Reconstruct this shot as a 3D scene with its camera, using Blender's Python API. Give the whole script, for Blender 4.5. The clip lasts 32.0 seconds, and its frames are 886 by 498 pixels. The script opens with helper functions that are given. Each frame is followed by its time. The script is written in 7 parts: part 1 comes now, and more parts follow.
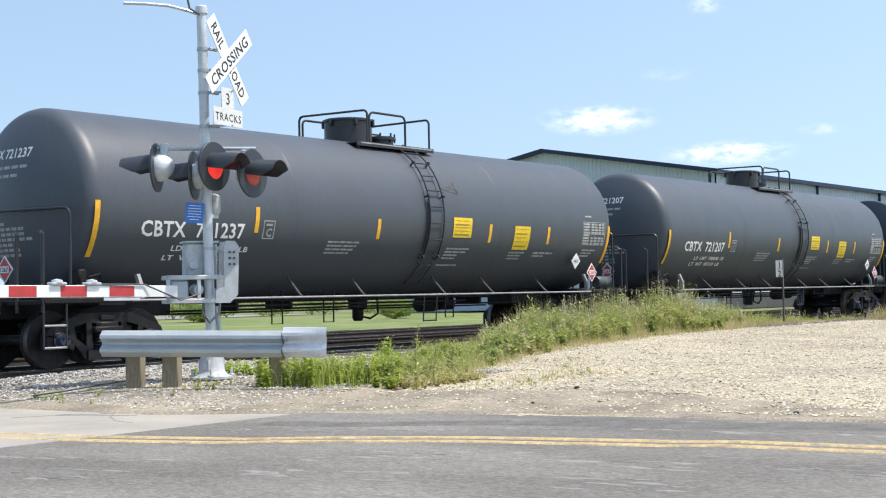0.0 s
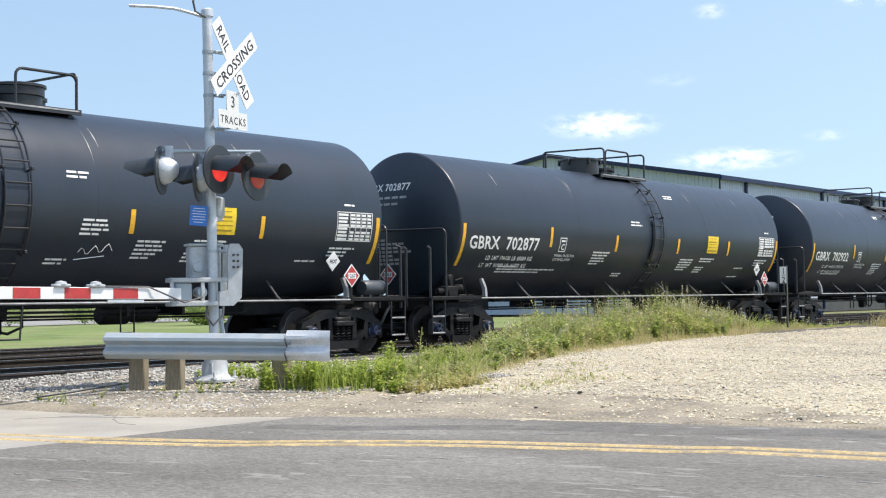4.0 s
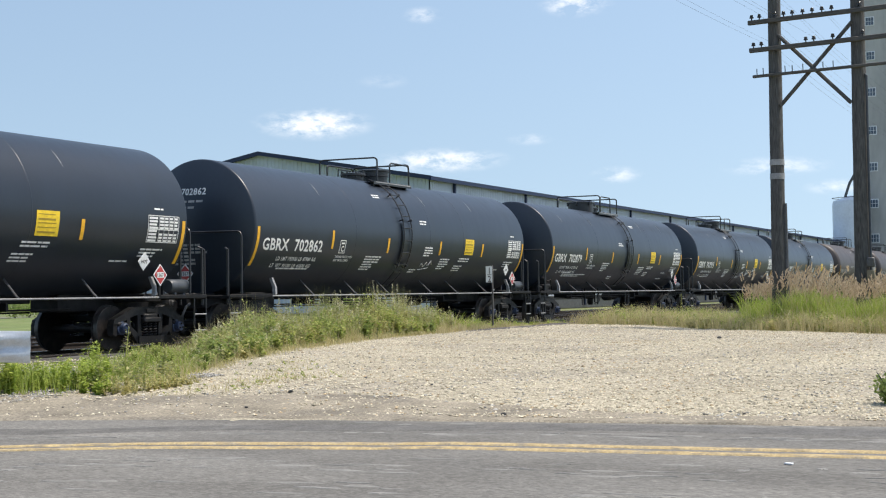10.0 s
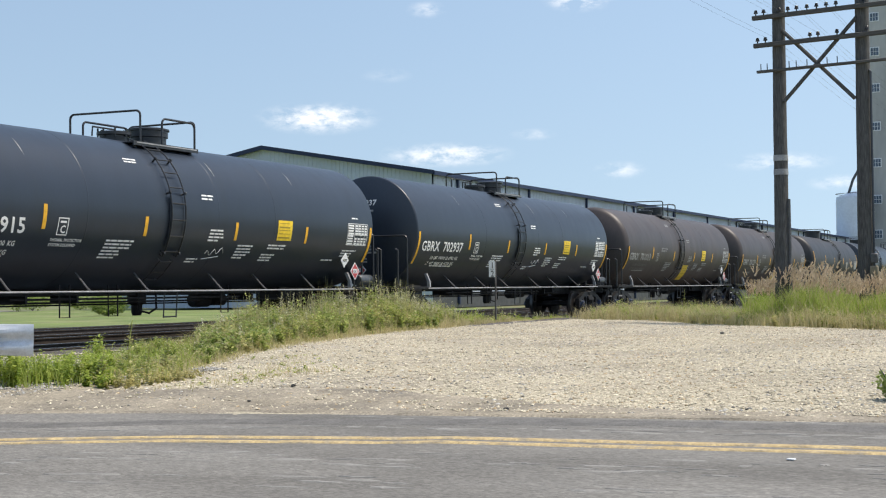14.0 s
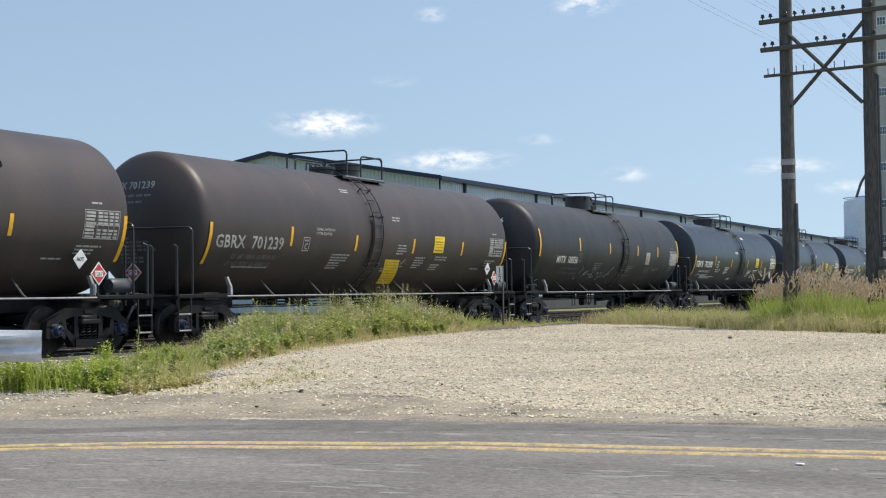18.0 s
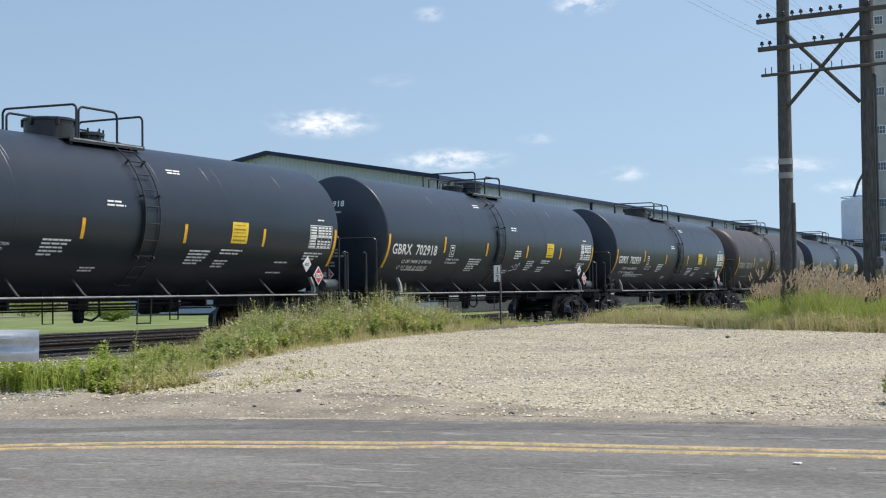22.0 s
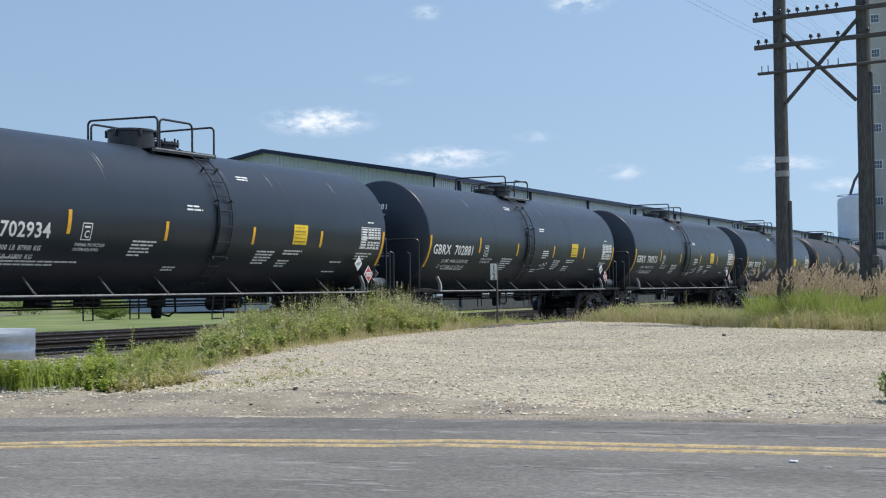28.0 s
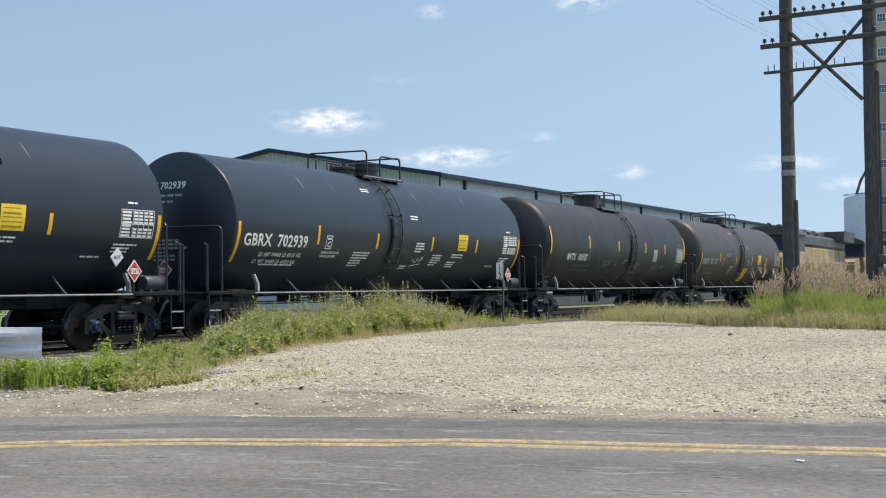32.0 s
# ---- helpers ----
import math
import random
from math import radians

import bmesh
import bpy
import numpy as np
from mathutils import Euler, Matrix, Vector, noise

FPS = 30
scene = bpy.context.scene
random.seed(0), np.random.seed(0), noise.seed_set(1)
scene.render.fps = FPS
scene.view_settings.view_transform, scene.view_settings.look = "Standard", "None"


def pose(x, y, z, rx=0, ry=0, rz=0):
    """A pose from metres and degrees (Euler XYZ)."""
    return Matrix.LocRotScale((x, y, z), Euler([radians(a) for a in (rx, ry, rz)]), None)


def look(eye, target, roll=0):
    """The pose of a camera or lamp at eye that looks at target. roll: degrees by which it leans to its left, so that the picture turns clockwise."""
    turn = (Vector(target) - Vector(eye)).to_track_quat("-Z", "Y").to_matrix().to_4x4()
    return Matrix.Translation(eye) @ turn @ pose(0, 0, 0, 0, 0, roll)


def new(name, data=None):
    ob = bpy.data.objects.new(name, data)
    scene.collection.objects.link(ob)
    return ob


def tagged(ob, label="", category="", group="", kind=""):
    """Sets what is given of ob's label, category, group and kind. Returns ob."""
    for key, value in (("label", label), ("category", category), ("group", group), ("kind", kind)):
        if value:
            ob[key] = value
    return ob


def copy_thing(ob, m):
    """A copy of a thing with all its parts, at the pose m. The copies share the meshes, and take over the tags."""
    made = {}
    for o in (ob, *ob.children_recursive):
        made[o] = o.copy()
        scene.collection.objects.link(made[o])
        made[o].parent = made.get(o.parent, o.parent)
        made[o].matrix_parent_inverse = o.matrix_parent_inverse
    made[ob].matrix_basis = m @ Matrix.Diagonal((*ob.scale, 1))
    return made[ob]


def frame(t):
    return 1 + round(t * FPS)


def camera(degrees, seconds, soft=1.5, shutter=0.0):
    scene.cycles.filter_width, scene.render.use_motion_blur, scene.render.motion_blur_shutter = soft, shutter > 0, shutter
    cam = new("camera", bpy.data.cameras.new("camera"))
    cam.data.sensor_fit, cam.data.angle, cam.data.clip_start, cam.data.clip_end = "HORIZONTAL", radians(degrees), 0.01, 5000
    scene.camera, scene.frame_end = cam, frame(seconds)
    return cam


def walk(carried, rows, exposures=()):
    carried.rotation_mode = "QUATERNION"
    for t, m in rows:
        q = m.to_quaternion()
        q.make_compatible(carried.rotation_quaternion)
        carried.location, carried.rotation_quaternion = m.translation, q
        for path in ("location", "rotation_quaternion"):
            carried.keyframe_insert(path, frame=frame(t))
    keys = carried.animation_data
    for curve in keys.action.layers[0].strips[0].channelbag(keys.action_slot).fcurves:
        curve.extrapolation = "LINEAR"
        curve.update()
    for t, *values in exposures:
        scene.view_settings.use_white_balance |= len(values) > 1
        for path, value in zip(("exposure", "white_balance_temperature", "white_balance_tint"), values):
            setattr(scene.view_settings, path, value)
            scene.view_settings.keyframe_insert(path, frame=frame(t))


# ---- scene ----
EYE = 1.15          # eye above the road, metres
RAIL = 0.10         # top of rail
TRACK = 19.12       # centre line of the main track, along x
PITCH = 18.115      # length of a tank car over its couplers

cam = camera(35.86, 32.0, soft=1.15, shutter=0.0)
PATH = [
    (0, pose(0, 0, EYE, 91.936, 1.142, -51.803)),
    (0.5, pose(0, 0, EYE, 91.934, 1.177, -51.785)),
    (1, pose(0, 0, EYE, 91.914, 1.034, -51.714)),
    (1.5, pose(0, 0, EYE, 91.924, 0.960, -51.675)),
    (2, pose(0, 0, EYE, 91.953, 0.923, -51.711)),
    (2.5, pose(0, 0, EYE, 91.954, 0.912, -51.786)),
    (3, pose(0, 0, EYE, 92.010, 0.876, -51.721)),
    (3.5, pose(0, 0, EYE, 92.067, 0.827, -51.670)),
    (5.5, pose(0, 0, EYE, 92.189, 0.698, -51.668)),
    (6, pose(0, 0, EYE, 92.179, 0.709, -51.681)),
    (6.5, pose(0, 0, EYE, 92.185, 0.690, -51.659)),
    (7, pose(0, 0, EYE, 92.240, 0.665, -51.651)),
    (7.5, pose(0, 0, EYE, 92.266, 0.615, -51.691)),
    (7.8, pose(0, 0, EYE, 92.270, 0.600, -51.700)),
    (7.9, pose(0, 0, EYE, 92.280, 0.580, -51.800)),
    (8, pose(0, 0, EYE, 92.290, 0.560, -53.300)),
    (8.1, pose(0, 0, EYE, 92.290, 0.560, -54.950)),
    (8.2, pose(0, 0, EYE, 92.280, 0.580, -56.740)),
    (8.3, pose(0, 0, EYE, 92.250, 0.620, -58.250)),
    (8.4, pose(0, 0, EYE, 92.210, 0.660, -59.840)),
    (8.5, pose(0, 0, EYE, 92.150, 0.700, -61.570)),
    (8.6, pose(0, 0, EYE, 92.110, 0.740, -63.250)),
    (8.75, pose(0, 0, EYE, 92.070, 0.780, -63.680)),
    (9, pose(0, 0, EYE, 92.050, 0.800, -63.750)),
    (9.5, pose(0, 0, EYE, 91.962, 0.820, -63.749)),
    (10, pose(0, 0, EYE, 91.894, 0.827, -63.678)),
    (11, pose(0, 0, EYE, 91.781, 0.797, -63.645)),
    (12, pose(0, 0, EYE, 91.681, 0.597, -63.644)),
    (13, pose(0, 0, EYE, 91.650, 0.685, -63.594)),
    (14, pose(0, 0, EYE, 91.670, 0.638, -63.555)),
    (14.5, pose(0, 0, EYE, 91.661, 0.662, -63.532)),
    (16.5, pose(0, 0, EYE, 91.795, 0.693, -63.390)),
    (17, pose(0, 0, EYE, 91.820, 0.749, -63.350)),
    (18, pose(0, 0, EYE, 91.889, 0.768, -63.246)),
    (19, pose(0, 0, EYE, 91.892, 0.736, -63.300)),
    (20, pose(0, 0, EYE, 91.876, 0.697, -63.295)),
    (21, pose(0, 0, EYE, 91.889, 0.763, -63.315)),
    (22, pose(0, 0, EYE, 91.866, 0.793, -63.345)),
    (23, pose(0, 0, EYE, 91.854, 0.748, -63.384)),
    (24, pose(0, 0, EYE, 91.844, 0.767, -63.383)),
    (25, pose(0, 0, EYE, 91.858, 0.776, -63.308)),
    (25.5, pose(0, 0, EYE, 91.861, 0.775, -63.327)),
    (27.5, pose(0, 0, EYE, 91.813, 0.757, -63.487)),
    (28, pose(0, 0, EYE, 91.789, 0.792, -63.489)),
    (29, pose(0, 0, EYE, 91.721, 0.786, -63.383)),
    (30, pose(0, 0, EYE, 91.685, 0.808, -63.211)),
    (31, pose(0, 0, EYE, 91.717, 0.857, -63.256)),
    (32, pose(0, 0, EYE, 91.763, 0.793, -63.243)),
]
# the clip's camera darkens a little after it has turned, and drifts in its white balance
EXPOSURE = [(0, 0.44, 6720, 11), (1, 0.48, 6740, 11), (2, 0.52, 6760, 11), (3, 0.44, 6760, 11), (6, 0.45, 6850, 11), (7, 0.52, 6880, 11), (8, 0.50, 6890, 11), (9, 0.39, 6880, 11),
            (10, 0.17, 6860, 11), (11, 0.18, 6860, 11), (13, 0.15, 6870, 11), (17, 0.08, 6890, 11), (19, 0.0, 6800, 11), (23, -0.04, 6600, 11), (25, -0.08, 6530, 11),
            (28, -0.12, 6360, 11), (30, -0.04, 6560, 11), (32, 0.0, 6720, 11)]
walk(cam, PATH, EXPOSURE)

# ---- daylight ----
SUN_EL, SUN_AZ = 63.0, -60.0     # azimuth from +x towards +y
world = bpy.data.worlds.new("sky")
scene.world = world
world.use_nodes = True


def build_sky():
    nt = world.node_tree
    N, L = nt.nodes, nt.links
    N.clear()
    out = N.new("ShaderNodeOutputWorld")
    bg = N.new("ShaderNodeBackground")
    bg.inputs["Strength"].default_value = 0.157
    sky = N.new("ShaderNodeTexSky")
    sky.sky_type = "NISHITA"
    sky.sun_disc = False
    sky.sun_elevation = radians(SUN_EL)
    sky.sun_rotation = radians(90 - SUN_AZ)
    sky.air_density, sky.dust_density, sky.ozone_density = 1.5, 1.2, 1.5
    L.new(bg.outputs[0], out.inputs[0])
    co = N.new("ShaderNodeTexCoord")
    # an even summer haze: the sky pales little towards the horizon
    lift = N.new("ShaderNodeMapping")
    lift.inputs["Location"].default_value, lift.inputs["Scale"].default_value = (0, 0, 0.22), (1, 1, 0.78)
    unit = N.new("ShaderNodeVectorMath"); unit.operation = "NORMALIZE"
    L.new(co.outputs["Generated"], lift.inputs["Vector"])
    L.new(lift.outputs[0], unit.inputs[0])
    L.new(unit.outputs[0], sky.inputs[0])
    total = None
    # small fair-weather clouds: azimuth, elevation, half width, half height, strength
    for az, el, w, h, k in ((31.6, 7.15, 2.3, 0.62, 0.95), (26.3, 5.6, 2.6, 0.5, 0.75), (19.0, 4.85, 1.0, 0.36, 0.45),
                            (12.5, 5.0, 2.0, 0.4, 0.45), (10.2, 4.1, 1.2, 0.32, 0.4), (20.6, 11.9, 1.4, 0.5, 0.7),
                            (27.0, 11.6, 0.8, 0.35, 0.35), (28.7, 8.9, 1.0, 0.3, 0.15), (22.6, 6.4, 0.9, 0.25, 0.25)):
        a, e = radians(az), radians(el)
        c = Vector((math.cos(e) * math.cos(a), math.cos(e) * math.sin(a), math.sin(e)))
        side = Vector((-math.sin(a), math.cos(a), 0))
        up = c.cross(side) * -1
        if up.z < 0:
            up = -up
        sub = N.new("ShaderNodeVectorMath"); sub.operation = "SUBTRACT"
        L.new(co.outputs["Generated"], sub.inputs[0]); sub.inputs[1].default_value = c
        ds = []
        for axis, half in ((side, w), (up, h), (c, 30.0)):
            d = N.new("ShaderNodeVectorMath"); d.operation = "DOT_PRODUCT"
            L.new(sub.outputs[0], d.inputs[0]); d.inputs[1].default_value = axis / math.tan(radians(half))
            ds.append(d)
        cmb = N.new("ShaderNodeCombineXYZ")
        for i, d in enumerate(ds):
            L.new(d.outputs["Value"], cmb.inputs[i])
        ln = N.new("ShaderNodeVectorMath"); ln.operation = "LENGTH"
        L.new(cmb.outputs[0], ln.inputs[0])
        mr = N.new("ShaderNodeMapRange"); mr.interpolation_type = "SMOOTHSTEP"
        mr.inputs["From Min"].default_value, mr.inputs["From Max"].default_value = 1.25, 0.1
        mr.inputs["To Max"].default_value = k
        L.new(ln.outputs["Value"], mr.inputs["Value"])
        if total is None:
            total = mr.outputs[0]
        else:
            mx = N.new("ShaderNodeMath"); mx.operation = "MAXIMUM"
            L.new(total, mx.inputs[0]); L.new(mr.outputs[0], mx.inputs[1])
            total = mx.outputs[0]
    mp = N.new("ShaderNodeMapping"); mp.inputs["Scale"].default_value = (1, 1, 2.2)
    L.new(co.outputs["Generated"], mp.inputs["Vector"])
    nz = N.new("ShaderNodeTexNoise")
    nz.inputs["Scale"].default_value, nz.inputs["Detail"].default_value, nz.inputs["Roughness"].default_value = 55.0, 6.0, 0.62
    L.new(mp.outputs[0], nz.inputs["Vector"])
    th = N.new("ShaderNodeMapRange"); th.inputs["From Min"].default_value, th.inputs["From Max"].default_value = 0.40, 0.62
    L.new(nz.outputs["Fac"], th.inputs["Value"])
    mul = N.new("ShaderNodeMath"); mul.operation = "MULTIPLY"
    L.new(total, mul.inputs[0]); L.new(th.outputs[0], mul.inputs[1])
    mix = N.new("ShaderNodeMix"); mix.data_type = "RGBA"
    L.new(mul.outputs[0], mix.inputs["Factor"])
    L.new(sky.outputs[0], mix.inputs["A"])
    mix.inputs["B"].default_value = (7.4, 7.6, 7.9, 1)
    L.new(mix.outputs["Result"], bg.inputs["Color"])


build_sky()
sun_data = bpy.data.lights.new("sun", "SUN")
sun_data.energy, sun_data.angle, sun_data.color = 4.0, radians(0.53), (1.0, 0.955, 0.88)
sun = new("sun", sun_data)
_az, _el = radians(SUN_AZ), radians(SUN_EL)
sun.matrix_world = look((60 * math.cos(_el) * math.cos(_az), 60 * math.cos(_el) * math.sin(_az), 60 * math.sin(_el)), (0, 0, 0))

# ---- materials ----
def material(name, base, rough=0.6, metal=0.0, vary=0.15, scale=3.0, fine=40.0, bump=0.0, bump_scale=60.0, spec=0.5,
             second=None, second_scale=1.2, second_amount=0.5, stretch=(1, 1, 1), per_object=0.0, per_island=0.0, coat=0.0, pebbles=0.0, pebble_scale=24.0, uneven=0.1):
    """A painted, earthy or metal surface: base colour varied at two scales, an optional second colour in patches, and bump."""
    m = bpy.data.materials.new(name)
    m.use_nodes = True
    nt = m.node_tree
    N, L = nt.nodes, nt.links
    b = N["Principled BSDF"]
    b.inputs["Roughness"].default_value, b.inputs["Metallic"].default_value = rough, metal
    b.inputs["Specular IOR Level"].default_value = spec
    b.inputs["Coat Weight"].default_value = coat
    b.inputs["Coat Roughness"].default_value = 0.2
    co = N.new("ShaderNodeTexCoord")
    mp = N.new("ShaderNodeMapping"); mp.inputs["Scale"].default_value = stretch
    L.new(co.outputs["Object"], mp.inputs["Vector"])

    def noise_at(s, detail=5.0):
        n = N.new("ShaderNodeTexNoise")
        n.inputs["Scale"].default_value, n.inputs["Detail"].default_value = s, detail
        L.new(mp.outputs[0], n.inputs["Vector"])
        return n.outputs["Fac"]

    def ramp(sock, lo, hi, a=0.0, z=1.0):
        r = N.new("ShaderNodeMapRange")
        for k, v in (("From Min", lo), ("From Max", hi), ("To Min", a), ("To Max", z)):
            r.inputs[k].default_value = v
        L.new(sock, r.inputs["Value"])
        return r.outputs[0]

    def mixc(fac, a, c, mode="MIX"):
        x = N.new("ShaderNodeMix"); x.data_type = "RGBA"; x.blend_type = mode
        for sock, v in (("Factor", fac), ("A", a), ("B", c)):
            if isinstance(v, (int, float)):
                x.inputs[sock].default_value = v
            elif isinstance(v, tuple):
                x.inputs[sock].default_value = (*v, 1)
            else:
                L.new(v, x.inputs[sock])
        return x.outputs["Result"]

    col = base
    if second:
        col = mixc(ramp(noise_at(second_scale, 6), 0.62 - second_amount * 0.35, 0.80 - second_amount * 0.35), col, second)
    big = ramp(noise_at(scale), 0.3, 0.7, 1 - vary, 1 + vary)
    small = ramp(noise_at(fine, 3), 0.3, 0.7, 1 - vary * 0.7, 1 + vary * 0.7)
    mm = N.new("ShaderNodeMath"); mm.operation = "MULTIPLY"
    L.new(big, mm.inputs[0]); L.new(small, mm.inputs[1])
    val = mm.outputs[0]
    height = None
    if pebbles:
        cells = []
        for k, sc in enumerate((pebble_scale, pebble_scale * 2.3)):
            vo = N.new("ShaderNodeTexVoronoi")
            vo.inputs["Scale"].default_value = sc
            L.new(mp.outputs[0], vo.inputs["Vector"])
            sep = N.new("ShaderNodeSeparateColor")
            L.new(vo.outputs["Color"], sep.inputs[0])
            tone = ramp(sep.outputs[0], 0, 1, 1 - pebbles, 1 + pebbles)
            # darker towards each cell's rim: shade between the pebbles put into the colour
            gap = ramp(vo.outputs["Distance"], 0.3, 0.75, 1.0, 1 - 0.6 * pebbles)
            for sock in (tone, gap):
                q = N.new("ShaderNodeMath"); q.operation = "MULTIPLY"
                L.new(val, q.inputs[0]); L.new(sock, q.inputs[1])
                val = q.outputs[0]
            if k == 0:
                height = ramp(vo.outputs["Distance"], 0.0, 0.8, 1.0, 0.0)
    if per_object or per_island:
        if per_object:
            info = N.new("ShaderNodeObjectInfo").outputs["Random"]
        else:
            info = N.new("ShaderNodeNewGeometry").outputs["Random Per Island"]
        k = per_object or per_island
        m2 = N.new("ShaderNodeMath"); m2.operation = "MULTIPLY"
        L.new(val, m2.inputs[0]); L.new(ramp(info, 0, 1, 1 - k, 1 + k), m2.inputs[1])
        val = m2.outputs[0]
    cmb = N.new("ShaderNodeCombineColor")
    for i in range(3):
        L.new(val, cmb.inputs[i])
    L.new(mixc(1.0, col, cmb.outputs[0], "MULTIPLY"), b.inputs["Base Color"])
    L.new(ramp(noise_at(scale * 2.3), 0.3, 0.7, max(rough - uneven, 0.02), min(rough + uneven, 1)), b.inputs["Roughness"])
    if bump:
        bp = N.new("ShaderNodeBump")
        bp.inputs["Strength"].default_value, bp.inputs["Distance"].default_value = min(1.0, bump * 20), bump
        L.new(height if height is not None else noise_at(bump_scale, 4), bp.inputs["Height"])
        L.new(bp.outputs[0], b.inputs["Normal"])
    return m


def leafy(name, a, z, through_light=0.25):
    """Leaves and grass: colours from blade to blade, with some light let through."""
    m = bpy.data.materials.new(name)
    m.use_nodes = True
    nt = m.node_tree
    N, L = nt.nodes, nt.links
    b = N["Principled BSDF"]
    b.inputs["Roughness"].default_value = 0.6
    b.inputs["Specular IOR Level"].default_value = 0.25
    g = N.new("ShaderNodeNewGeometry")
    r = N.new("ShaderNodeValToRGB")
    els = r.color_ramp.elements
    els[0].color, els[1].color = (*a, 1), (*z, 1)
    L.new(g.outputs["Random Per Island"], r.inputs[0])
    L.new(r.outputs[0], b.inputs["Base Color"])
    tr = N.new("ShaderNodeBsdfTranslucent")
    L.new(r.outputs[0], tr.inputs["Color"])
    mx = N.new("ShaderNodeMixShader"); mx.inputs[0].default_value = through_light
    L.new(b.outputs[0], mx.inputs[1]); L.new(tr.outputs[0], mx.inputs[2])
    L.new(mx.outputs[0], N["Material Output"].inputs["Surface"])
    return m


def glow(name, colour, strength):
    m = bpy.data.materials.new(name)
    m.use_nodes = True
    b = m.node_tree.nodes["Principled BSDF"]
    b.inputs["Base Color"].default_value = (*colour, 1)
    b.inputs["Emission Color"].default_value = (*colour, 1)
    b.inputs["Emission Strength"].default_value = strength
    b.inputs["Roughness"].default_value = 0.25
    return m


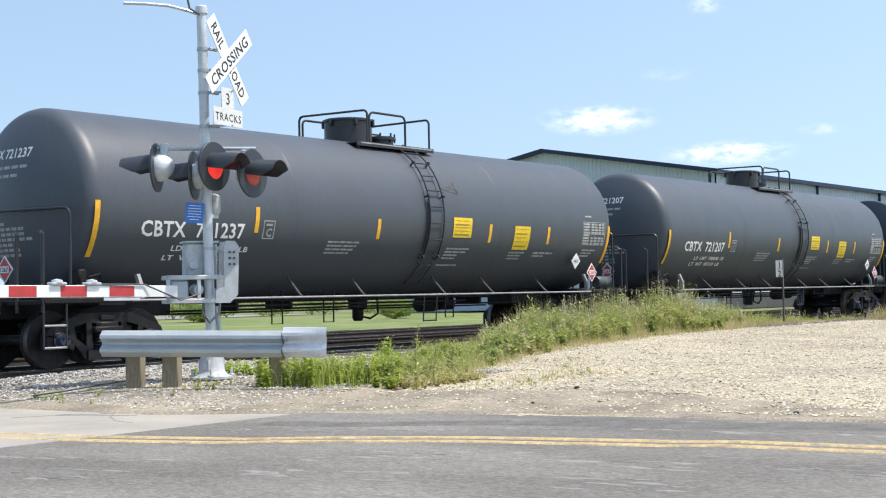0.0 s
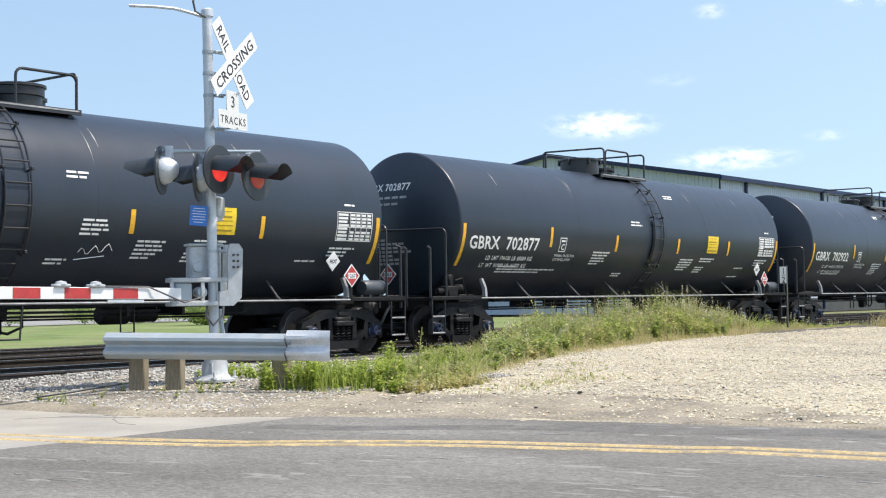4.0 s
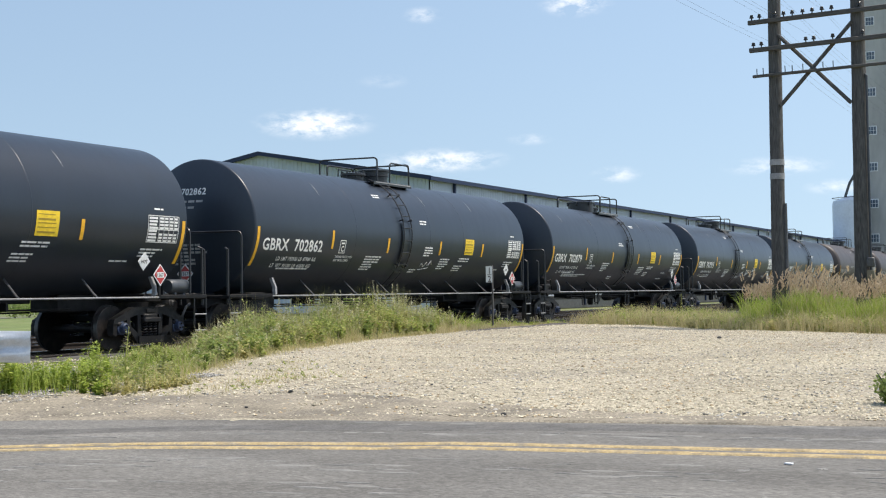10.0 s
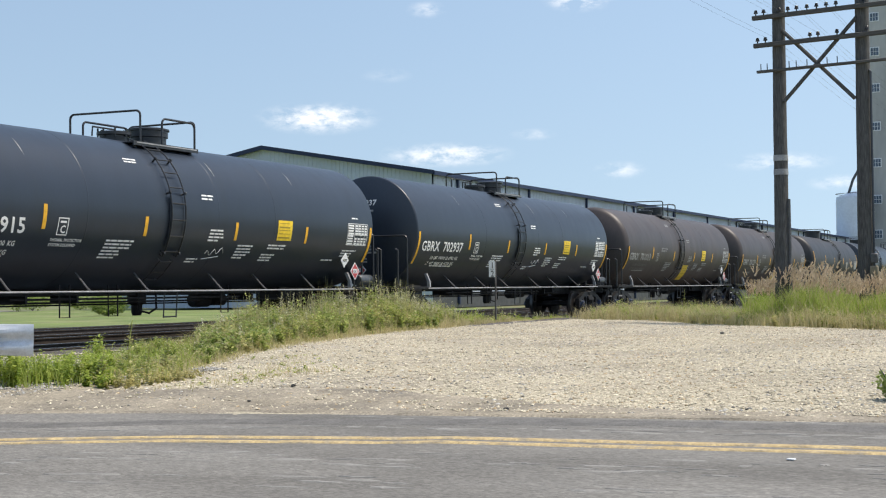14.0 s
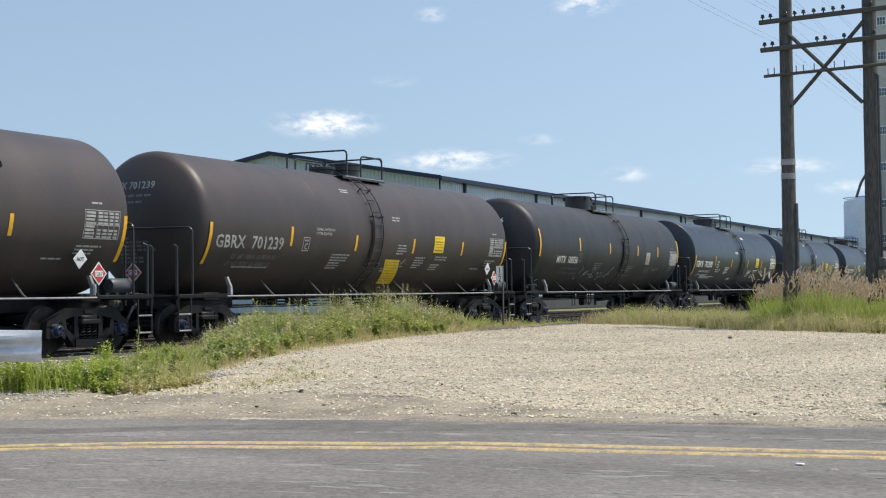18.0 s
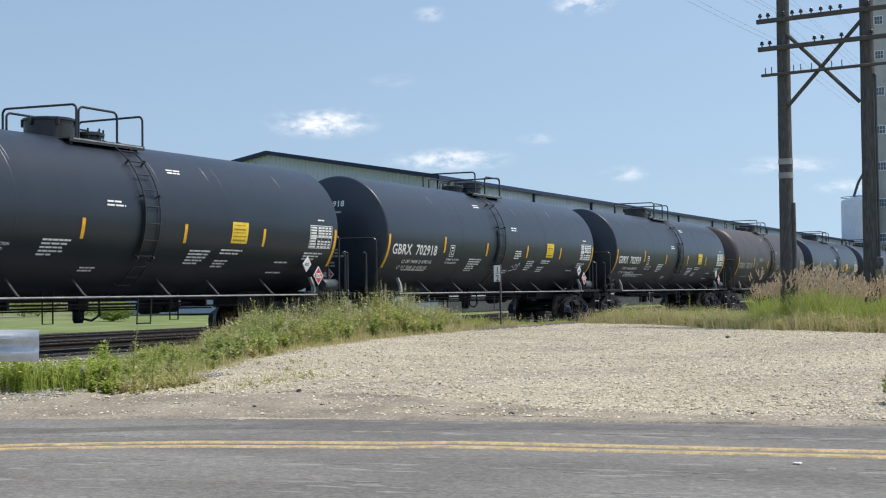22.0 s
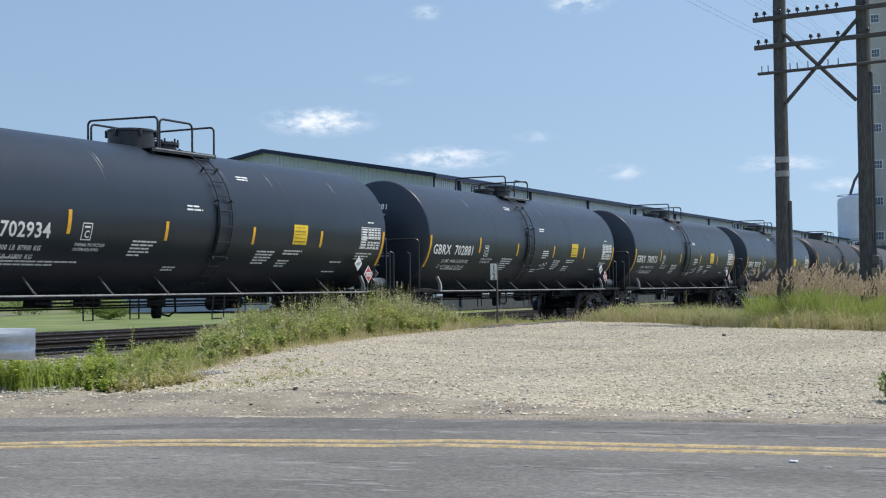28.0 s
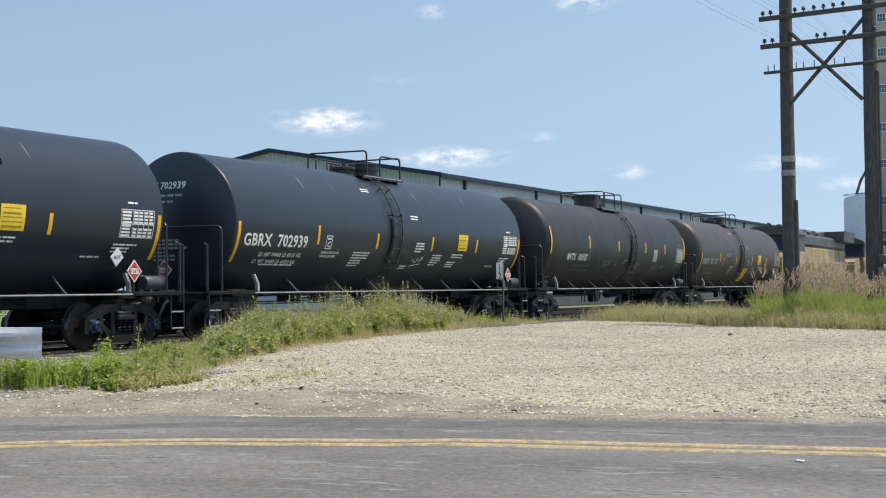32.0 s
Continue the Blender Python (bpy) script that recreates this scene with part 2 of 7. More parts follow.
MAT = {
    "tank_black": material("tank_black", (0.019, 0.027, 0.040), 0.36, spec=0.44, vary=0.07, scale=1.1, fine=14, second=(0.020, 0.027, 0.037),
                           second_scale=0.9, second_amount=0.25, stretch=(1.6, 1, 0.5), per_object=0.12, uneven=0.02),
    "tank_brown": material("tank_brown", (0.048, 0.040, 0.039), 0.50, spec=0.45, vary=0.10, scale=0.9, fine=16, second=(0.061, 0.048, 0.044),
                           second_scale=0.7, second_amount=0.5, stretch=(1.3, 1, 0.5), per_object=0.1, uneven=0.03),
    "tank_grey": material("tank_grey", (0.066, 0.077, 0.092), 0.46, spec=0.5, vary=0.09, scale=0.8, fine=18, second=(0.057, 0.066, 0.078),
                          second_scale=0.8, second_amount=0.4, stretch=(1.3, 1, 0.5), uneven=0.03),
    "tank_dull": material("tank_dull", (0.022, 0.023, 0.027), 0.52, spec=0.45, vary=0.16, scale=0.8, fine=12, second=(0.040, 0.036, 0.034),
                          second_scale=0.6, second_amount=0.3, stretch=(1.3, 1, 0.5), uneven=0.03),
    # underframe, castings and wheels near black: shade beneath the tanks put into the colour
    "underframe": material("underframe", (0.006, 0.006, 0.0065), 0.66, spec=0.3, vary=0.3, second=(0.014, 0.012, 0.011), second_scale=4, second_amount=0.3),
    "rail_paint": material("rail_paint", (0.022, 0.023, 0.026), 0.4, vary=0.2),
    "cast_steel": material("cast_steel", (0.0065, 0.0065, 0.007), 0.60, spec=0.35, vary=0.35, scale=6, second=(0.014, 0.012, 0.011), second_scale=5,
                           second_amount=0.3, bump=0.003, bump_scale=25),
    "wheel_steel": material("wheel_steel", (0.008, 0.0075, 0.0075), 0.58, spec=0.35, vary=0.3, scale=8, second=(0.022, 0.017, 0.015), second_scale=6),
    "tread": material("tread", (0.13, 0.125, 0.12), 0.42, metal=0.8, vary=0.2),
    "cap_blue": material("cap_blue", (0.032, 0.050, 0.095), 0.55, vary=0.3, scale=12),
    "bright_edge": material("bright_edge", (0.30, 0.30, 0.30), 0.45, vary=0.25, scale=5),
    "strut_steel": material("strut_steel", (0.085, 0.085, 0.088), 0.5, vary=0.3, scale=5),
    "white_mark": material("white_mark", (0.78, 0.78, 0.76), 0.6, vary=0.1, scale=6),
    "dirty_mark": material("dirty_mark", (0.36, 0.36, 0.35), 0.7, vary=0.25, scale=7),
    "faint_mark": material("faint_mark", (0.17, 0.165, 0.16), 0.75, vary=0.3, scale=7),
    "reflector": material("reflector", (0.80, 0.42, 0.03), 0.45, vary=0.15, scale=9),
    "yellow_panel": material("yellow_panel", (0.80, 0.55, 0.03), 0.5, vary=0.15, scale=9),
    "reservoir_paint": material("reservoir_paint", (0.060, 0.068, 0.078), 0.45, vary=0.2, scale=5),
    "sheet_print": material("sheet_print", (0.34, 0.24, 0.025), 0.6, vary=0.1),
    "ink": material("ink", (0.03, 0.03, 0.03), 0.6, vary=0.1),
    "red_sheet": material("red_sheet", (0.43, 0.04, 0.04), 0.4, vary=0.12, scale=9),
    "galvanised": material("galvanised", (0.38, 0.43, 0.46), 0.45, metal=0.25, vary=0.08, scale=5, fine=60, second=(0.46, 0.45, 0.43),
                           second_scale=6, second_amount=0.12),
    "aluminium": material("aluminium", (0.55, 0.58, 0.61), 0.45, metal=0.3, vary=0.12, scale=6, fine=50),
    "light_grey": material("light_grey", (0.42, 0.445, 0.46), 0.5, vary=0.12, scale=8, second=(0.42, 0.42, 0.42), second_scale=9, second_amount=0.2),
    "lamp_black": material("lamp_black", (0.030, 0.037, 0.044), 0.45, vary=0.15),
    "lamp_red": glow("lamp_red", (0.70, 0.03, 0.025), 0.6),
    "lamp_dim": glow("lamp_dim", (0.38, 0.05, 0.04), 0.12),
    "sign_white": material("sign_white", (0.74, 0.75, 0.75), 0.5, vary=0.06, scale=5),
    "plate_grey": material("plate_grey", (0.30, 0.34, 0.35), 0.6, vary=0.08, scale=5),
    "sign_dull": material("sign_dull", (0.60, 0.61, 0.60), 0.6, vary=0.06, scale=5),
    "sign_blue": material("sign_blue", (0.03, 0.16, 0.50), 0.45, vary=0.08),
    "post_wood": material("post_wood", (0.23, 0.195, 0.135), 0.85, vary=0.25, scale=8, fine=60, stretch=(5, 5, 0.7), bump=0.003, bump_scale=30),
    "old_wood": material("old_wood", (0.095, 0.093, 0.090), 0.9, vary=0.3, scale=9, fine=70, stretch=(6, 6, 0.5), second=(0.060, 0.057, 0.055),
                         second_scale=8, second_amount=0.5, bump=0.006, bump_scale=30),
    "arm_wood": material("arm_wood", (0.085, 0.080, 0.075), 0.9, vary=0.3, scale=8, fine=60, stretch=(5, 0.6, 5), bump=0.004, bump_scale=30),
    "insulator": material("insulator", (0.03, 0.028, 0.03), 0.25, vary=0.2),
    "wire": material("wire", (0.08, 0.08, 0.085), 0.5, vary=0.1),
    "asphalt": material("asphalt", (0.178, 0.171, 0.156), 0.92, spec=0.1, pebbles=0.17, pebble_scale=45, vary=0.14, scale=0.9, fine=75, second=(0.215, 0.207, 0.189), second_scale=0.7,
                        second_amount=0.5, stretch=(1.0, 0.45, 1), bump=0.003, bump_scale=90),
    "tar": material("tar", (0.150, 0.144, 0.133), 0.8, spec=0.15, pebbles=0.14, pebble_scale=45, vary=0.2, scale=4),
    "patch": material("patch", (0.235, 0.228, 0.212), 0.9, spec=0.1, vary=0.2, scale=5, fine=80, bump=0.002, bump_scale=90),
    "concrete": material("concrete", (0.335, 0.314, 0.272), 0.9, spec=0.15, vary=0.12, scale=1.3, fine=60, second=(0.31, 0.298, 0.275), second_scale=1.0,
                         second_amount=0.4, bump=0.002, bump_scale=90),
    "road_yellow": material("road_yellow", (0.47, 0.36, 0.19), 0.85, spec=0.15, vary=0.18, scale=5, fine=40, second=(0.31, 0.265, 0.19), second_scale=7,
                            second_amount=0.4, pebbles=0.12, pebble_scale=45),
    "gravel": material("gravel", (0.46, 0.41, 0.308), 0.97, spec=0.1, pebbles=0.30, pebble_scale=30, vary=0.14, scale=0.45, fine=70, second=(0.40, 0.358, 0.282), second_scale=0.35,
                       second_amount=0.45, bump=0.003, bump_scale=38),
    "far_gravel": material("far_gravel", (0.24, 0.235, 0.22), 0.95, vary=0.15, scale=0.2, fine=3),
    "stone": material("stone", (0.53, 0.476, 0.362), 0.95, spec=0.1, vary=0.15, scale=10, per_island=0.34),
    "tan_stone": material("tan_stone", (0.45, 0.35, 0.225), 0.95, spec=0.1, vary=0.15, scale=10, per_island=0.35),
    "grey_stone": material("grey_stone", (0.33, 0.32, 0.295), 0.95, spec=0.1, vary=0.15, scale=10, per_island=0.6),
    "dark_stone": material("dark_stone", (0.06, 0.058, 0.055), 0.9, vary=0.3, scale=10),
    "dirt": material("dirt", (0.315, 0.278, 0.215), 0.97, spec=0.1, pebbles=0.2, pebble_scale=34, vary=0.2, scale=1.2, fine=40, second=(0.235, 0.21, 0.17), second_scale=0.9,
                     second_amount=0.45, bump=0.005, bump_scale=45),
    "ballast": material("ballast", (0.105, 0.095, 0.085), 0.95, vary=0.3, scale=2, fine=45, second=(0.06, 0.052, 0.046), second_scale=1.2,
                        second_amount=0.5, bump=0.03, bump_scale=30),
    "ballast_stone": material("ballast_stone", (0.12, 0.11, 0.10), 0.95, vary=0.2, scale=10, per_island=0.45),
    "tie_wood": material("tie_wood", (0.055, 0.045, 0.038), 0.9, vary=0.35, scale=5, stretch=(5, 0.6, 5), per_object=0.25, bump=0.005, bump_scale=30),
    "rail_rust": material("rail_rust", (0.045, 0.036, 0.030), 0.7, vary=0.3, scale=5),
    "rail_top": material("rail_top", (0.50, 0.50, 0.51), 0.25, metal=1.0, vary=0.12),
    "soil": material("soil", (0.12, 0.15, 0.045), 0.95, vary=0.3, scale=0.5, fine=20, second=(0.20, 0.175, 0.10), second_scale=0.3,
                     second_amount=0.4, bump=0.02, bump_scale=15),
    "lawn": material("lawn", (0.13, 0.18, 0.045), 0.95, vary=0.25, scale=0.4, fine=12, second=(0.18, 0.20, 0.075), second_scale=0.25,
                     second_amount=0.5, bump=0.03, bump_scale=20),
    # both walls pale blue; the gable darker, its shaded side put into the colour
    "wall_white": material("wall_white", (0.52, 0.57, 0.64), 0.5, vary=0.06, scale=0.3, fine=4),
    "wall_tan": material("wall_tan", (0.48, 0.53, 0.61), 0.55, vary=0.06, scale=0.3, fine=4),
    "trim_blue": material("trim_blue", (0.008, 0.020, 0.060), 0.55, vary=0.1),
    "roof_metal": material("roof_metal", (0.45, 0.47, 0.48), 0.4, metal=0.3, vary=0.1),
    "elevator_concrete": material("elevator_concrete", (0.46, 0.45, 0.42), 0.9, vary=0.1, scale=0.1, fine=1.5, second=(0.36, 0.35, 0.33),
                                  second_scale=0.15, second_amount=0.4, stretch=(1, 1, 0.3)),
    "pane": material("pane", (0.10, 0.13, 0.17), 0.15, vary=0.2, scale=1),
    "bin_steel": material("bin_steel", (0.68, 0.72, 0.76), 0.4, metal=0.15, vary=0.08, scale=0.4, fine=3),
    "loco_yellow": material("loco_yellow", (0.36, 0.265, 0.135), 0.6, vary=0.25, scale=1.3, second=(0.17, 0.13, 0.09), second_scale=0.8, second_amount=0.4),
    "loco_grey": material("loco_grey", (0.065, 0.068, 0.072), 0.5, vary=0.2, scale=1.5),
    "loco_glass": material("loco_glass", (0.03, 0.055, 0.11), 0.08, vary=0.1),
    "weed_green": leafy("weed_green", (0.17, 0.245, 0.045), (0.50, 0.52, 0.17), 0.42),
    "weed_grey": leafy("weed_grey", (0.245, 0.275, 0.10), (0.57, 0.55, 0.26), 0.42),
    "weed_dark": leafy("weed_dark", (0.15, 0.23, 0.05), (0.38, 0.44, 0.15), 0.42),
    "weed_straw": leafy("weed_straw", (0.32, 0.30, 0.10), (0.60, 0.54, 0.26), 0.4),
    "weed_rust": leafy("weed_rust", (0.24, 0.14, 0.07), (0.42, 0.33, 0.18), 0.35),
    "grass_bright": leafy("grass_bright", (0.23, 0.33, 0.045), (0.52, 0.58, 0.15), 0.42),
    "grass_dry": leafy("grass_dry", (0.42, 0.36, 0.18), (0.66, 0.58, 0.34), 0.4),
    "plume": leafy("plume", (0.52, 0.37, 0.24), (0.76, 0.60, 0.42), 0.4),
    "flower": leafy("flower", (0.34, 0.34, 0.20), (0.60, 0.57, 0.42)),
}

# ---- mesh tools ----
class Mesh:
    """Collects vertices, faces and material slots of one mesh."""

    def __init__(self):
        self.v, self.f, self.m = [], [], []

    def add(self, verts, faces, slot=0):
        o = len(self.v)
        self.v.extend(tuple(p) for p in verts)
        self.f.extend(tuple(i + o for i in q) for q in faces)
        self.m.extend([slot] * len(faces))
        return self

    def box(self, x0, y0, z0, x1, y1, z1, bevel=0.0, slot=0, turn=None):
        lo, hi = (min(x0, x1), min(y0, y1), min(z0, z1)), (max(x0, x1), max(y0, y1), max(z0, z1))
        c = min(bevel, 0.3 * min(hi[i] - lo[i] for i in range(3)))
        if c <= 0:
            vs = [(lo[0] if not i & 1 else hi[0], lo[1] if not i & 2 else hi[1], lo[2] if not i & 4 else hi[2]) for i in range(8)]
            fs = [(0, 2, 3, 1), (4, 5, 7, 6), (0, 1, 5, 4), (2, 6, 7, 3), (0, 4, 6, 2), (1, 3, 7, 5)]
        else:
            vs, index = [], {}
            for i in range(8):
                for ax in range(3):
                    p = []
                    for k in range(3):
                        edge = hi[k] if i >> k & 1 else lo[k]
                        inset = (edge - c) if i >> k & 1 else (edge + c)
                        p.append(edge if k == ax else inset)
                    index[i, ax] = len(vs)
                    vs.append(tuple(p))
            fs = []
            for ax in range(3):
                a, b = (ax + 1) % 3, (ax + 2) % 3
                for s in (0, 1):
                    q = [s << ax, s << ax | 1 << a, s << ax | 1 << a | 1 << b, s << ax | 1 << b]
                    q = [index[i, ax] for i in q]
                    fs.append(tuple(q if s else q[::-1]))
                for sa in (0, 1):
                    for sb in (0, 1):
                        i0 = sa << a | sb << b
                        i1 = i0 | 1 << ax
                        q = [index[i0, a], index[i1, a], index[i1, b], index[i0, b]]
                        fs.append(tuple(q if (sa ^ sb) else q[::-1]))
            for i in range(8):
                q = [index[i, 0], index[i, 1], index[i, 2]]
                par = bin(i).count("1") % 2
                fs.append(tuple(q if par else q[::-1]))
        if turn is not None:
            vs = [tuple(turn @ Vector(p)) for p in vs]
        return self.add(vs, fs, slot)

    def tube(self, pts, r, seg=8, slot=0, closed=False, r1=None):
        """A round bar along a line of points."""
        P = [Vector(p) for p in pts]
        n = len(P)
        vs = []
        ref = None
        for i, p in enumerate(P):
            a = P[(i - 1) % n] if (i or closed) else P[0]
            b = P[(i + 1) % n] if (i < n - 1 or closed) else P[-1]
            d = (b - a).normalized()
            if ref is None:
                ref = d.orthogonal().normalized()
            ref = (ref - d * ref.dot(d))
            ref = ref.normalized() if ref.length > 1e-6 else d.orthogonal().normalized()
            o = d.cross(ref)
            rr = r if r1 is None else r + (r1 - r) * i / (n - 1)
            for k in range(seg):
                w = 2 * math.pi * k / seg
                vs.append(p + (ref * math.cos(w) + o * math.sin(w)) * rr)
        fs = []
        for i in range(n if closed else n - 1):
            j = (i + 1) % n
            for k in range(seg):
                l = (k + 1) % seg
                fs.append((i * seg + k, i * seg + l, j * seg + l, j * seg + k))
        if not closed:
            fs.append(tuple(range(seg))[::-1])
            fs.append(tuple((n - 1) * seg + k for k in range(seg)))
        return self.add(vs, fs, slot)

    def lathe(self, profile, seg=24, axis="z", centre=(0, 0, 0), slot=0):
        """A profile of (place along the axis, radius) turned round it."""
        vs, fs, rings = [], [], []
        for h, r in profile:
            if r < 1e-6:
                rings.append([len(vs)])
                vs.append((0, 0, h))
            else:
                rings.append(list(range(len(vs), len(vs) + seg)))
                vs.extend((r * math.cos(2 * math.pi * k / seg), r * math.sin(2 * math.pi * k / seg), h) for k in range(seg))
        for A, B in zip(rings, rings[1:]):
            for k in range(seg):
                l = (k + 1) % seg
                if len(A) == 1 and len(B) > 1:
                    fs.append((A[0], B[l], B[k]))
                elif len(B) == 1 and len(A) > 1:
                    fs.append((A[k], A[l], B[0]))
                elif len(A) > 1:
                    fs.append((A[k], A[l], B[l], B[k]))
        if len(rings[0]) > 1:
            fs.append(tuple(rings[0][::-1]))
        if len(rings[-1]) > 1:
            fs.append(tuple(rings[-1]))
        turn = {"z": lambda p: p, "x": lambda p: (p[2], p[0], p[1]), "y": lambda p: (p[1], p[2], p[0])}[axis]
        vs = [tuple(a + c for a, c in zip(turn(p), centre)) for p in vs]
        return self.add(vs, fs, slot)

    def prism(self, outline, z0, z1, slot=0, to=None):
        """A flat outline given in order, drawn out from z0 to z1."""
        n = len(outline)
        area = sum(a[0] * b[1] - b[0] * a[1] for a, b in zip(outline, outline[1:] + outline[:1]))
        if area < 0:
            outline = outline[::-1]
        vs = [(x, y, z0) for x, y in outline] + [(x, y, z1) for x, y in outline]
        fs = [tuple(range(n))[::-1], tuple(range(n, 2 * n))] + [(i, (i + 1) % n, n + (i + 1) % n, n + i) for i in range(n)]
        if z1 < z0:
            fs = [q[::-1] for q in fs]
        if to is not None:
            vs = [tuple(to @ Vector(p)) for p in vs]
        return self.add(vs, fs, slot)

    def data(self, name, mats, smooth=True, angle=38):
        me = bpy.data.meshes.new(name)
        me.from_pydata(self.v, [], self.f)
        for mt in (mats if isinstance(mats, (list, tuple)) else [mats]):
            me.materials.append(MAT[mt])
        me.polygons.foreach_set("material_index", self.m)
        if smooth:
            me.polygons.foreach_set("use_smooth", [True] * len(self.f))
            me.set_sharp_from_angle(angle=radians(angle))
        me.update()
        return me


def thing(name, m=None, label="", category="", group="", kind=""):
    ob = new(name)
    ob.empty_display_size = 0.3
    if m is not None:
        ob.matrix_world = m
    return tagged(ob, label, category, group, kind)


def part(name, mesh, material_names, parent, label="", m=None, smooth=True, angle=38):
    """Links a mesh as one object under a thing or a part."""
    me = mesh if isinstance(mesh, bpy.types.Mesh) else mesh.data(name, material_names, smooth, angle)
    ob = new(name, me)
    ob.parent = parent
    if m is not None:
        ob.matrix_basis = m
    return tagged(ob, label)


def solid(name, mesh, material_names, label="", category="", group="", kind="", m=None, smooth=True):
    me = mesh if isinstance(mesh, bpy.types.Mesh) else mesh.data(name, material_names, smooth)
    ob = new(name, me)
    if m is not None:
        ob.matrix_world = m
    return tagged(ob, label, category, group, kind)


def letters(text, height, condense=1.0, depth=0.0, spacing=1.06, bold=0.022):
    """Flat letters as vertices (x right, y up, the left foot at 0) and faces."""
    cu = bpy.data.curves.new("letters", "FONT")
    cu.body, cu.size, cu.resolution_u, cu.extrude = text, 1.0, 2, depth
    cu.space_character, cu.offset = spacing, bold
    ob = bpy.data.objects.new("letters", cu)
    me = bpy.data.meshes.new_from_object(ob)
    vs = np.array([v.co[:] for v in me.vertices])
    fs = [tuple(p.vertices) for p in me.polygons]
    bpy.data.objects.remove(ob)
    bpy.data.curves.remove(cu)
    bpy.data.meshes.remove(me)
    k = height / 0.73
    vs[:, 0] = (vs[:, 0] - vs[:, 0].min()) * k * condense
    vs[:, 1] *= k
    return vs, fs

# ---- ground, road, tracks ----
def table(points):
    xs, ys = zip(*points)
    return lambda v: float(np.interp(v, xs, ys))


def smooth(a, b, v):
    t = max(0.0, min(1.0, (v - a) / (b - a)))
    return t * t * (3 - 2 * t)


ROAD_FAR = table([(-60, 13.4), (-4, 12.7), (1.8, 12.08), (3.0, 11.84), (4.5, 11.6), (6.6, 11.16), (7.7, 10.84), (8.6, 10.54), (9.4, 10.22), (10.1, 9.82), (10.84, 9.3), (13.6, 9.1), (40, 8.2)])
ROAD_MID = table([(-60, 11.0), (-4, 10.1), (1.47, 9.81), (2.88, 9.60), (4.64, 9.36), (5.0, 9.18), (6.7, 8.66), (7.8, 8.05), (8.3, 7.68), (9.85, 7.16), (11, 6.9), (13, 6.5), (40, 5.4)])
GRAVEL_END = table([(-40, 20), (-3, 27), (4.8, 32.4), (9.3, 36.2), (13.3, 39.2), (17, 41)])

# the lot begins at the road, further back at the weeds
LOT_START = table([(-60, 13.1), (-4, 12.4), (1.8, 11.8), (4.5, 11.35), (6.6, 10.9), (7.7, 10.6), (9.4, 10.0), (10.2, 10.2), (10.6, 12.0), (11.3, 14.2), (12.4, 16.9), (13.8, 20.4),
                   (15.0, 25.2), (15.7, 30.2), (16.3, 35.3), (17, 40)])


def gz(x, y):
    """Height of the ground."""
    side = smooth(0.0, 3.5, x - ROAD_FAR(y))
    z = 0.11 * side + 0.06 * smooth(10, 12.5, y) * smooth(-0.3, 1.5, x - ROAD_FAR(y))
    if 16.2 < y < 31.5:
        z = z + (-0.10 - z) * smooth(16.2, 17.2, y) * (1 - smooth(30.3, 31.5, y))
    elif y >= 31.5:
        z = -0.12 * smooth(31.5, 34, y)
    return z


def rough_z(x, y, amount=0.02, scale=0.8):
    return amount * noise.noise(Vector((x * scale, y * scale, 3.1)))


def ground_sheet():
    def steps(lo, hi, fine_lo, fine_hi, fine):
        out, v, d = [fine_lo], fine_lo, fine
        while v > lo:
            d *= 1.35
            v = max(lo, v - d)
            out.insert(0, v)
        v = fine_lo
        while v < fine_hi:
            v = min(fine_hi, v + fine)
            out.append(v)
        d = fine
        while v < hi:
            d *= 1.35
            v = min(hi, v + d)
            out.append(v)
        return out
    xs, ys = steps(-2500, 4200, -2, 48, 0.6), steps(-2500, 3500, -6, 36, 0.5)
    vs = [(x, y, gz(x, y) - 0.03) for x in xs for y in ys]
    n = len(ys)
    fs = [(i * n + j, (i + 1) * n + j, (i + 1) * n + j + 1, i * n + j + 1) for i in range(len(xs) - 1) for j in range(n - 1)]
    return Mesh().add(vs, fs)


solid("ground", ground_sheet(), "soil", "flat farmland with short dry and green grass", "ground", kind="structure")


def strip(lo, hi, y0, y1, dy, nx, lift, wobble=0.0, wob_scale=1.5, relief=0.0, relief_scale=2.0, level=None, skirt=0.04):
    """A sheet between two edges that are functions of y."""
    ny = max(1, round((y1 - y0) / dy))
    vs, fs = [], []
    for j in range(ny + 1):
        y = y0 + (y1 - y0) * j / ny
        a, b = lo(y), hi(y)
        a += wobble * noise.noise(Vector((a, y * wob_scale, 0.3))) + 0.4 * wobble * noise.noise(Vector((a, y * wob_scale * 4, 1.3)))
        b += wobble * noise.noise(Vector((b, y * wob_scale, 7.7))) + 0.4 * wobble * noise.noise(Vector((b, y * wob_scale * 4, 9.7)))
        for i in range(nx + 1):
            x = a + (b - a) * i / nx
            z = (gz(x, y) if level is None else level) + lift
            if relief and 0 < i < nx:
                z += relief * noise.noise(Vector((x * relief_scale, y * relief_scale, 5)))
            if i in (0, nx):
                z -= skirt
            elif j in (0, ny):
                z -= min(skirt, 0.012)
            vs.append((x, y, z))
    for j in range(ny):
        for i in range(nx):
            k = j * (nx + 1) + i
            fs.append((k, k + 1, k + nx + 2, k + nx + 1))
    return Mesh().add(vs, fs)


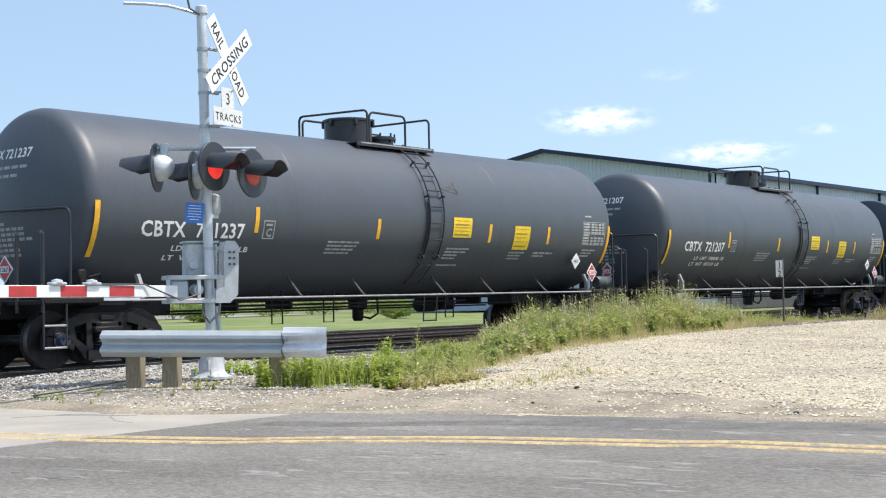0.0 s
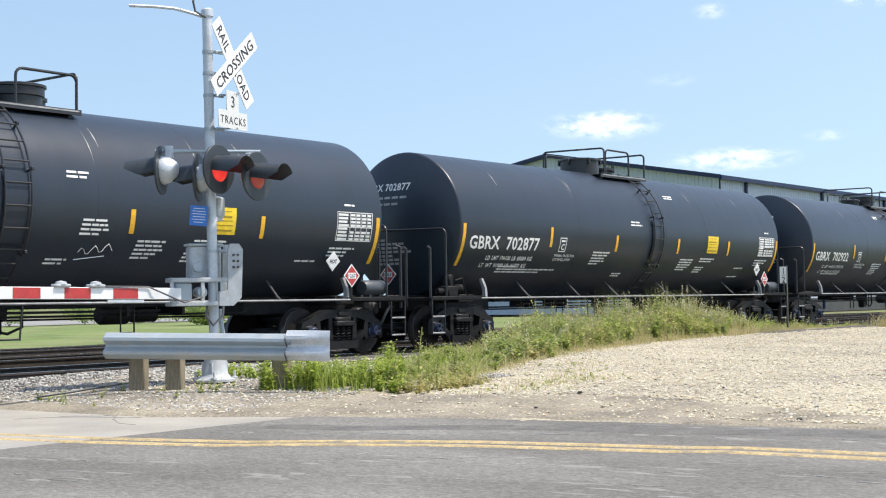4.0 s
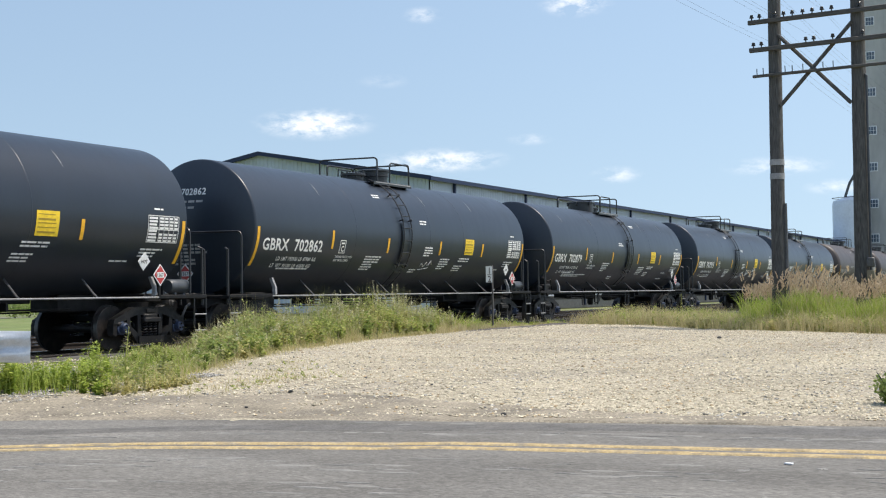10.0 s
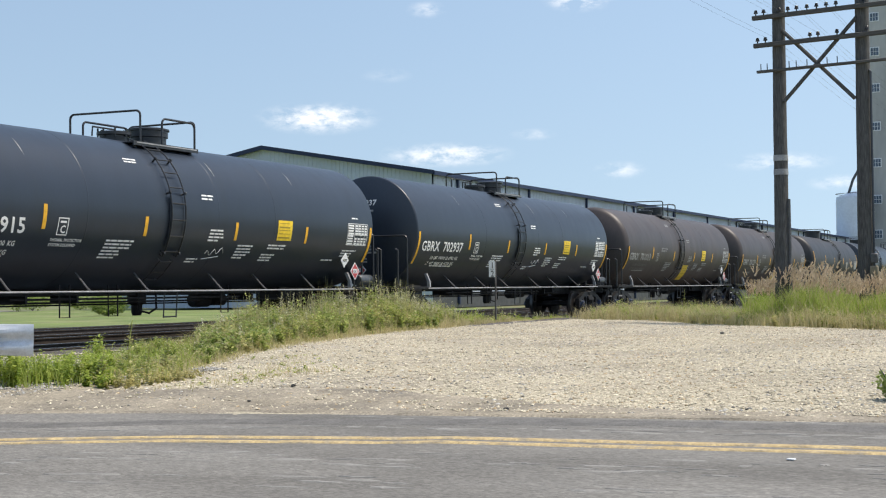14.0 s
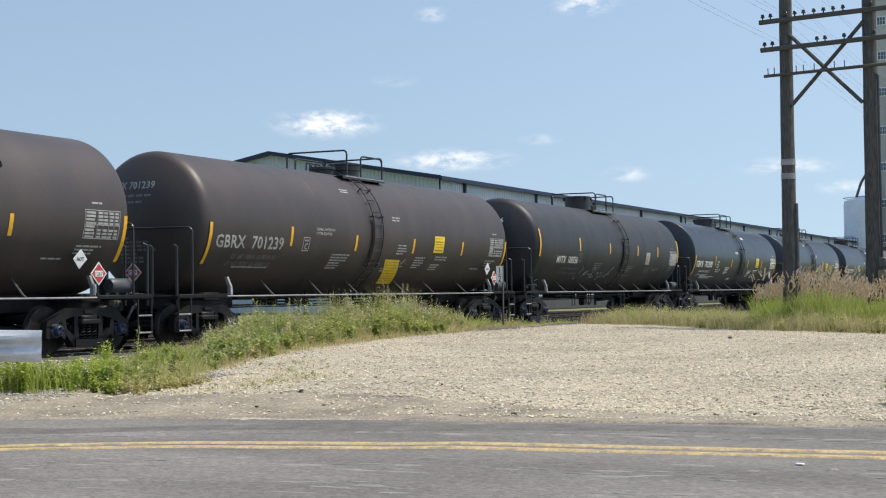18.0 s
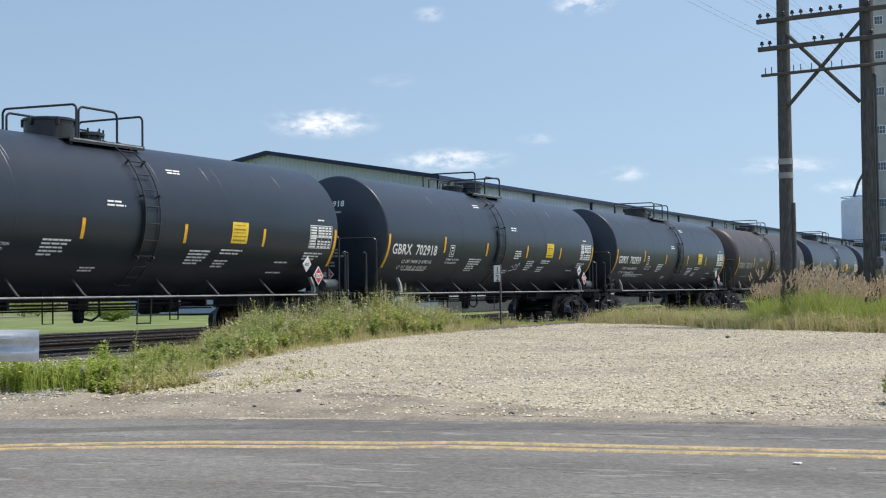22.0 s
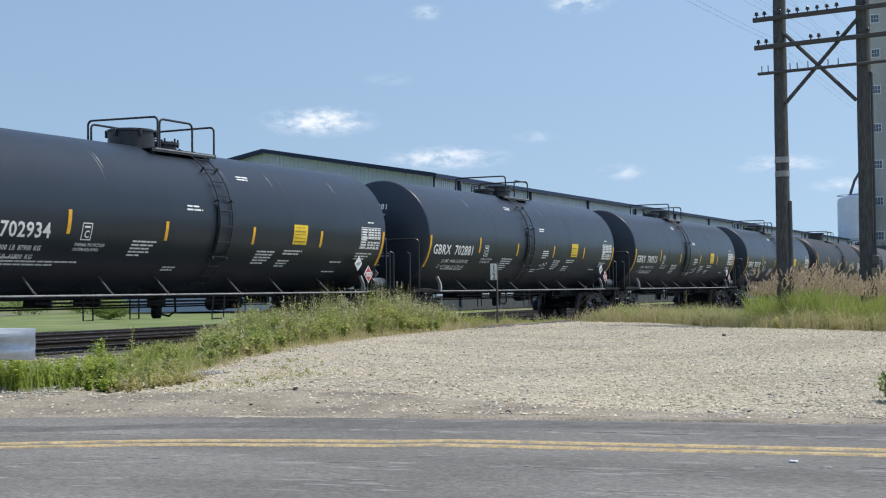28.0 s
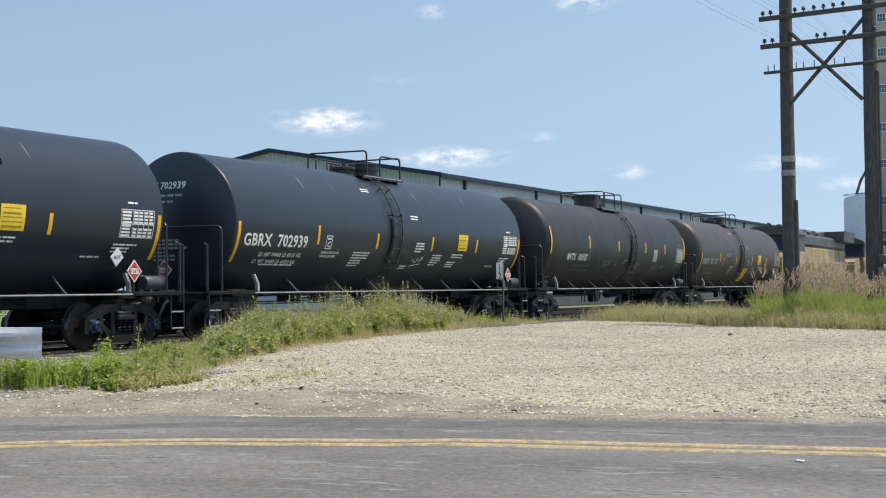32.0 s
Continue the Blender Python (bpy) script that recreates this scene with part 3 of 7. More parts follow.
JOINT = 9.75
solid("road", strip(lambda y: 4.2, ROAD_FAR, -60, JOINT, 0.12, 30, 0.0, 0.05, 3, level=0.0), "asphalt", "worn grey asphalt road with a double yellow line", "road", kind="structure")
solid("approach_slab", strip(lambda y: 3.6, ROAD_FAR, JOINT - 0.2, 16.6, 0.15, 20, 0.006, 0.03, 3, level=0.0), "concrete", "pale worn concrete slab before the crossing", "road", kind="structure")
solid("gravel_lot", strip(lambda y: LOT_START(y), GRAVEL_END, -14, 16.5, 0.2, 90, -0.006, 0.5, 0.5, 0.022, 2.2), "gravel", "pale limestone gravel lot beside the road", "gravel", kind="structure")
solid("shoulder", strip(lambda y: ROAD_FAR(y) - 0.24, lambda y: ROAD_FAR(y) + 0.5 + 1.7 * smooth(3.5, 8.0, y), -3, 14, 0.1, 14, 0.012, 0.16, 1.2, 0.008, 4), "dirt", "dusty brown road shoulder", "dirt", kind="structure")

solid("mast_gravel", strip(lambda y: ROAD_FAR(y) - 0.2, lambda y: 12.9, 10.2, 15.3, 0.15, 16, 0.004, 0.25, 1.4, 0.015, 3), "dirt", "pale gravel round the signal mast", "gravel", kind="structure")

# patches of old and new surfacing along the road
def lens(x, y, lx, ly, lift, seed, turn=0.0):
    """A thin worn scab of surfacing with feathered edges."""
    rnd = random.Random(seed)
    n = 20
    pts = [(x, y, lift)]
    shape = [1 + rnd.uniform(-0.3, 0.3) for _ in range(n)]
    for k_r, z in ((0.8, lift), (1.0, -0.002)):
        for k in range(n):
            a = 2 * math.pi * k / n
            px, py = lx * shape[k] * k_r * math.cos(a), ly * shape[k] * k_r * math.sin(a)
            pts.append((x + px * math.cos(turn) - py * math.sin(turn), y + px * math.sin(turn) + py * math.cos(turn), z))
    fs = [(0, k + 1, (k + 1) % n + 1) for k in range(n)]
    fs += [(k + 1, k + 1 + n, (k + 1) % n + 1 + n, (k + 1) % n + 1) for k in range(n)]
    return Mesh().add(pts, fs)


def road_marks():
    rnd = random.Random(5)
    # worn pale streaks in the wheel tracks
    me = Mesh()
    for k in range(230):
        y = rnd.uniform(-2, 9.4)
        row = rnd.choice((0.95, 1.0, 0.9, 1.9, -0.9, -1.3, -1.5, -2.2, -2.4, -2.6))
        x = ROAD_MID(y) + row + rnd.uniform(-0.12, 0.12)
        part_mesh = lens(x, y, rnd.uniform(0.008, 0.05), rnd.uniform(0.03, 0.22), 0.003 + 6e-6 * k, k, 0.16 + rnd.uniform(-0.08, 0.08))
        me.add(part_mesh.v, part_mesh.f)
    solid("worn_streaks", me, "patch", "pale worn streaks in the wheel tracks", "road wear", kind="stuff")
    me = Mesh()
    for off, w in ((1.55, 0.30),):
        s = strip(lambda y: ROAD_MID(y) + off - w, lambda y: ROAD_MID(y) + off + w, -30, 9.3, 0.2, 10, 0.0045, 0.10, 0.7, level=0.0, skirt=0.008)
        me.add(s.v, s.f)
    solid("tar_band", me, "tar", "darker resurfaced band along the far lane", "road wear", kind="structure")
    crack = Mesh()
    for k in range(3):
        y, x = rnd.uniform(10.2, 12), rnd.uniform(7.2, 9)
        pts = [(x, y, 0.010)]
        a = rnd.uniform(0, 6.28)
        for i in range(9):
            a += rnd.uniform(-0.5, 0.5)
            x, y = x + 0.15 * math.cos(a), y + 0.15 * math.sin(a)
            if JOINT < y < 15 and x < ROAD_FAR(y) - 0.25:
                pts.append((x, y, 0.010))
        if len(pts) > 2:
            crack.tube([(q[0], q[1], 0.006) for q in pts], 0.0035, 4)
    solid("slab_cracks", crack, "tar", "thin dark cracks in the concrete", "crack", kind="stuff")
    for k, off in enumerate((-0.155, 0.155)):
        s = strip(lambda y: ROAD_MID(y) + off - 0.075, lambda y: ROAD_MID(y) + off + 0.075, -60, 15, 0.1, 8, 0.0095, 0.010, 5, level=0.0, skirt=0.014)
        solid("yellow_line", s, "road_yellow", "worn yellow road line, one of a pair", "road marking", "double yellow line", kind="structure")


road_marks()


# ballast, ties and rails
solid("ballast_bed", Mesh().add(*(lambda s: (s.v, s.f))(strip(lambda y: -60, lambda y: 420, 15.3, 30.6, 0.45, 220, 0.0, 0, 1, 0.03, 1.7))), "ballast",
      "dark stone ballast under three tracks", "ballast", kind="structure")
solid("lawn", strip(lambda y: -120, lambda y: 78.5, 30.9, 70, 0.8, 120, 0.02, 0, 1, 0.03, 0.6), "lawn", "mown green grass strip behind the tracks", "lawn", kind="structure")

solid("far_lot", strip(lambda y: -150, lambda y: 78.4, 72, 150, 4, 40, 0.02), "far_gravel", "grey gravel yard beyond the grass", "yard", kind="structure")


def rail_mesh(x0, x1):
    """One rail along x, its top at z = 0."""
    o = [(-0.036, 0), (0.036, 0), (0.036, -0.03), (0.012, -0.045), (0.012, -0.145), (0.07, -0.165), (0.07, -0.172), (-0.07, -0.172), (-0.07, -0.165),
         (-0.012, -0.145), (-0.012, -0.045), (-0.036, -0.03)]
    to = Matrix(((0, 0, 1, 0), (1, 0, 0, 0), (0, 1, 0, 0), (0, 0, 0, 1)))
    me = Mesh().prism(o, x0, x1, 0, to)
    me.box(x0, -0.03, 0.0, x1, 0.03, 0.002, slot=1)
    return me


def railway_track(y, label):
    tr = thing("railway_track", pose(0, y, RAIL), label, "railway track", "three parallel tracks")
    for s in (-0.7525, 0.7525):
        part("rail", shared_rail(), None, tr, "rusty rail with a bright worn top", pose(0, s, 0))
    tie = Mesh().box(-0.115, -1.3, -0.34, 0.115, 1.3, -0.168, 0.012).data("tie", "tie_wood")
    rnd = random.Random(int(y))
    for k in range(100):
        part("tie", tie, None, tr, "", pose(8 + k * 0.53, rnd.uniform(-0.04, 0.04), rnd.uniform(-0.006, 0.004), 0, 0, rnd.uniform(-1, 1)))
    rest = Mesh()
    for k in range(-90, 420):
        if not 0 <= k < 100:
            x = 8 + k * 0.53
            rest.box(x - 0.115, -1.3, -0.34, x + 0.115, 1.3, -0.168)
    ob = part("far_ties", rest, "tie_wood", tr)
    tagged(ob, kind="stuff")
    return tr


RAIL_DATA = []


def shared_rail():
    if not RAIL_DATA:
        RAIL_DATA.append(rail_mesh(-60, 420).data("rail", ["rail_rust", "rail_top"]))
    return RAIL_DATA[0]


for _y, _l in ((TRACK, "main railway track on dark ballast, under the train"), (23.55, "second railway track, empty, behind the train"),
               (28.05, "third railway track, empty, beside the mown grass")):
    railway_track(_y, _l)


# loose stones
def pebble_cloud(places, mat, name, label, seed=3):
    """Many small angular stones as one mesh: places are (x, y, z, size)."""
    rnd = np.random.RandomState(seed)
    base = np.array([(1, 0, 0), (-1, 0, 0), (0, 1, 0), (0, -1, 0), (0, 0, 1), (0, 0, -1)], float)
    tri = np.array([(0, 2, 4), (2, 1, 4), (1, 3, 4), (3, 0, 4), (2, 0, 5), (1, 2, 5), (3, 1, 5), (0, 3, 5)])
    at = np.array(places, float)
    n = len(at)
    size = np.stack([at[:, 3], at[:, 3] * rnd.uniform(0.6, 1, n), at[:, 3] * rnd.uniform(0.35, 0.65, n)], 1)
    q = base[None] * rnd.uniform(0.6, 1.2, (n, 6, 1)) * size[:, None]
    a = rnd.uniform(0, 6.28, n)
    c, d = np.cos(a)[:, None], np.sin(a)[:, None]
    vs = np.stack([at[:, 0:1] + q[..., 0] * c - q[..., 1] * d, at[:, 1:2] + q[..., 0] * d + q[..., 1] * c, at[:, 2:3] + q[..., 2]], 2).reshape(-1, 3).tolist()
    fs = (np.arange(n)[:, None, None] * 6 + tri[None]).reshape(-1, 3).tolist()
    me = Mesh().add(vs, fs)
    return solid(name, me, mat, label, "stones", kind="stuff", smooth=False)


def scatter_stones():
    rnd = random.Random(11)
    spots, greys, tans = [], [], []
    while len(spots) < 36000:
        y = rnd.uniform(-1.5, 16)
        x = ROAD_FAR(y) + 0.1 + (GRAVEL_END(y) - ROAD_FAR(y)) * rnd.random() ** 1.5
        if not 0.05 < y / x < 1.25:
            continue
        s = rnd.choice((0.012, 0.014, 0.016, 0.018, 0.022, 0.030))
        edge = x - ROAD_FAR(y) - 0.5 - 1.7 * smooth(3.5, 8.0, y)
        if rnd.random() < 0.75 * (1 - smooth(-1.6, 0.8, edge)):
            continue
        spot = (x, y, gz(x, y) - 0.003 + 0.014 * (edge < 0.1) + 0.022 * noise.noise(Vector((x * 2.2, y * 2.2, 5))), s)
        field = noise.noise(Vector((x * 0.25, y * 0.5, 8)))
        if rnd.random() < 0.11 + 0.25 * field:
            greys.append(spot)
        elif rnd.random() < 0.09 - 0.25 * field:
            tans.append(spot)
        else:
            spots.append(spot)
    pebble_cloud(greys, "grey_stone", "grey_stones", "grey crushed stone pieces on the lot", 4)
    pebble_cloud(tans, "tan_stone", "tan_stones", "tan and rusty stone pieces on the lot", 5)
    pebble_cloud(spots, "stone", "gravel_stones", "pale crushed limestone pieces on the lot")
    near = []
    while len(near) < 13000:
        x, y = rnd.uniform(9.3, 15), rnd.uniform(10.6, 16.4)
        if x < ROAD_FAR(y) + 0.3:
            continue
        near.append((x, y, gz(x, y) + 0.010, rnd.uniform(0.010, 0.030)))
    pebble_cloud(near, "grey_stone", "crossing_stones", "grey and white crushed stone round the signal mast", 8)
    bed = []
    while len(bed) < 9000:
        x, y = rnd.uniform(7, 40), rnd.uniform(16.8, 30.4)
        bed.append((x, y, gz(x, y) + 0.012, rnd.uniform(0.02, 0.05)))
    pebble_cloud(bed, "ballast_stone", "ballast_stones", "dark angular ballast stones between the rails", 9)
    for x, y, s in ((11.75, 5.20, 0.030), (12.9, 8.28, 0.034), (12.37, 3.09, 0.018), (11.58, 7.97, 0.020), (13.97, 7.07, 0.018), (29.2, 7.8, 0.05)):
        solid("dark_stone", Mesh().lathe([(-0.3 * s, 0), (-0.25 * s, s * 0.9), (0.15 * s, s), (0.45 * s, 0.6 * s), (0.55 * s, 0)], 7, "z"), "dark_stone",
              "dark lump of stone lying at the road's edge", "stone", "dark stones", m=pose(x, y, gz(x, y) + 0.02, 8, 5, x * 70), smooth=False)
    solid("white_scrap", Mesh().box(-0.028, -0.018, 0, 0.028, 0.018, 0.012, 0.004), "sign_white", "small white scrap lying on the asphalt", "litter", m=pose(9.08, 1.98, 0.002, 0, 0, 80))


scatter_stones()

# ---- crossing signal ----
MAST = (11.58, 12.85)
MAST_Z = 0.17
# the mast leans a little; its front faces along the road towards the camera's right
FACE = 14.5         # turn of the signs' face, about z; 0 faces -y, the traffic that comes along the road


def crossing_signal():
    base = pose(MAST[0] + 0.037, MAST[1] - 0.034, MAST_Z, -0.75, -0.48, 0)
    sg = thing("crossing_signal", base, "grey metal railroad crossing signal mast with crossbuck and four lamps", "crossing signal")
    me = Mesh()
    me.lathe([(0.0, 0.0), (0.0, 0.26), (0.03, 0.26), (0.05, 0.20), (0.10, 0.16), (0.32, 0.125), (0.36, 0.13), (0.40, 0.11)], 20)
    for k in range(4):
        a = math.pi / 4 + k * math.pi / 2
        me.tube([(0.24 * math.cos(a), 0.24 * math.sin(a), -0.05), (0.24 * math.cos(a), 0.24 * math.sin(a), 0.13)], 0.016, 8)
        me.box(0.24 * math.cos(a) - 0.03, 0.24 * math.sin(a) - 0.03, 0.03, 0.24 * math.cos(a) + 0.03, 0.24 * math.sin(a) + 0.03, 0.06, 0.006)
        me.box(0.1 * math.cos(a) - 0.09 * abs(math.cos(a)), 0.1 * math.sin(a) - 0.02, 0.05, 0.1 * math.cos(a) + 0.09 * abs(math.cos(a)), 0.1 * math.sin(a) + 0.02, 0.24)
    part("mast_base", me, "light_grey", sg, "cast grey base on bolts")
    part("mast", Mesh().lathe([(0.3, 0.062), (4.55, 0.062), (4.57, 0.078), (4.65, 0.078), (4.67, 0.06), (4.675, 0)], 20), "aluminium", sg)
    for z in (2.72, 3.15, 3.57, 3.85, 4.12, 1.62):
        part("clamp", Mesh().lathe([(z - 0.02, 0.07), (z + 0.02, 0.07)], 16).box(0.04, -0.10, z - 0.02, 0.17, -0.06, z + 0.02, 0.005), "galvanised", sg)
    # crossbuck: two boards on a bracket, 1.22 m long
    centre = Vector((0.17, -0.235, 3.96))
    m = pose(centre.x, centre.y, centre.z, 0, 0, FACE)
    for word, tilt, y in (("RAIL     ROAD", 52, -0.03), ("CROSSING", -38, -0.052)):
        plank = Mesh()
        plank.box(-0.61, -0.006, -0.115, 0.61, 0.006, 0.115, 0.003)
        tm = m @ pose(0, y, 0, 0, tilt, 0)
        board = part("crossbuck_board", plank, "sign_white", sg, "white board of the crossbuck", tm)
        vs, fs = letters(word, 0.14, bold=0.014)
        vs[:, 0] = vs[:, 0] * (1.04 / vs[:, 0].max()) - 0.52
        part("lettering", Mesh().add([(p[0], -0.0085, p[1] - 0.067) for p in vs], fs), "ink", board, "black letters " + " ".join(word.split()), smooth=False)
    for z in (4.12, 3.57):
        part("sign_bracket", Mesh().tube([(0.03, -0.03, z), (0.12, -0.14, z), (0.21, -0.24, z + 0.02)], 0.012, 6), "galvanised", sg)
    def plate(w, h, text, th, z):
        sp = part("track_sign", Mesh().box(-w / 2, -0.005, -h / 2, w / 2, 0.005, h / 2, 0.002), "sign_dull", sg, "white plate reading " + text, pose(0.17, -0.245, z, 0, 0, FACE))
        vs, fs = letters(text, th, spacing=1.22, bold=0.004)
        vs[:, 0] -= vs[:, 0].max() / 2
        part("lettering", Mesh().add([(p[0], -0.0075, p[1] - th / 2) for p in vs], fs), "ink", sp, "black letters", smooth=False)
    plate(0.28, 0.26, "3", 0.15, 3.485)
    plate(0.66, 0.22, "TRACKS", 0.100, 3.25)
    for z in (3.58, 3.15):
        part("sign_bracket", Mesh().tube([(0.03, -0.03, z), (0.14, -0.16, z), (0.26, -0.24, z + 0.01)], 0.01, 6), "galvanised", sg)
    # lamps: two towards the road, two away, on one cross arm
    part("lamp_arm", Mesh().tube([(-0.50, 0.45, 2.88), (0.46, -0.42, 2.86)], 0.024, 10), "galvanised", sg)
    def lamp(x, y, z, rz, lit, label):
        m2 = pose(x, y, z, 0, 0, rz)
        lp = part("lamp_disc", Mesh().lathe([(0.02, 0.0), (0.02, 0.305), (0.0, 0.305), (-0.006, 0.30), (-0.006, 0.17), (-0.006, 0)], 36, "y"), "lamp_black", sg, label, m2)
        part("lamp_housing", Mesh().lathe([(0.015, 0.175), (0.05, 0.18), (0.13, 0.155), (0.20, 0.10), (0.225, 0.05), (0.23, 0.0)], 24, "y")
             .box(-0.04, 0.06, 0.14, 0.04, 0.16, 0.30, 0.01), "aluminium", lp, "grey metal lamp housing")
        part("lens", Mesh().lathe([(-0.008, 0.155), (-0.03, 0.13), (-0.05, 0.08), (-0.056, 0.0)], 24, "y"), "lamp_red" if lit else "lamp_dim", lp, "red lens")
        hood = Mesh()
        n, vs, fs = 22, [], []
        for i in range(n + 1):
            a = radians(-6 + 192 * i / n)
            for r, y0, y1 in ((0.172, -0.005, 0), (0.176, -0.005, 0)):
                reach = 0.42 if 20 < math.degrees(a) < 160 else 0.42 - 0.30 * min(1, (abs(math.degrees(a) - 90) - 70) / 45)
                vs.append((r * math.cos(a), -0.006, r * math.sin(a)))
                vs.append((r * math.cos(a), -reach, r * math.sin(a) - 0.04))
        for i in range(n):
            b = 4 * i
            fs += [(b, b + 1, b + 5, b + 4), (b + 2, b + 6, b + 7, b + 3), (b + 1, b + 3, b + 7, b + 5)]
        hood.add(vs, fs)
        part("visor", hood, "lamp_black", lp, "black visor", angle=60)
    lamp(-0.10, -0.27, 2.62, 10, True, "black round lamp background with a lit red lens")
    lamp(0.36, -0.46, 2.54, 10, False, "black round lamp background with a red lens")
    lamp(-0.46, 0.40, 2.64, -145, False, "lamp turned away along the road")
    lamp(-0.08, 0.14, 2.54, -145, False, "lamp turned away along the road")
    part("bell", Mesh().lathe([(2.05, 0), (2.05, 0.07), (2.09, 0.085), (2.28, 0.085), (2.30, 0.06), (2.32, 0)], 16, "z", (0.13, 0.02, 0)).box(0.0, -0.03, 2.0, 0.16, 0.05, 2.05), "light_grey", sg)
    bl = part("notice_sign", Mesh().box(-0.11, -0.004, -0.125, 0.11, 0.004, 0.125, 0.002), "sign_blue", sg, "small blue notice with white print", pose(-0.20, 0.01, 2.06, 0, 5, -36))
    tx = Mesh()
    for k, w in enumerate((0.14, 0.16, 0.17, 0.15, 0.17, 0.12)):
        tx.box(-w / 2, -0.006, 0.085 - k * 0.034, w / 2, -0.0045, 0.092 - k * 0.034)
    part("print", tx, "sign_white", bl, "unreadable white print")
    # cantilever pipe and cable at the top
    part("top_arm", Mesh().tube([(-0.03, 0.02, 4.56), (-0.14, 0.09, 4.60), (-0.34, 0.22, 4.655), (-0.55, 0.36, 4.67), (-0.80, 0.52, 4.67)], 0.021, 8), "aluminium", sg)
    part("cable", Mesh().tube([(-0.05, -0.02, 4.55), (-0.22, -0.03, 4.60), (-0.26, -0.04, 4.72), (-0.16, -0.02, 4.85), (-0.2, 0.0, 5.0)], 0.014, 6), "wire", sg)
    part("conduit", Mesh().tube([(0.13, -0.05, 0.02), (0.12, -0.04, 0.5), (0.08, -0.02, 0.9)], 0.03, 8), "galvanised", sg)
    return sg


crossing_signal()


def gate():
    g = thing("crossing_gate", pose(MAST[0], MAST[1], MAST_Z), "lowered crossing gate with red and white arm and grey drive box", "crossing gate")
    turn = pose(0, 0, 0, 0, 0, -30)
    me = Mesh()
    for z in (0.94, 1.235):
        me.box(-0.52, -0.14, z, 0.20, -0.085, z + 0.055, 0.008)
        me.box(-0.52, 0.18, z, 0.20, 0.235, z + 0.055, 0.008)
        me.box(-0.52, -0.14, z + 0.002, -0.47, 0.235, z + 0.053, 0.008)
    for x in (-0.50, -0.12, 0.12):
        me.box(x - 0.022, -0.13, 0.95, x + 0.022, -0.09, 1.27, 0.006)
    part("gate_frame", me, "light_grey", g, "bolted grey arm carrier", turn)
    part("drive_box", Mesh().box(-0.24, 0.07, 1.27, 0.16, 0.36, 1.70, 0.03).box(-0.26, 0.05, 1.69, 0.18, 0.38, 1.72, 0.01), "light_grey", g, "grey gate drive box", turn)
    part("side_cover", Mesh().lathe([(0.03, 0), (0.03, 0.055), (0.08, 0.06)], 14, "y", (-0.15, 0, 1.42)), "galvanised", g, "", turn)
    drive = Mesh()
    drive.box(-0.46, -0.08, 1.0, -0.24, 0.16, 1.23, 0.02)
    drive.lathe([(-0.10, 0), (-0.10, 0.06), (-0.06, 0.07), (0.16, 0.07), (0.16, 0)], 14, "y", (-0.12, 0, 1.11))
    part("arm_hub", drive, "galvanised", g, "", turn)
    o = [(0.08, 0.94), (0.26, 0.94), (0.36, 1.04), (0.38, 1.64), (0.33, 1.71), (0.22, 1.71), (0.19, 1.62), (0.19, 1.14), (0.08, 1.10)]
    for y0, y1 in ((0.10, 0.15), (-0.20, -0.15)):
        part("counterweight_arm", Mesh().prism(o, y0, y1, to=Matrix(((1, 0, 0, 0), (0, 0, -1, 0), (0, 1, 0, 0), (0, 0, 0, 1)))), "light_grey", g, "", turn)
    for k in range(6):
        part("bolt", Mesh().lathe([(-0.175, 0), (-0.17, 0.016), (-0.14, 0.018)], 6, "y", (0.26 + 0.055 * (k % 2), 0, 1.42 + 0.075 * (k // 2))), "wire", g, "", turn)
    at = pose(0, 0.05, 0, 0, 0.6, -6)
    arm = part("gate_arm", Mesh().box(-9.2, -0.025, 1.02, -0.42, 0.025, 1.16, 0.006), "sign_white", g, "long white gate arm", at)
    for k in range(14):
        x = -0.94 - k * 0.64
        part("red_band", Mesh().box(x - 0.44, -0.028, 1.028, x - 0.10, 0.028, 1.152, 0.002), "red_sheet", arm, "red reflective band")
    for x in (-1.60, -2.05, -5.2):
        part("arm_lamp", Mesh().box(x - 0.10, -0.06, 1.16, x + 0.10, 0.06, 1.195, 0.012).lathe([(1.19, 0.07), (1.22, 0.06), (1.235, 0)], 14, "z", (x, 0, 0)), "light_grey", arm, "small lamp on the arm")
    part("arm_cable", Mesh().tube([(-0.2, -0.16, 1.05), (-0.5, -0.2, 0.98), (-0.7, -0.1, 1.08), (-0.9, -0.04, 1.17), (-1.5, -0.03, 1.17)], 0.01, 6), "wire", g, "", at)
    part("arm_tag", Mesh().box(-1.45, -0.02, 0.98, -0.95, -0.01, 1.018, 0.003), "aluminium", arm)
    part("cable_loop", Mesh().tube([(0.05, -0.18, 0.95), (0.02, -0.2, 0.82), (-0.12, -0.18, 0.70), (-0.16, -0.1, 0.82), (-0.1, -0.05, 0.95)], 0.018, 6), "wire", g)


gate()


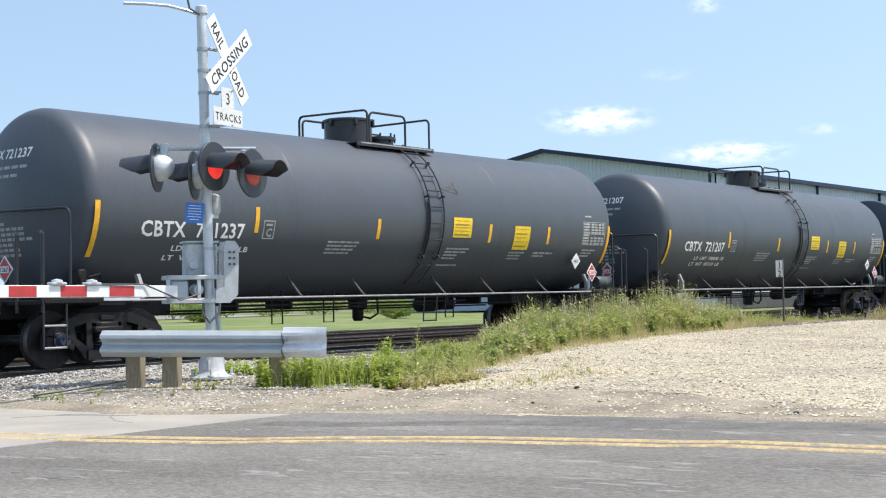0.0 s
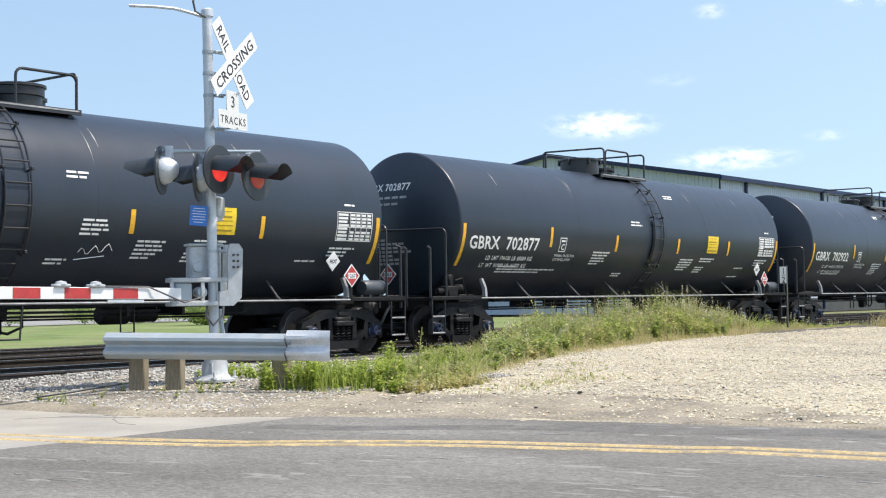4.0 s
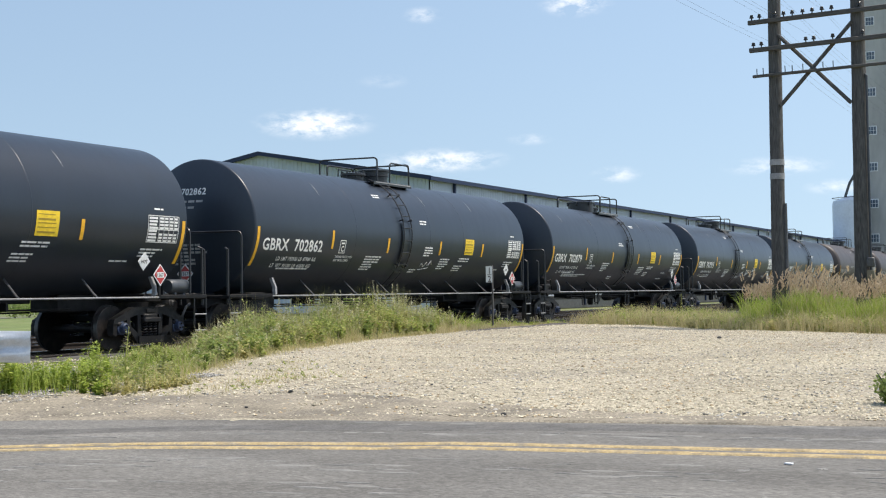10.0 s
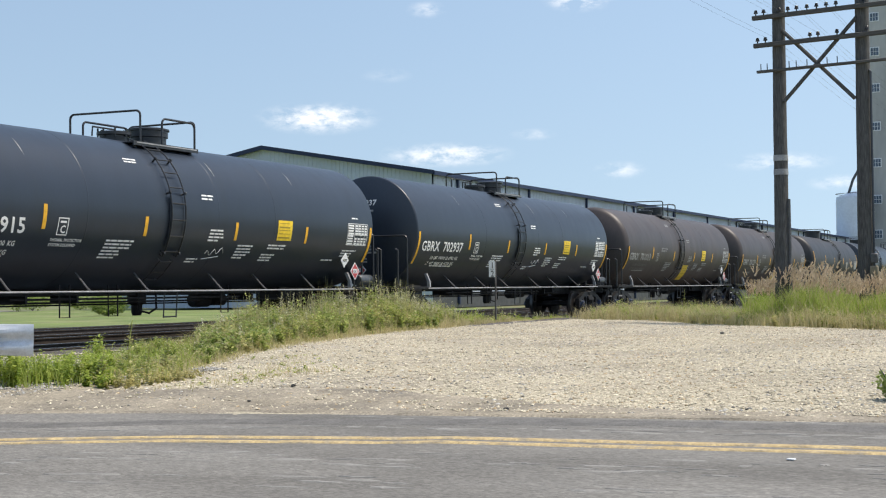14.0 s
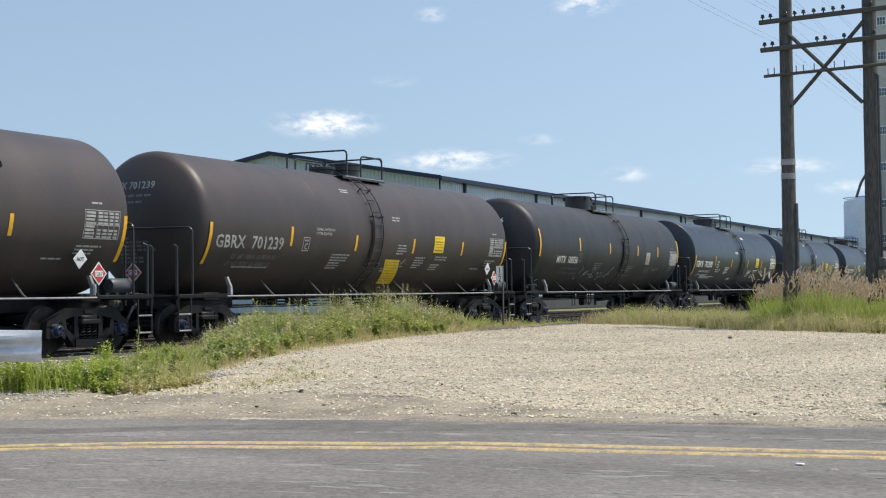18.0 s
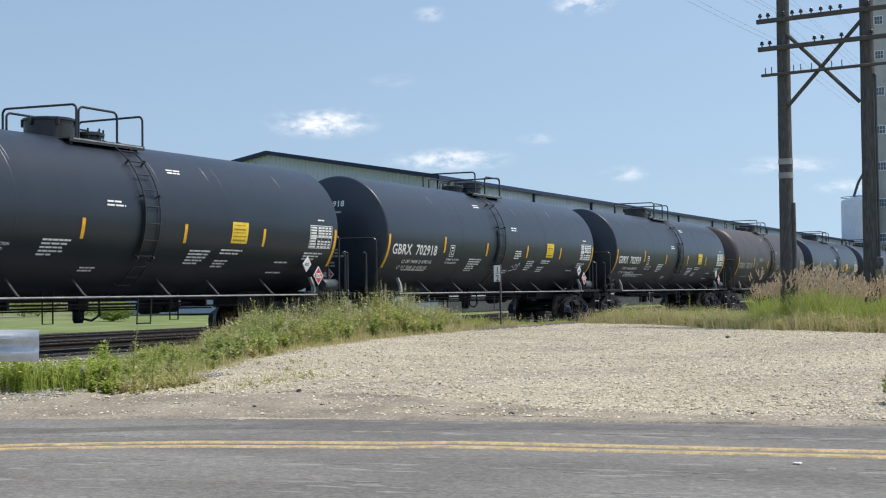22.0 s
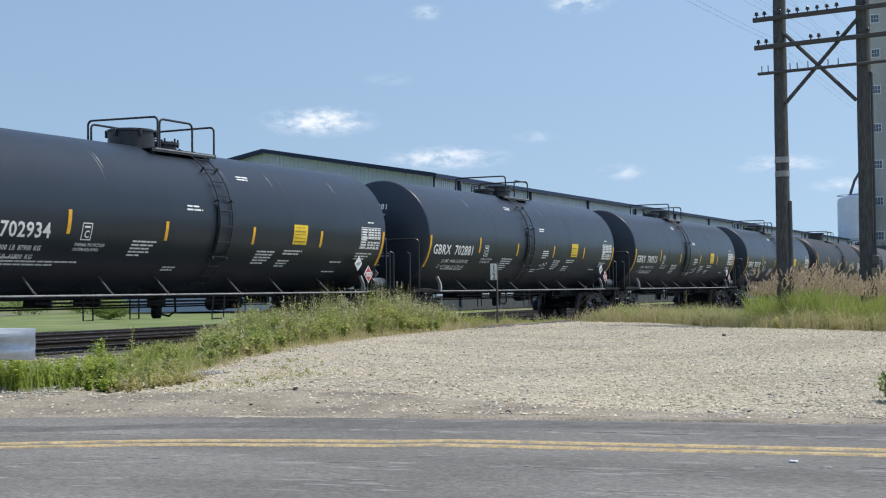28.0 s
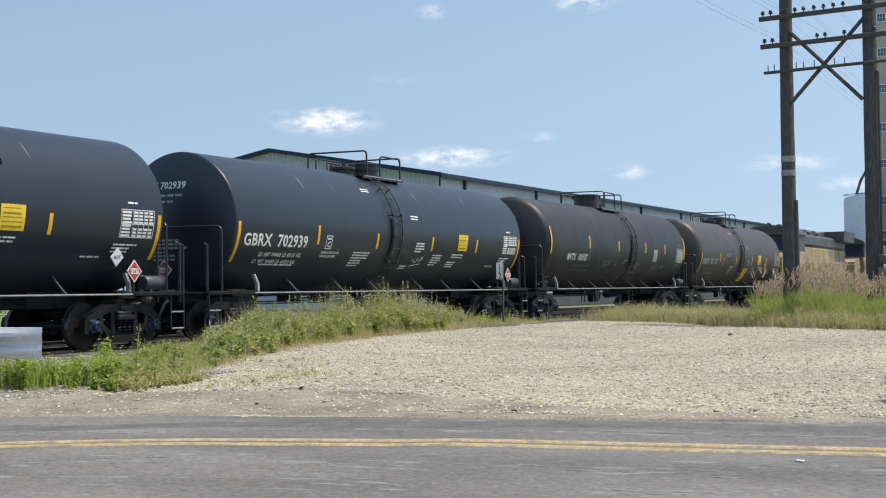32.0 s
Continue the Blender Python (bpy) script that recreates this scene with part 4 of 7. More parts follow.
def guardrail():
    a, b = Vector((10.24, 13.19, 0)), Vector((11.34, 11.14, 0))
    d = (b - a); L = d.length
    yaw = math.degrees(math.atan2(d.y, d.x))
    g = thing("guardrail", pose(a.x, a.y, 0.66, 0, 0.9, yaw), "short galvanised guardrail on wooden posts before the mast", "guardrail")
    prof = [(0.0, -0.155), (-0.02, -0.15), (-0.045, -0.12), (-0.08, -0.10), (-0.085, -0.065), (-0.05, -0.04), (-0.012, -0.015), (-0.012, 0.015), (-0.05, 0.04),
            (-0.085, 0.065), (-0.08, 0.10), (-0.045, 0.12), (-0.02, 0.15), (0.0, 0.155)]
    def beam(x0, x1, n=12, flare=False):
        vs, fs = [], []
        m = len(prof)
        for i in range(n + 1):
            t = i / n
            x = x0 + (x1 - x0) * t
            for y, z in prof:
                k = 1 - 0.85 * t if flare else 1
                w = 0.05 * t if flare else 0
                vs.append((x, y * k - w, z * (1.12 if flare else 1.0) + (0.022 if flare else 0)))
        for i in range(n):
            for j in range(m - 1):
                p = i * m + j
                fs.append((p, p + 1, p + m + 1, p + m))
        o = len(vs)
        vs += [(x, y + 0.006, z) for x, y, z in vs]
        fs2 = [tuple(i + o for i in f[::-1]) for f in fs]
        return Mesh().add(vs, fs + fs2)
    part("beam", beam(0.0, L - 0.05), "galvanised", g, "ribbed steel beam")
    part("end_shoe", beam(L - 0.10, L + 0.42, 8, True), "aluminium", g, "flared bright end piece", pose(0, -0.014, 0))
    part("seam", Mesh().tube([(L - 0.10, y - 0.02, z) for y, z in prof], 0.008, 5), "wire", g)
    for k, (x, y) in enumerate(((10.66, 13.10), (10.85, 12.66), (11.52, 11.55))):
        h = 0.62
        local = Matrix.Rotation(radians(-yaw), 4, "Z")
        p = local @ Vector((x - a.x, y - a.y, 0))
        part("post", Mesh().box(-0.10, -0.075, -h, 0.10, 0.075, 0.10 if k == 2 else 0.0, 0.012), "post_wood", g, "square wooden post", pose(p.x, max(p.y, 0.10), 0))
    for x in (0.3, 0.8, 1.3, L - 0.02):
        part("bolt", Mesh().lathe([(-0.022, 0), (-0.02, 0.018), (0.0, 0.02)], 8, "y", (x, 0, 0)), "galvanised", g)


guardrail()


def ground_cable():
    pts = [(9.38, 13.35, 0.10), (9.72, 13.18, 0.14), (10.27, 13.22, 0.18), (10.8, 13.4, 0.19), (11.47, 13.87, 0.2)]
    pts = [(x, y, max(z, gz(x, y) + 0.008)) for x, y, z in pts]
    solid("ground_cable", Mesh().tube(pts, 0.012, 6), "lamp_black", "black cable lying on the gravel", "cable")


ground_cable()


def milepost():
    x, y = 36.3, 16.35
    s = thing("half_mile_sign", pose(x, y, gz(x, y)), "narrow white sign reading one half on a grey steel post", "sign")
    part("post", Mesh().box(-0.03, -0.02, 0.0, 0.03, 0.02, 1.82, 0.006), "old_wood", s, "grey steel post")
    m = pose(-0.13, 0.04, 0, 0, 0, -25)
    pl = part("plate", Mesh().box(-0.13, -0.004, 1.32, 0.13, 0.004, 1.79, 0.002), "plate_grey", s, "dull white plate", m)
    me = Mesh()
    for text, z in (("1", 1.58), ("2", 1.34)):
        vs, fs = letters(text, 0.18)
        vs[:, 0] -= vs[:, 0].max() / 2
        me.add([(p[0], -0.007, z + p[1]) for p in vs], fs)
    me.box(-0.08, -0.007, 1.545, 0.08, -0.0055, 1.558)
    part("lettering", me, "ink", pl, "black figures", smooth=False)


milepost()


# ---- line poles ----
def line_poles():
    px = 35.3
    K = 1.08
    near = Matrix.Translation((0, 0, EYE)) @ Matrix.Diagonal((K, K, K, 1)) @ Matrix.Translation((0, 0, -EYE))
    h = thing("utility_pole", near @ pose(px, 6.78, 0.05), "old grey wooden two-legged utility pole with four cross arms", "utility pole")
    def log(y, lean, r0, r1, top):
        n = 14
        pts = [(0.012 * noise.noise(Vector((y, k * 0.6, 0))), y + lean * k / n + 0.012 * noise.noise(Vector((k * 0.6, y, 4))), top * k / n) for k in range(n + 1)]
        return Mesh().tube(pts, r0, 18, r1=r1)
    left = part("leg", log(1.06, -0.03, 0.19, 0.155, 9.9), "old_wood", h, "weathered round pole")
    part("leg", log(-1.02, -0.03, 0.20, 0.165, 9.9), "old_wood", h, "weathered round pole")
    for z, y0, y1 in ((9.0, -1.95, 1.50), (8.02, -2.0, 1.50), (7.30, -1.95, 1.49), (6.62, -1.90, 1.43)):
        t = 0.115 if z > 7 else 0.07
        arm = part("cross_arm", Mesh().box(-0.27, y0, z - t / 2, -0.17, y1, z + t / 2, 0.012), "arm_wood", h, "weathered cross arm", pose(0, 0, 0, -1.2, 0, 0))
        ys = {9.0: (1.38, 1.2, 0.6, 0.2), 8.02: (1.40, 1.20, 0.80, 0.58, 0.36, 0.10, -0.14, -0.38, -0.62, -1.3), 7.30: (1.38, 1.18, 0.05, -0.15, -0.62, -1.35),
              6.62: (1.32, 1.16, 0.60, 0.42, 0.15, -0.35, -0.6)}[z]
        for y in ys:
            if z < 7:
                part("pin", Mesh().tube([(-0.22, y, z), (-0.22, y, z + 0.20)], 0.012, 6), "insulator", arm)
            else:
                part("insulator", Mesh().lathe([(z + 0.05, 0.016), (z + 0.11, 0.018), (z + 0.115, 0.055), (z + 0.15, 0.05), (z + 0.16, 0.035), (z + 0.18, 0.045), (z + 0.20, 0.03), (z + 0.205, 0)], 12, "z", (-0.22, y, 0)),
                     "insulator", arm)
    for p, q in (((0.90, 5.80), (-0.92, 7.78)), ((-0.86, 5.75), (0.92, 7.62))):
        part("brace", Mesh().tube([(-0.12, p[0], p[1]), (-0.12, q[0], q[1])], 0.05, 8), "old_wood", h, "diagonal wooden brace")
    for z in (4.36, 4.0):
        part("band", Mesh().lathe([(z - 0.075, 0.187), (z + 0.075, 0.186)], 20, "z", (0, 1.045, 0)), "bright_edge", left, "pale metal band")
    part("conduit", Mesh().tube([(-0.03, 0.84, 0), (-0.03, 0.86, 3.3)], 0.05, 8), "strut_steel", h, "grey conduit")
    part("conduit", Mesh().tube([(-0.1, -1.24, 0), (-0.1, -1.24, 6.4), (-0.05, -1.14, 6.5)], 0.03, 8), "lamp_black", h, "dark conduit up the pole")
    part("meter_box", Mesh().box(-0.31, -1.36, 1.62, -0.2, -1.18, 1.86, 0.02), "strut_steel", h, "grey meter box")
    part("fuse_box", Mesh().box(-0.30, -1.36, 1.22, -0.2, -1.16, 1.55, 0.02), "post_wood", h, "brown box")
    # wires run along the line
    k = 0
    for z, ys in ((9.2, (1.38, 0.6)), (8.22, (1.40, 1.20, 0.58, -0.14)), (7.5, (1.38, 1.18, 0.05))):
        for y in ys:
            pts = []
            for i in range(25):
                s = i / 24
                pts.append((px - 0.22 - 50 * s, 6.78 + y, z + 0.05 - 2.6 * s * (1 - s)))
            solid("overhead_wire", Mesh().tube([near @ Vector(p) for p in pts], 0.0024, 5), "wire", "thin overhead wire running from the poles", "wire", "overhead wires")
            pts = []
            for i in range(25):
                s = i / 24
                pts.append((px - 0.22 + 50 * s, 6.78 + y - 2.0 * s, z + 0.05 - 4 * s * (1 - s)))
            solid("overhead_wire", Mesh().tube([near @ Vector(p) for p in pts], 0.0024, 5), "wire", "thin overhead wire running from the poles", "wire", "overhead wires")


line_poles()


# ---- warehouse ----
def warehouse():
    X0, X1, Y0, Y1, EAVE, RIDGE = 79.0, 330.0, 40.0, 65.8, 8.66, 10.93
    w = thing("warehouse", None, "very long white ribbed metal warehouse with dark blue trim", "building")
    side = Mesh()
    pts = []
    x = X0
    while x < X1:
        for dx, dy in ((0.0, 0.0), (0.20, 0.0), (0.225, -0.035), (0.275, -0.035), (0.30, 0.0)):
            pts.append((x + dx, Y0 + dy))
        x += 0.305
    vs = [(a, b, z) for a, b in pts for z in (0.0, EAVE)]
    side.add(vs, [(2 * i, 2 * i + 2, 2 * i + 3, 2 * i + 1) for i in range(len(pts) - 1)])
    side.box(X0, Y0 + 0.02, 0, X1, Y0 + 0.25, EAVE)
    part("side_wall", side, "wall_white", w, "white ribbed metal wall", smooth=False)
    gable = Mesh()
    gable.prism([(Y0, 0), (Y1, 0), (Y1, EAVE), ((Y0 + Y1) / 2, RIDGE), (Y0, EAVE)], X0, X0 + 0.25, to=Matrix(((0, 0, 1, 0), (1, 0, 0, 0), (0, 1, 0, 0), (0, 0, 0, 1))))
    pts = []
    y = Y0
    while y < Y1 - 0.3:
        pts += [(y, 0.0), (y + 0.20, 0.0), (y + 0.225, -0.03), (y + 0.275, -0.03)]
        y += 0.305
    top = lambda v: EAVE + (RIDGE - EAVE) * (1 - abs(v - (Y0 + Y1) / 2) / ((Y1 - Y0) / 2)) - 0.02
    vs = [p for v, d in pts for p in ((X0 - 0.005 + d, v, 0.0), (X0 - 0.005 + d, v, top(v)))]
    gable.add(vs, [(2 * i, 2 * i + 1, 2 * i + 3, 2 * i + 2) for i in range(len(pts) - 1)])
    part("gable_wall", gable, "wall_tan", w, "ribbed metal gable wall, coloured darker for its shaded side", smooth=False)
    back = Mesh().box(X0, Y1 - 0.25, 0, X1, Y1, EAVE).box(X1 - 0.25, Y0 + 0.25, 0, X1, Y1 - 0.25, EAVE)
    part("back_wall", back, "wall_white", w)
    mid = (Y0 + Y1) / 2
    roof = Mesh()
    for a, b in ((Y0 - 0.3, mid), (Y1 + 0.3, mid)):
        za = EAVE - 0.05
        roof.add([(X0 - 0.4, a, za), (X1, a, za), (X1, b, RIDGE + 0.02), (X0 - 0.4, b, RIDGE + 0.02), (X0 - 0.4, a, za + 0.12), (X1, a, za + 0.12), (X1, b, RIDGE + 0.14), (X0 - 0.4, b, RIDGE + 0.14)],
                 [(0, 1, 2, 3), (4, 7, 6, 5), (0, 4, 5, 1), (0, 3, 7, 4), (1, 5, 6, 2)])
    part("roof", roof, "roof_metal", w, "low-pitched metal roof", smooth=False)
    tr = Mesh()
    tr.box(X0 - 0.45, Y0 - 0.42, EAVE - 0.14, X1, Y0 - 0.28, EAVE + 0.12)
    part("gutter", tr, "trim_blue", w, "dark blue gutter")
    for a in (Y0 - 0.35, Y1 + 0.35):
        q = Mesh()
        q.add([(X0 - 0.5, a, EAVE - 0.12), (X0 - 0.5, mid, RIDGE - 0.06), (X0 - 0.5, mid, RIDGE + 0.22), (X0 - 0.5, a, EAVE + 0.16),
               (X0 - 0.36, a, EAVE - 0.12), (X0 - 0.36, mid, RIDGE - 0.06), (X0 - 0.36, mid, RIDGE + 0.22), (X0 - 0.36, a, EAVE + 0.16)],
              [(0, 1, 2, 3), (7, 6, 5, 4), (0, 4, 5, 1), (3, 2, 6, 7), (0, 3, 7, 4), (1, 5, 6, 2)])
        part("rake_trim", q, "trim_blue", w, "dark blue roof edge", smooth=False)
    x = 82.6
    while x < X1:
        part("downspout", Mesh().box(x - 0.10, Y0 - 0.20, 0.1, x + 0.10, Y0 - 0.04, EAVE - 0.1, 0.01), "trim_blue", w, "dark downspout")
        x += 12.3
    part("skirt", Mesh().box(X0 - 0.06, Y0 - 0.05, -0.1, X1, Y0 - 0.036, 0.9), "loco_grey", w, "dark band at the foot of the wall")


warehouse()


def grain_elevator():
    g = thing("grain_elevator", None, "tall grey concrete grain elevator with small windows", "grain elevator")
    X0, Y0 = 232.0, 36.7
    me = Mesh().box(X0, Y0 - 22, 0, X0 + 14, Y0, 62, 0.15)
    part("tower", me, "elevator_concrete", g, "stained concrete tower")
    for z in (51.2, 45.0, 39.3, 33.3, 27.0, 21.0, 15.0, 9.3):
        for y in (35.8, 31.0):
            w = part("window", Mesh().box(X0 - 0.08, y - 0.75, z - 0.75, X0 - 0.02, y + 0.75, z + 0.75, 0.01), "sign_white", g, "small white-framed window")
            for iy in range(3):
                for iz in range(2):
                    part("pane", Mesh().box(X0 - 0.11, y - 0.62 + iy * 0.43, z - 0.62 + iz * 0.64, X0 - 0.085, y - 0.62 + iy * 0.43 + 0.36, z - 0.04 + iz * 0.64), "pane", w)
    part("penthouse", Mesh().box(X0 + 2, Y0 - 18, 62, X0 + 12, Y0 - 4, 72, 0.1), "elevator_concrete", g)
    b = thing("grain_bin", None, "round galvanised steel grain bin with a spout", "grain bin")
    prof = [(0.0, 3.0)]
    z = 0.0
    while z < 14.6:
        prof += [(z + 0.35, 3.03), (z + 0.7, 3.0)]
        z += 0.7
    prof += [(14.9, 3.0), (15.4, 2.9), (16.2, 0.6), (16.3, 0.0)]
    part("shell", Mesh().lathe(prof, 40, "z", (229.6, 39.0, 0)), "bin_steel", b, "ribbed steel shell")
    part("rim_rail", Mesh().tube([(229.6 + 3.0 * math.cos(k * math.pi / 16), 39.0 + 3.0 * math.sin(k * math.pi / 16), 15.9) for k in range(32)], 0.05, 5, closed=True), "wire", b)
    part("spout", Mesh().tube([(229.0, 40.0, 15.6), (229.5, 39.2, 18.3), (230.4, 36.9, 22.5)], 0.22, 8), "wire", b, "dark spout")


grain_elevator()

# ---- the train ----
R_TANK, Z_AXIS = 1.58, 2.69      # tank jacket; heights above the rail
RIM = 7.80                       # the tank shell ends here, the heads bulge past it
WHEEL_R = 0.457


def wrap(x, z, e=0.004):
    """A point on the near flank of the tank, e metres proud of the jacket, from its place along the car and its height."""
    s = max(-1.0, min(1.0, (z - Z_AXIS) / R_TANK))
    a = math.asin(s)
    return (x, -(R_TANK + e) * math.cos(a), Z_AXIS + (R_TANK + e) * math.sin(a))


def bent(x, u, e=0.004):
    """The same from the length u along the jacket above the middle line."""
    a = u / R_TANK
    return (x, -(R_TANK + e) * math.cos(a), Z_AXIS + (R_TANK + e) * math.sin(a))


def decal(mesh, x0, x1, u0, u1, e=0.004, slot=0, n=5):
    """A thin sheet wrapped on the flank."""
    vs = []
    for i in range(n + 1):
        u = u0 + (u1 - u0) * i / n
        for x in (x0, x1):
            vs.append(bent(x, u, e))
            vs.append(bent(x, u, e - 0.003))
    fs = []
    for i in range(n):
        a, b = 4 * i, 4 * (i + 1)
        fs += [(a, a + 2, b + 2, b), (a + 1, b + 1, b + 3, a + 3), (a, b, b + 1, a + 1), (a + 2, a + 3, b + 3, b + 2)]
    fs += [(0, 1, 3, 2), (4 * n, 4 * n + 2, 4 * n + 3, 4 * n + 1)]
    mesh.add(vs, fs, slot)


def flank_text(text, x, u, height, width=None, e=0.006, lean=0.0):
    """Letters on the jacket, one mesh a word, cut level by level so that they follow its curve."""
    vs, fs = letters(text, height)
    scale = width / vs[:, 0].max() if width else 1.0
    words, out = text.split(), []
    sizes = []
    for w in words:
        v, f = letters(w, height)
        sizes.append((v, f, v[:, 0].max()))
    total = sum(q[2] for q in sizes)
    room = vs[:, 0].max() - total
    space = room / max(1, len(words) - 1)
    x_at = 0.0
    for v, f, wide in sizes:
        bm = bmesh.new()
        pts = [bm.verts.new((p[0] + x_at, p[1], 0)) for p in v]
        for q in f:
            bm.faces.new([pts[i] for i in q])
        for k in range(1, 4):
            bmesh.ops.bisect_plane(bm, geom=bm.verts[:] + bm.edges[:] + bm.faces[:], plane_co=(0, height * k / 4, 0), plane_no=(0, 1, 0))
        bm.verts.index_update()
        vv = [bent(x + p.co.x * scale + lean * p.co.y, u + p.co.y, e) for p in bm.verts]
        ff = [tuple(p.index for p in q.verts) for q in bm.faces]
        bm.free()
        out.append(Mesh().add(vv, ff))
        x_at += wide + space
    return out


def text_lines(mesh, x, u, widths, height=0.035, gap=0.075, slant=0.012, e=0.005, seed=1):
    """Lines of writing too small to read, as short bars."""
    rnd = random.Random(seed)
    for k, w in enumerate(widths):
        at, end = x - slant * k, x - slant * k + w
        while at < end - 0.02:
            step = min(end - at, rnd.uniform(0.10, 0.28))
            decal(mesh, at, at + step * 0.86, u - gap * k, u - gap * k + height, e, n=1)
            at += step


KNUCKLE = {"rimmed": (0.07, 7.74), "round": (0.30, 7.60)}    # radius of the bend between flank and head, and where it begins


def tank_profile(kind):
    """Half profile of the tank: place along the car and radius, from one head to the other."""
    bend, start = KNUCKLE[kind]
    half = []
    turn = radians(64)
    edge_x, edge_r = start + bend * math.sin(turn), R_TANK - bend + bend * math.cos(turn)
    cap = edge_r / math.cos(turn)
    for k in range(9):
        a = (math.pi / 2 - turn) * k / 9
        half.append((edge_x + cap * (math.cos(a) - math.sin(turn)), cap * math.sin(a)))
    for k in range(8, -1, -1):
        a = turn * k / 8
        half.append((start + bend * math.sin(a), R_TANK - bend + bend * math.cos(a)))
    half += [(5.2, R_TANK), (0.6, R_TANK)]
    return [(-x, r) for x, r in half] + [(x, r) for x, r in half[::-1]]


def on_head(kind, y, z, e=0.004):
    """A point on the head that faces -x."""
    half = sorted((r, x) for x, r in tank_profile(kind) if x > 6)
    d = float(np.interp(math.hypot(y, z - Z_AXIS), [r for r, _ in half], [x for _, x in half]))
    return (-d - e, y, z)


def side_frame_mesh():
    """One cast truck side frame, its middle over x = 0, on the plane y = 0, z from the rail."""
    me = Mesh()
    to = Matrix(((1, 0, 0, 0), (0, 0, -1, 0), (0, 1, 0, 0), (0, 0, 0, 1)))
    def slab(o, t=0.08):
        me.prism(o, -t, t, to=to)
    slab([(-1.16, 0.52), (-1.12, 0.64), (-0.62, 0.84), (-0.5, 0.88), (0.5, 0.88), (0.62, 0.84), (1.12, 0.64), (1.16, 0.52),
          (1.0, 0.52), (0.66, 0.66), (0.42, 0.72), (-0.42, 0.72), (-0.66, 0.66), (-1.0, 0.52)][::-1])
    for s in (-1, 1):
        slab([(s * 1.16, 0.54), (s * 1.16, 0.33), (s * 1.06, 0.30), (s * 1.04, 0.54)])
        slab([(s * 0.74, 0.64), (s * 0.74, 0.33), (s * 0.66, 0.28), (s * 0.60, 0.46), (s * 0.64, 0.66)])
        slab([(s * 0.70, 0.46), (s * 0.60, 0.48), (s * 0.34, 0.30), (s * 0.36, 0.13), (s * 0.42, 0.14)], 0.085)
        slab([(s * 0.40, 0.74), (s * 0.40, 0.26), (s * 0.27, 0.26), (s * 0.30, 0.74)], 0.075)
        me.box(s * 0.89 - 0.14, -0.10, 0.50, s * 0.89 + 0.14, 0.10, 0.58, 0.02)
    slab([(-0.40, 0.28), (-0.40, 0.13), (0.40, 0.13), (0.40, 0.28)], 0.12)
    me.box(-0.28, -0.16, 0.56, 0.28, 0.14, 0.66, 0.02)
    me.box(-0.14, -0.11, 0.76, 0.14, -0.085, 0.84, 0.01)
    return me


def spring_mesh():
    me = Mesh()
    pts = [(0.062 * math.cos(k * 0.7), 0.062 * math.sin(k * 0.7), 0.27 + 0.3 * k / 50) for k in range(51)]
    return me.tube(pts, 0.015, 6)


def wheel_mesh():
    me = Mesh()
    me.lathe([(-0.07, 0.12), (-0.075, 0.15), (-0.045, 0.18), (-0.03, 0.33), (-0.055, 0.385), (-0.065, 0.44)], 40, "y")
    me.lathe([(-0.066, 0.40), (-0.067, 0.448), (-0.062, 0.453)], 40, "y")
    me.lathe([(-0.061, 0.452), (-0.055, WHEEL_R), (0.045, WHEEL_R)], 40, "y", slot=1)
    me.lathe([(0.045, 0.45), (0.05, 0.482), (0.07, 0.482), (0.075, 0.40)], 40, "y")
    me.lathe([(0.03, 0.12), (0.045, 0.39), (0.06, 0.42)], 40, "y")
    return me


def cap_mesh():
    me = Mesh()
    me.lathe([(-0.14, 0.0), (-0.14, 0.085), (-0.125, 0.10), (-0.03, 0.105), (-0.02, 0.135), (0.10, 0.135)], 20, "y")
    for k in range(3):
        a = 2 * math.pi * k / 3 + 0.5
        me.lathe([(-0.165, 0.0), (-0.165, 0.019), (-0.135, 0.021)], 6, "y", (0.055 * math.cos(a), 0, 0.055 * math.sin(a)), slot=1)
    return me


SHARED = {}


def shared(key, build, mats):
    if key not in SHARED:
        SHARED[key] = build().data(key, mats)
    return SHARED[key]


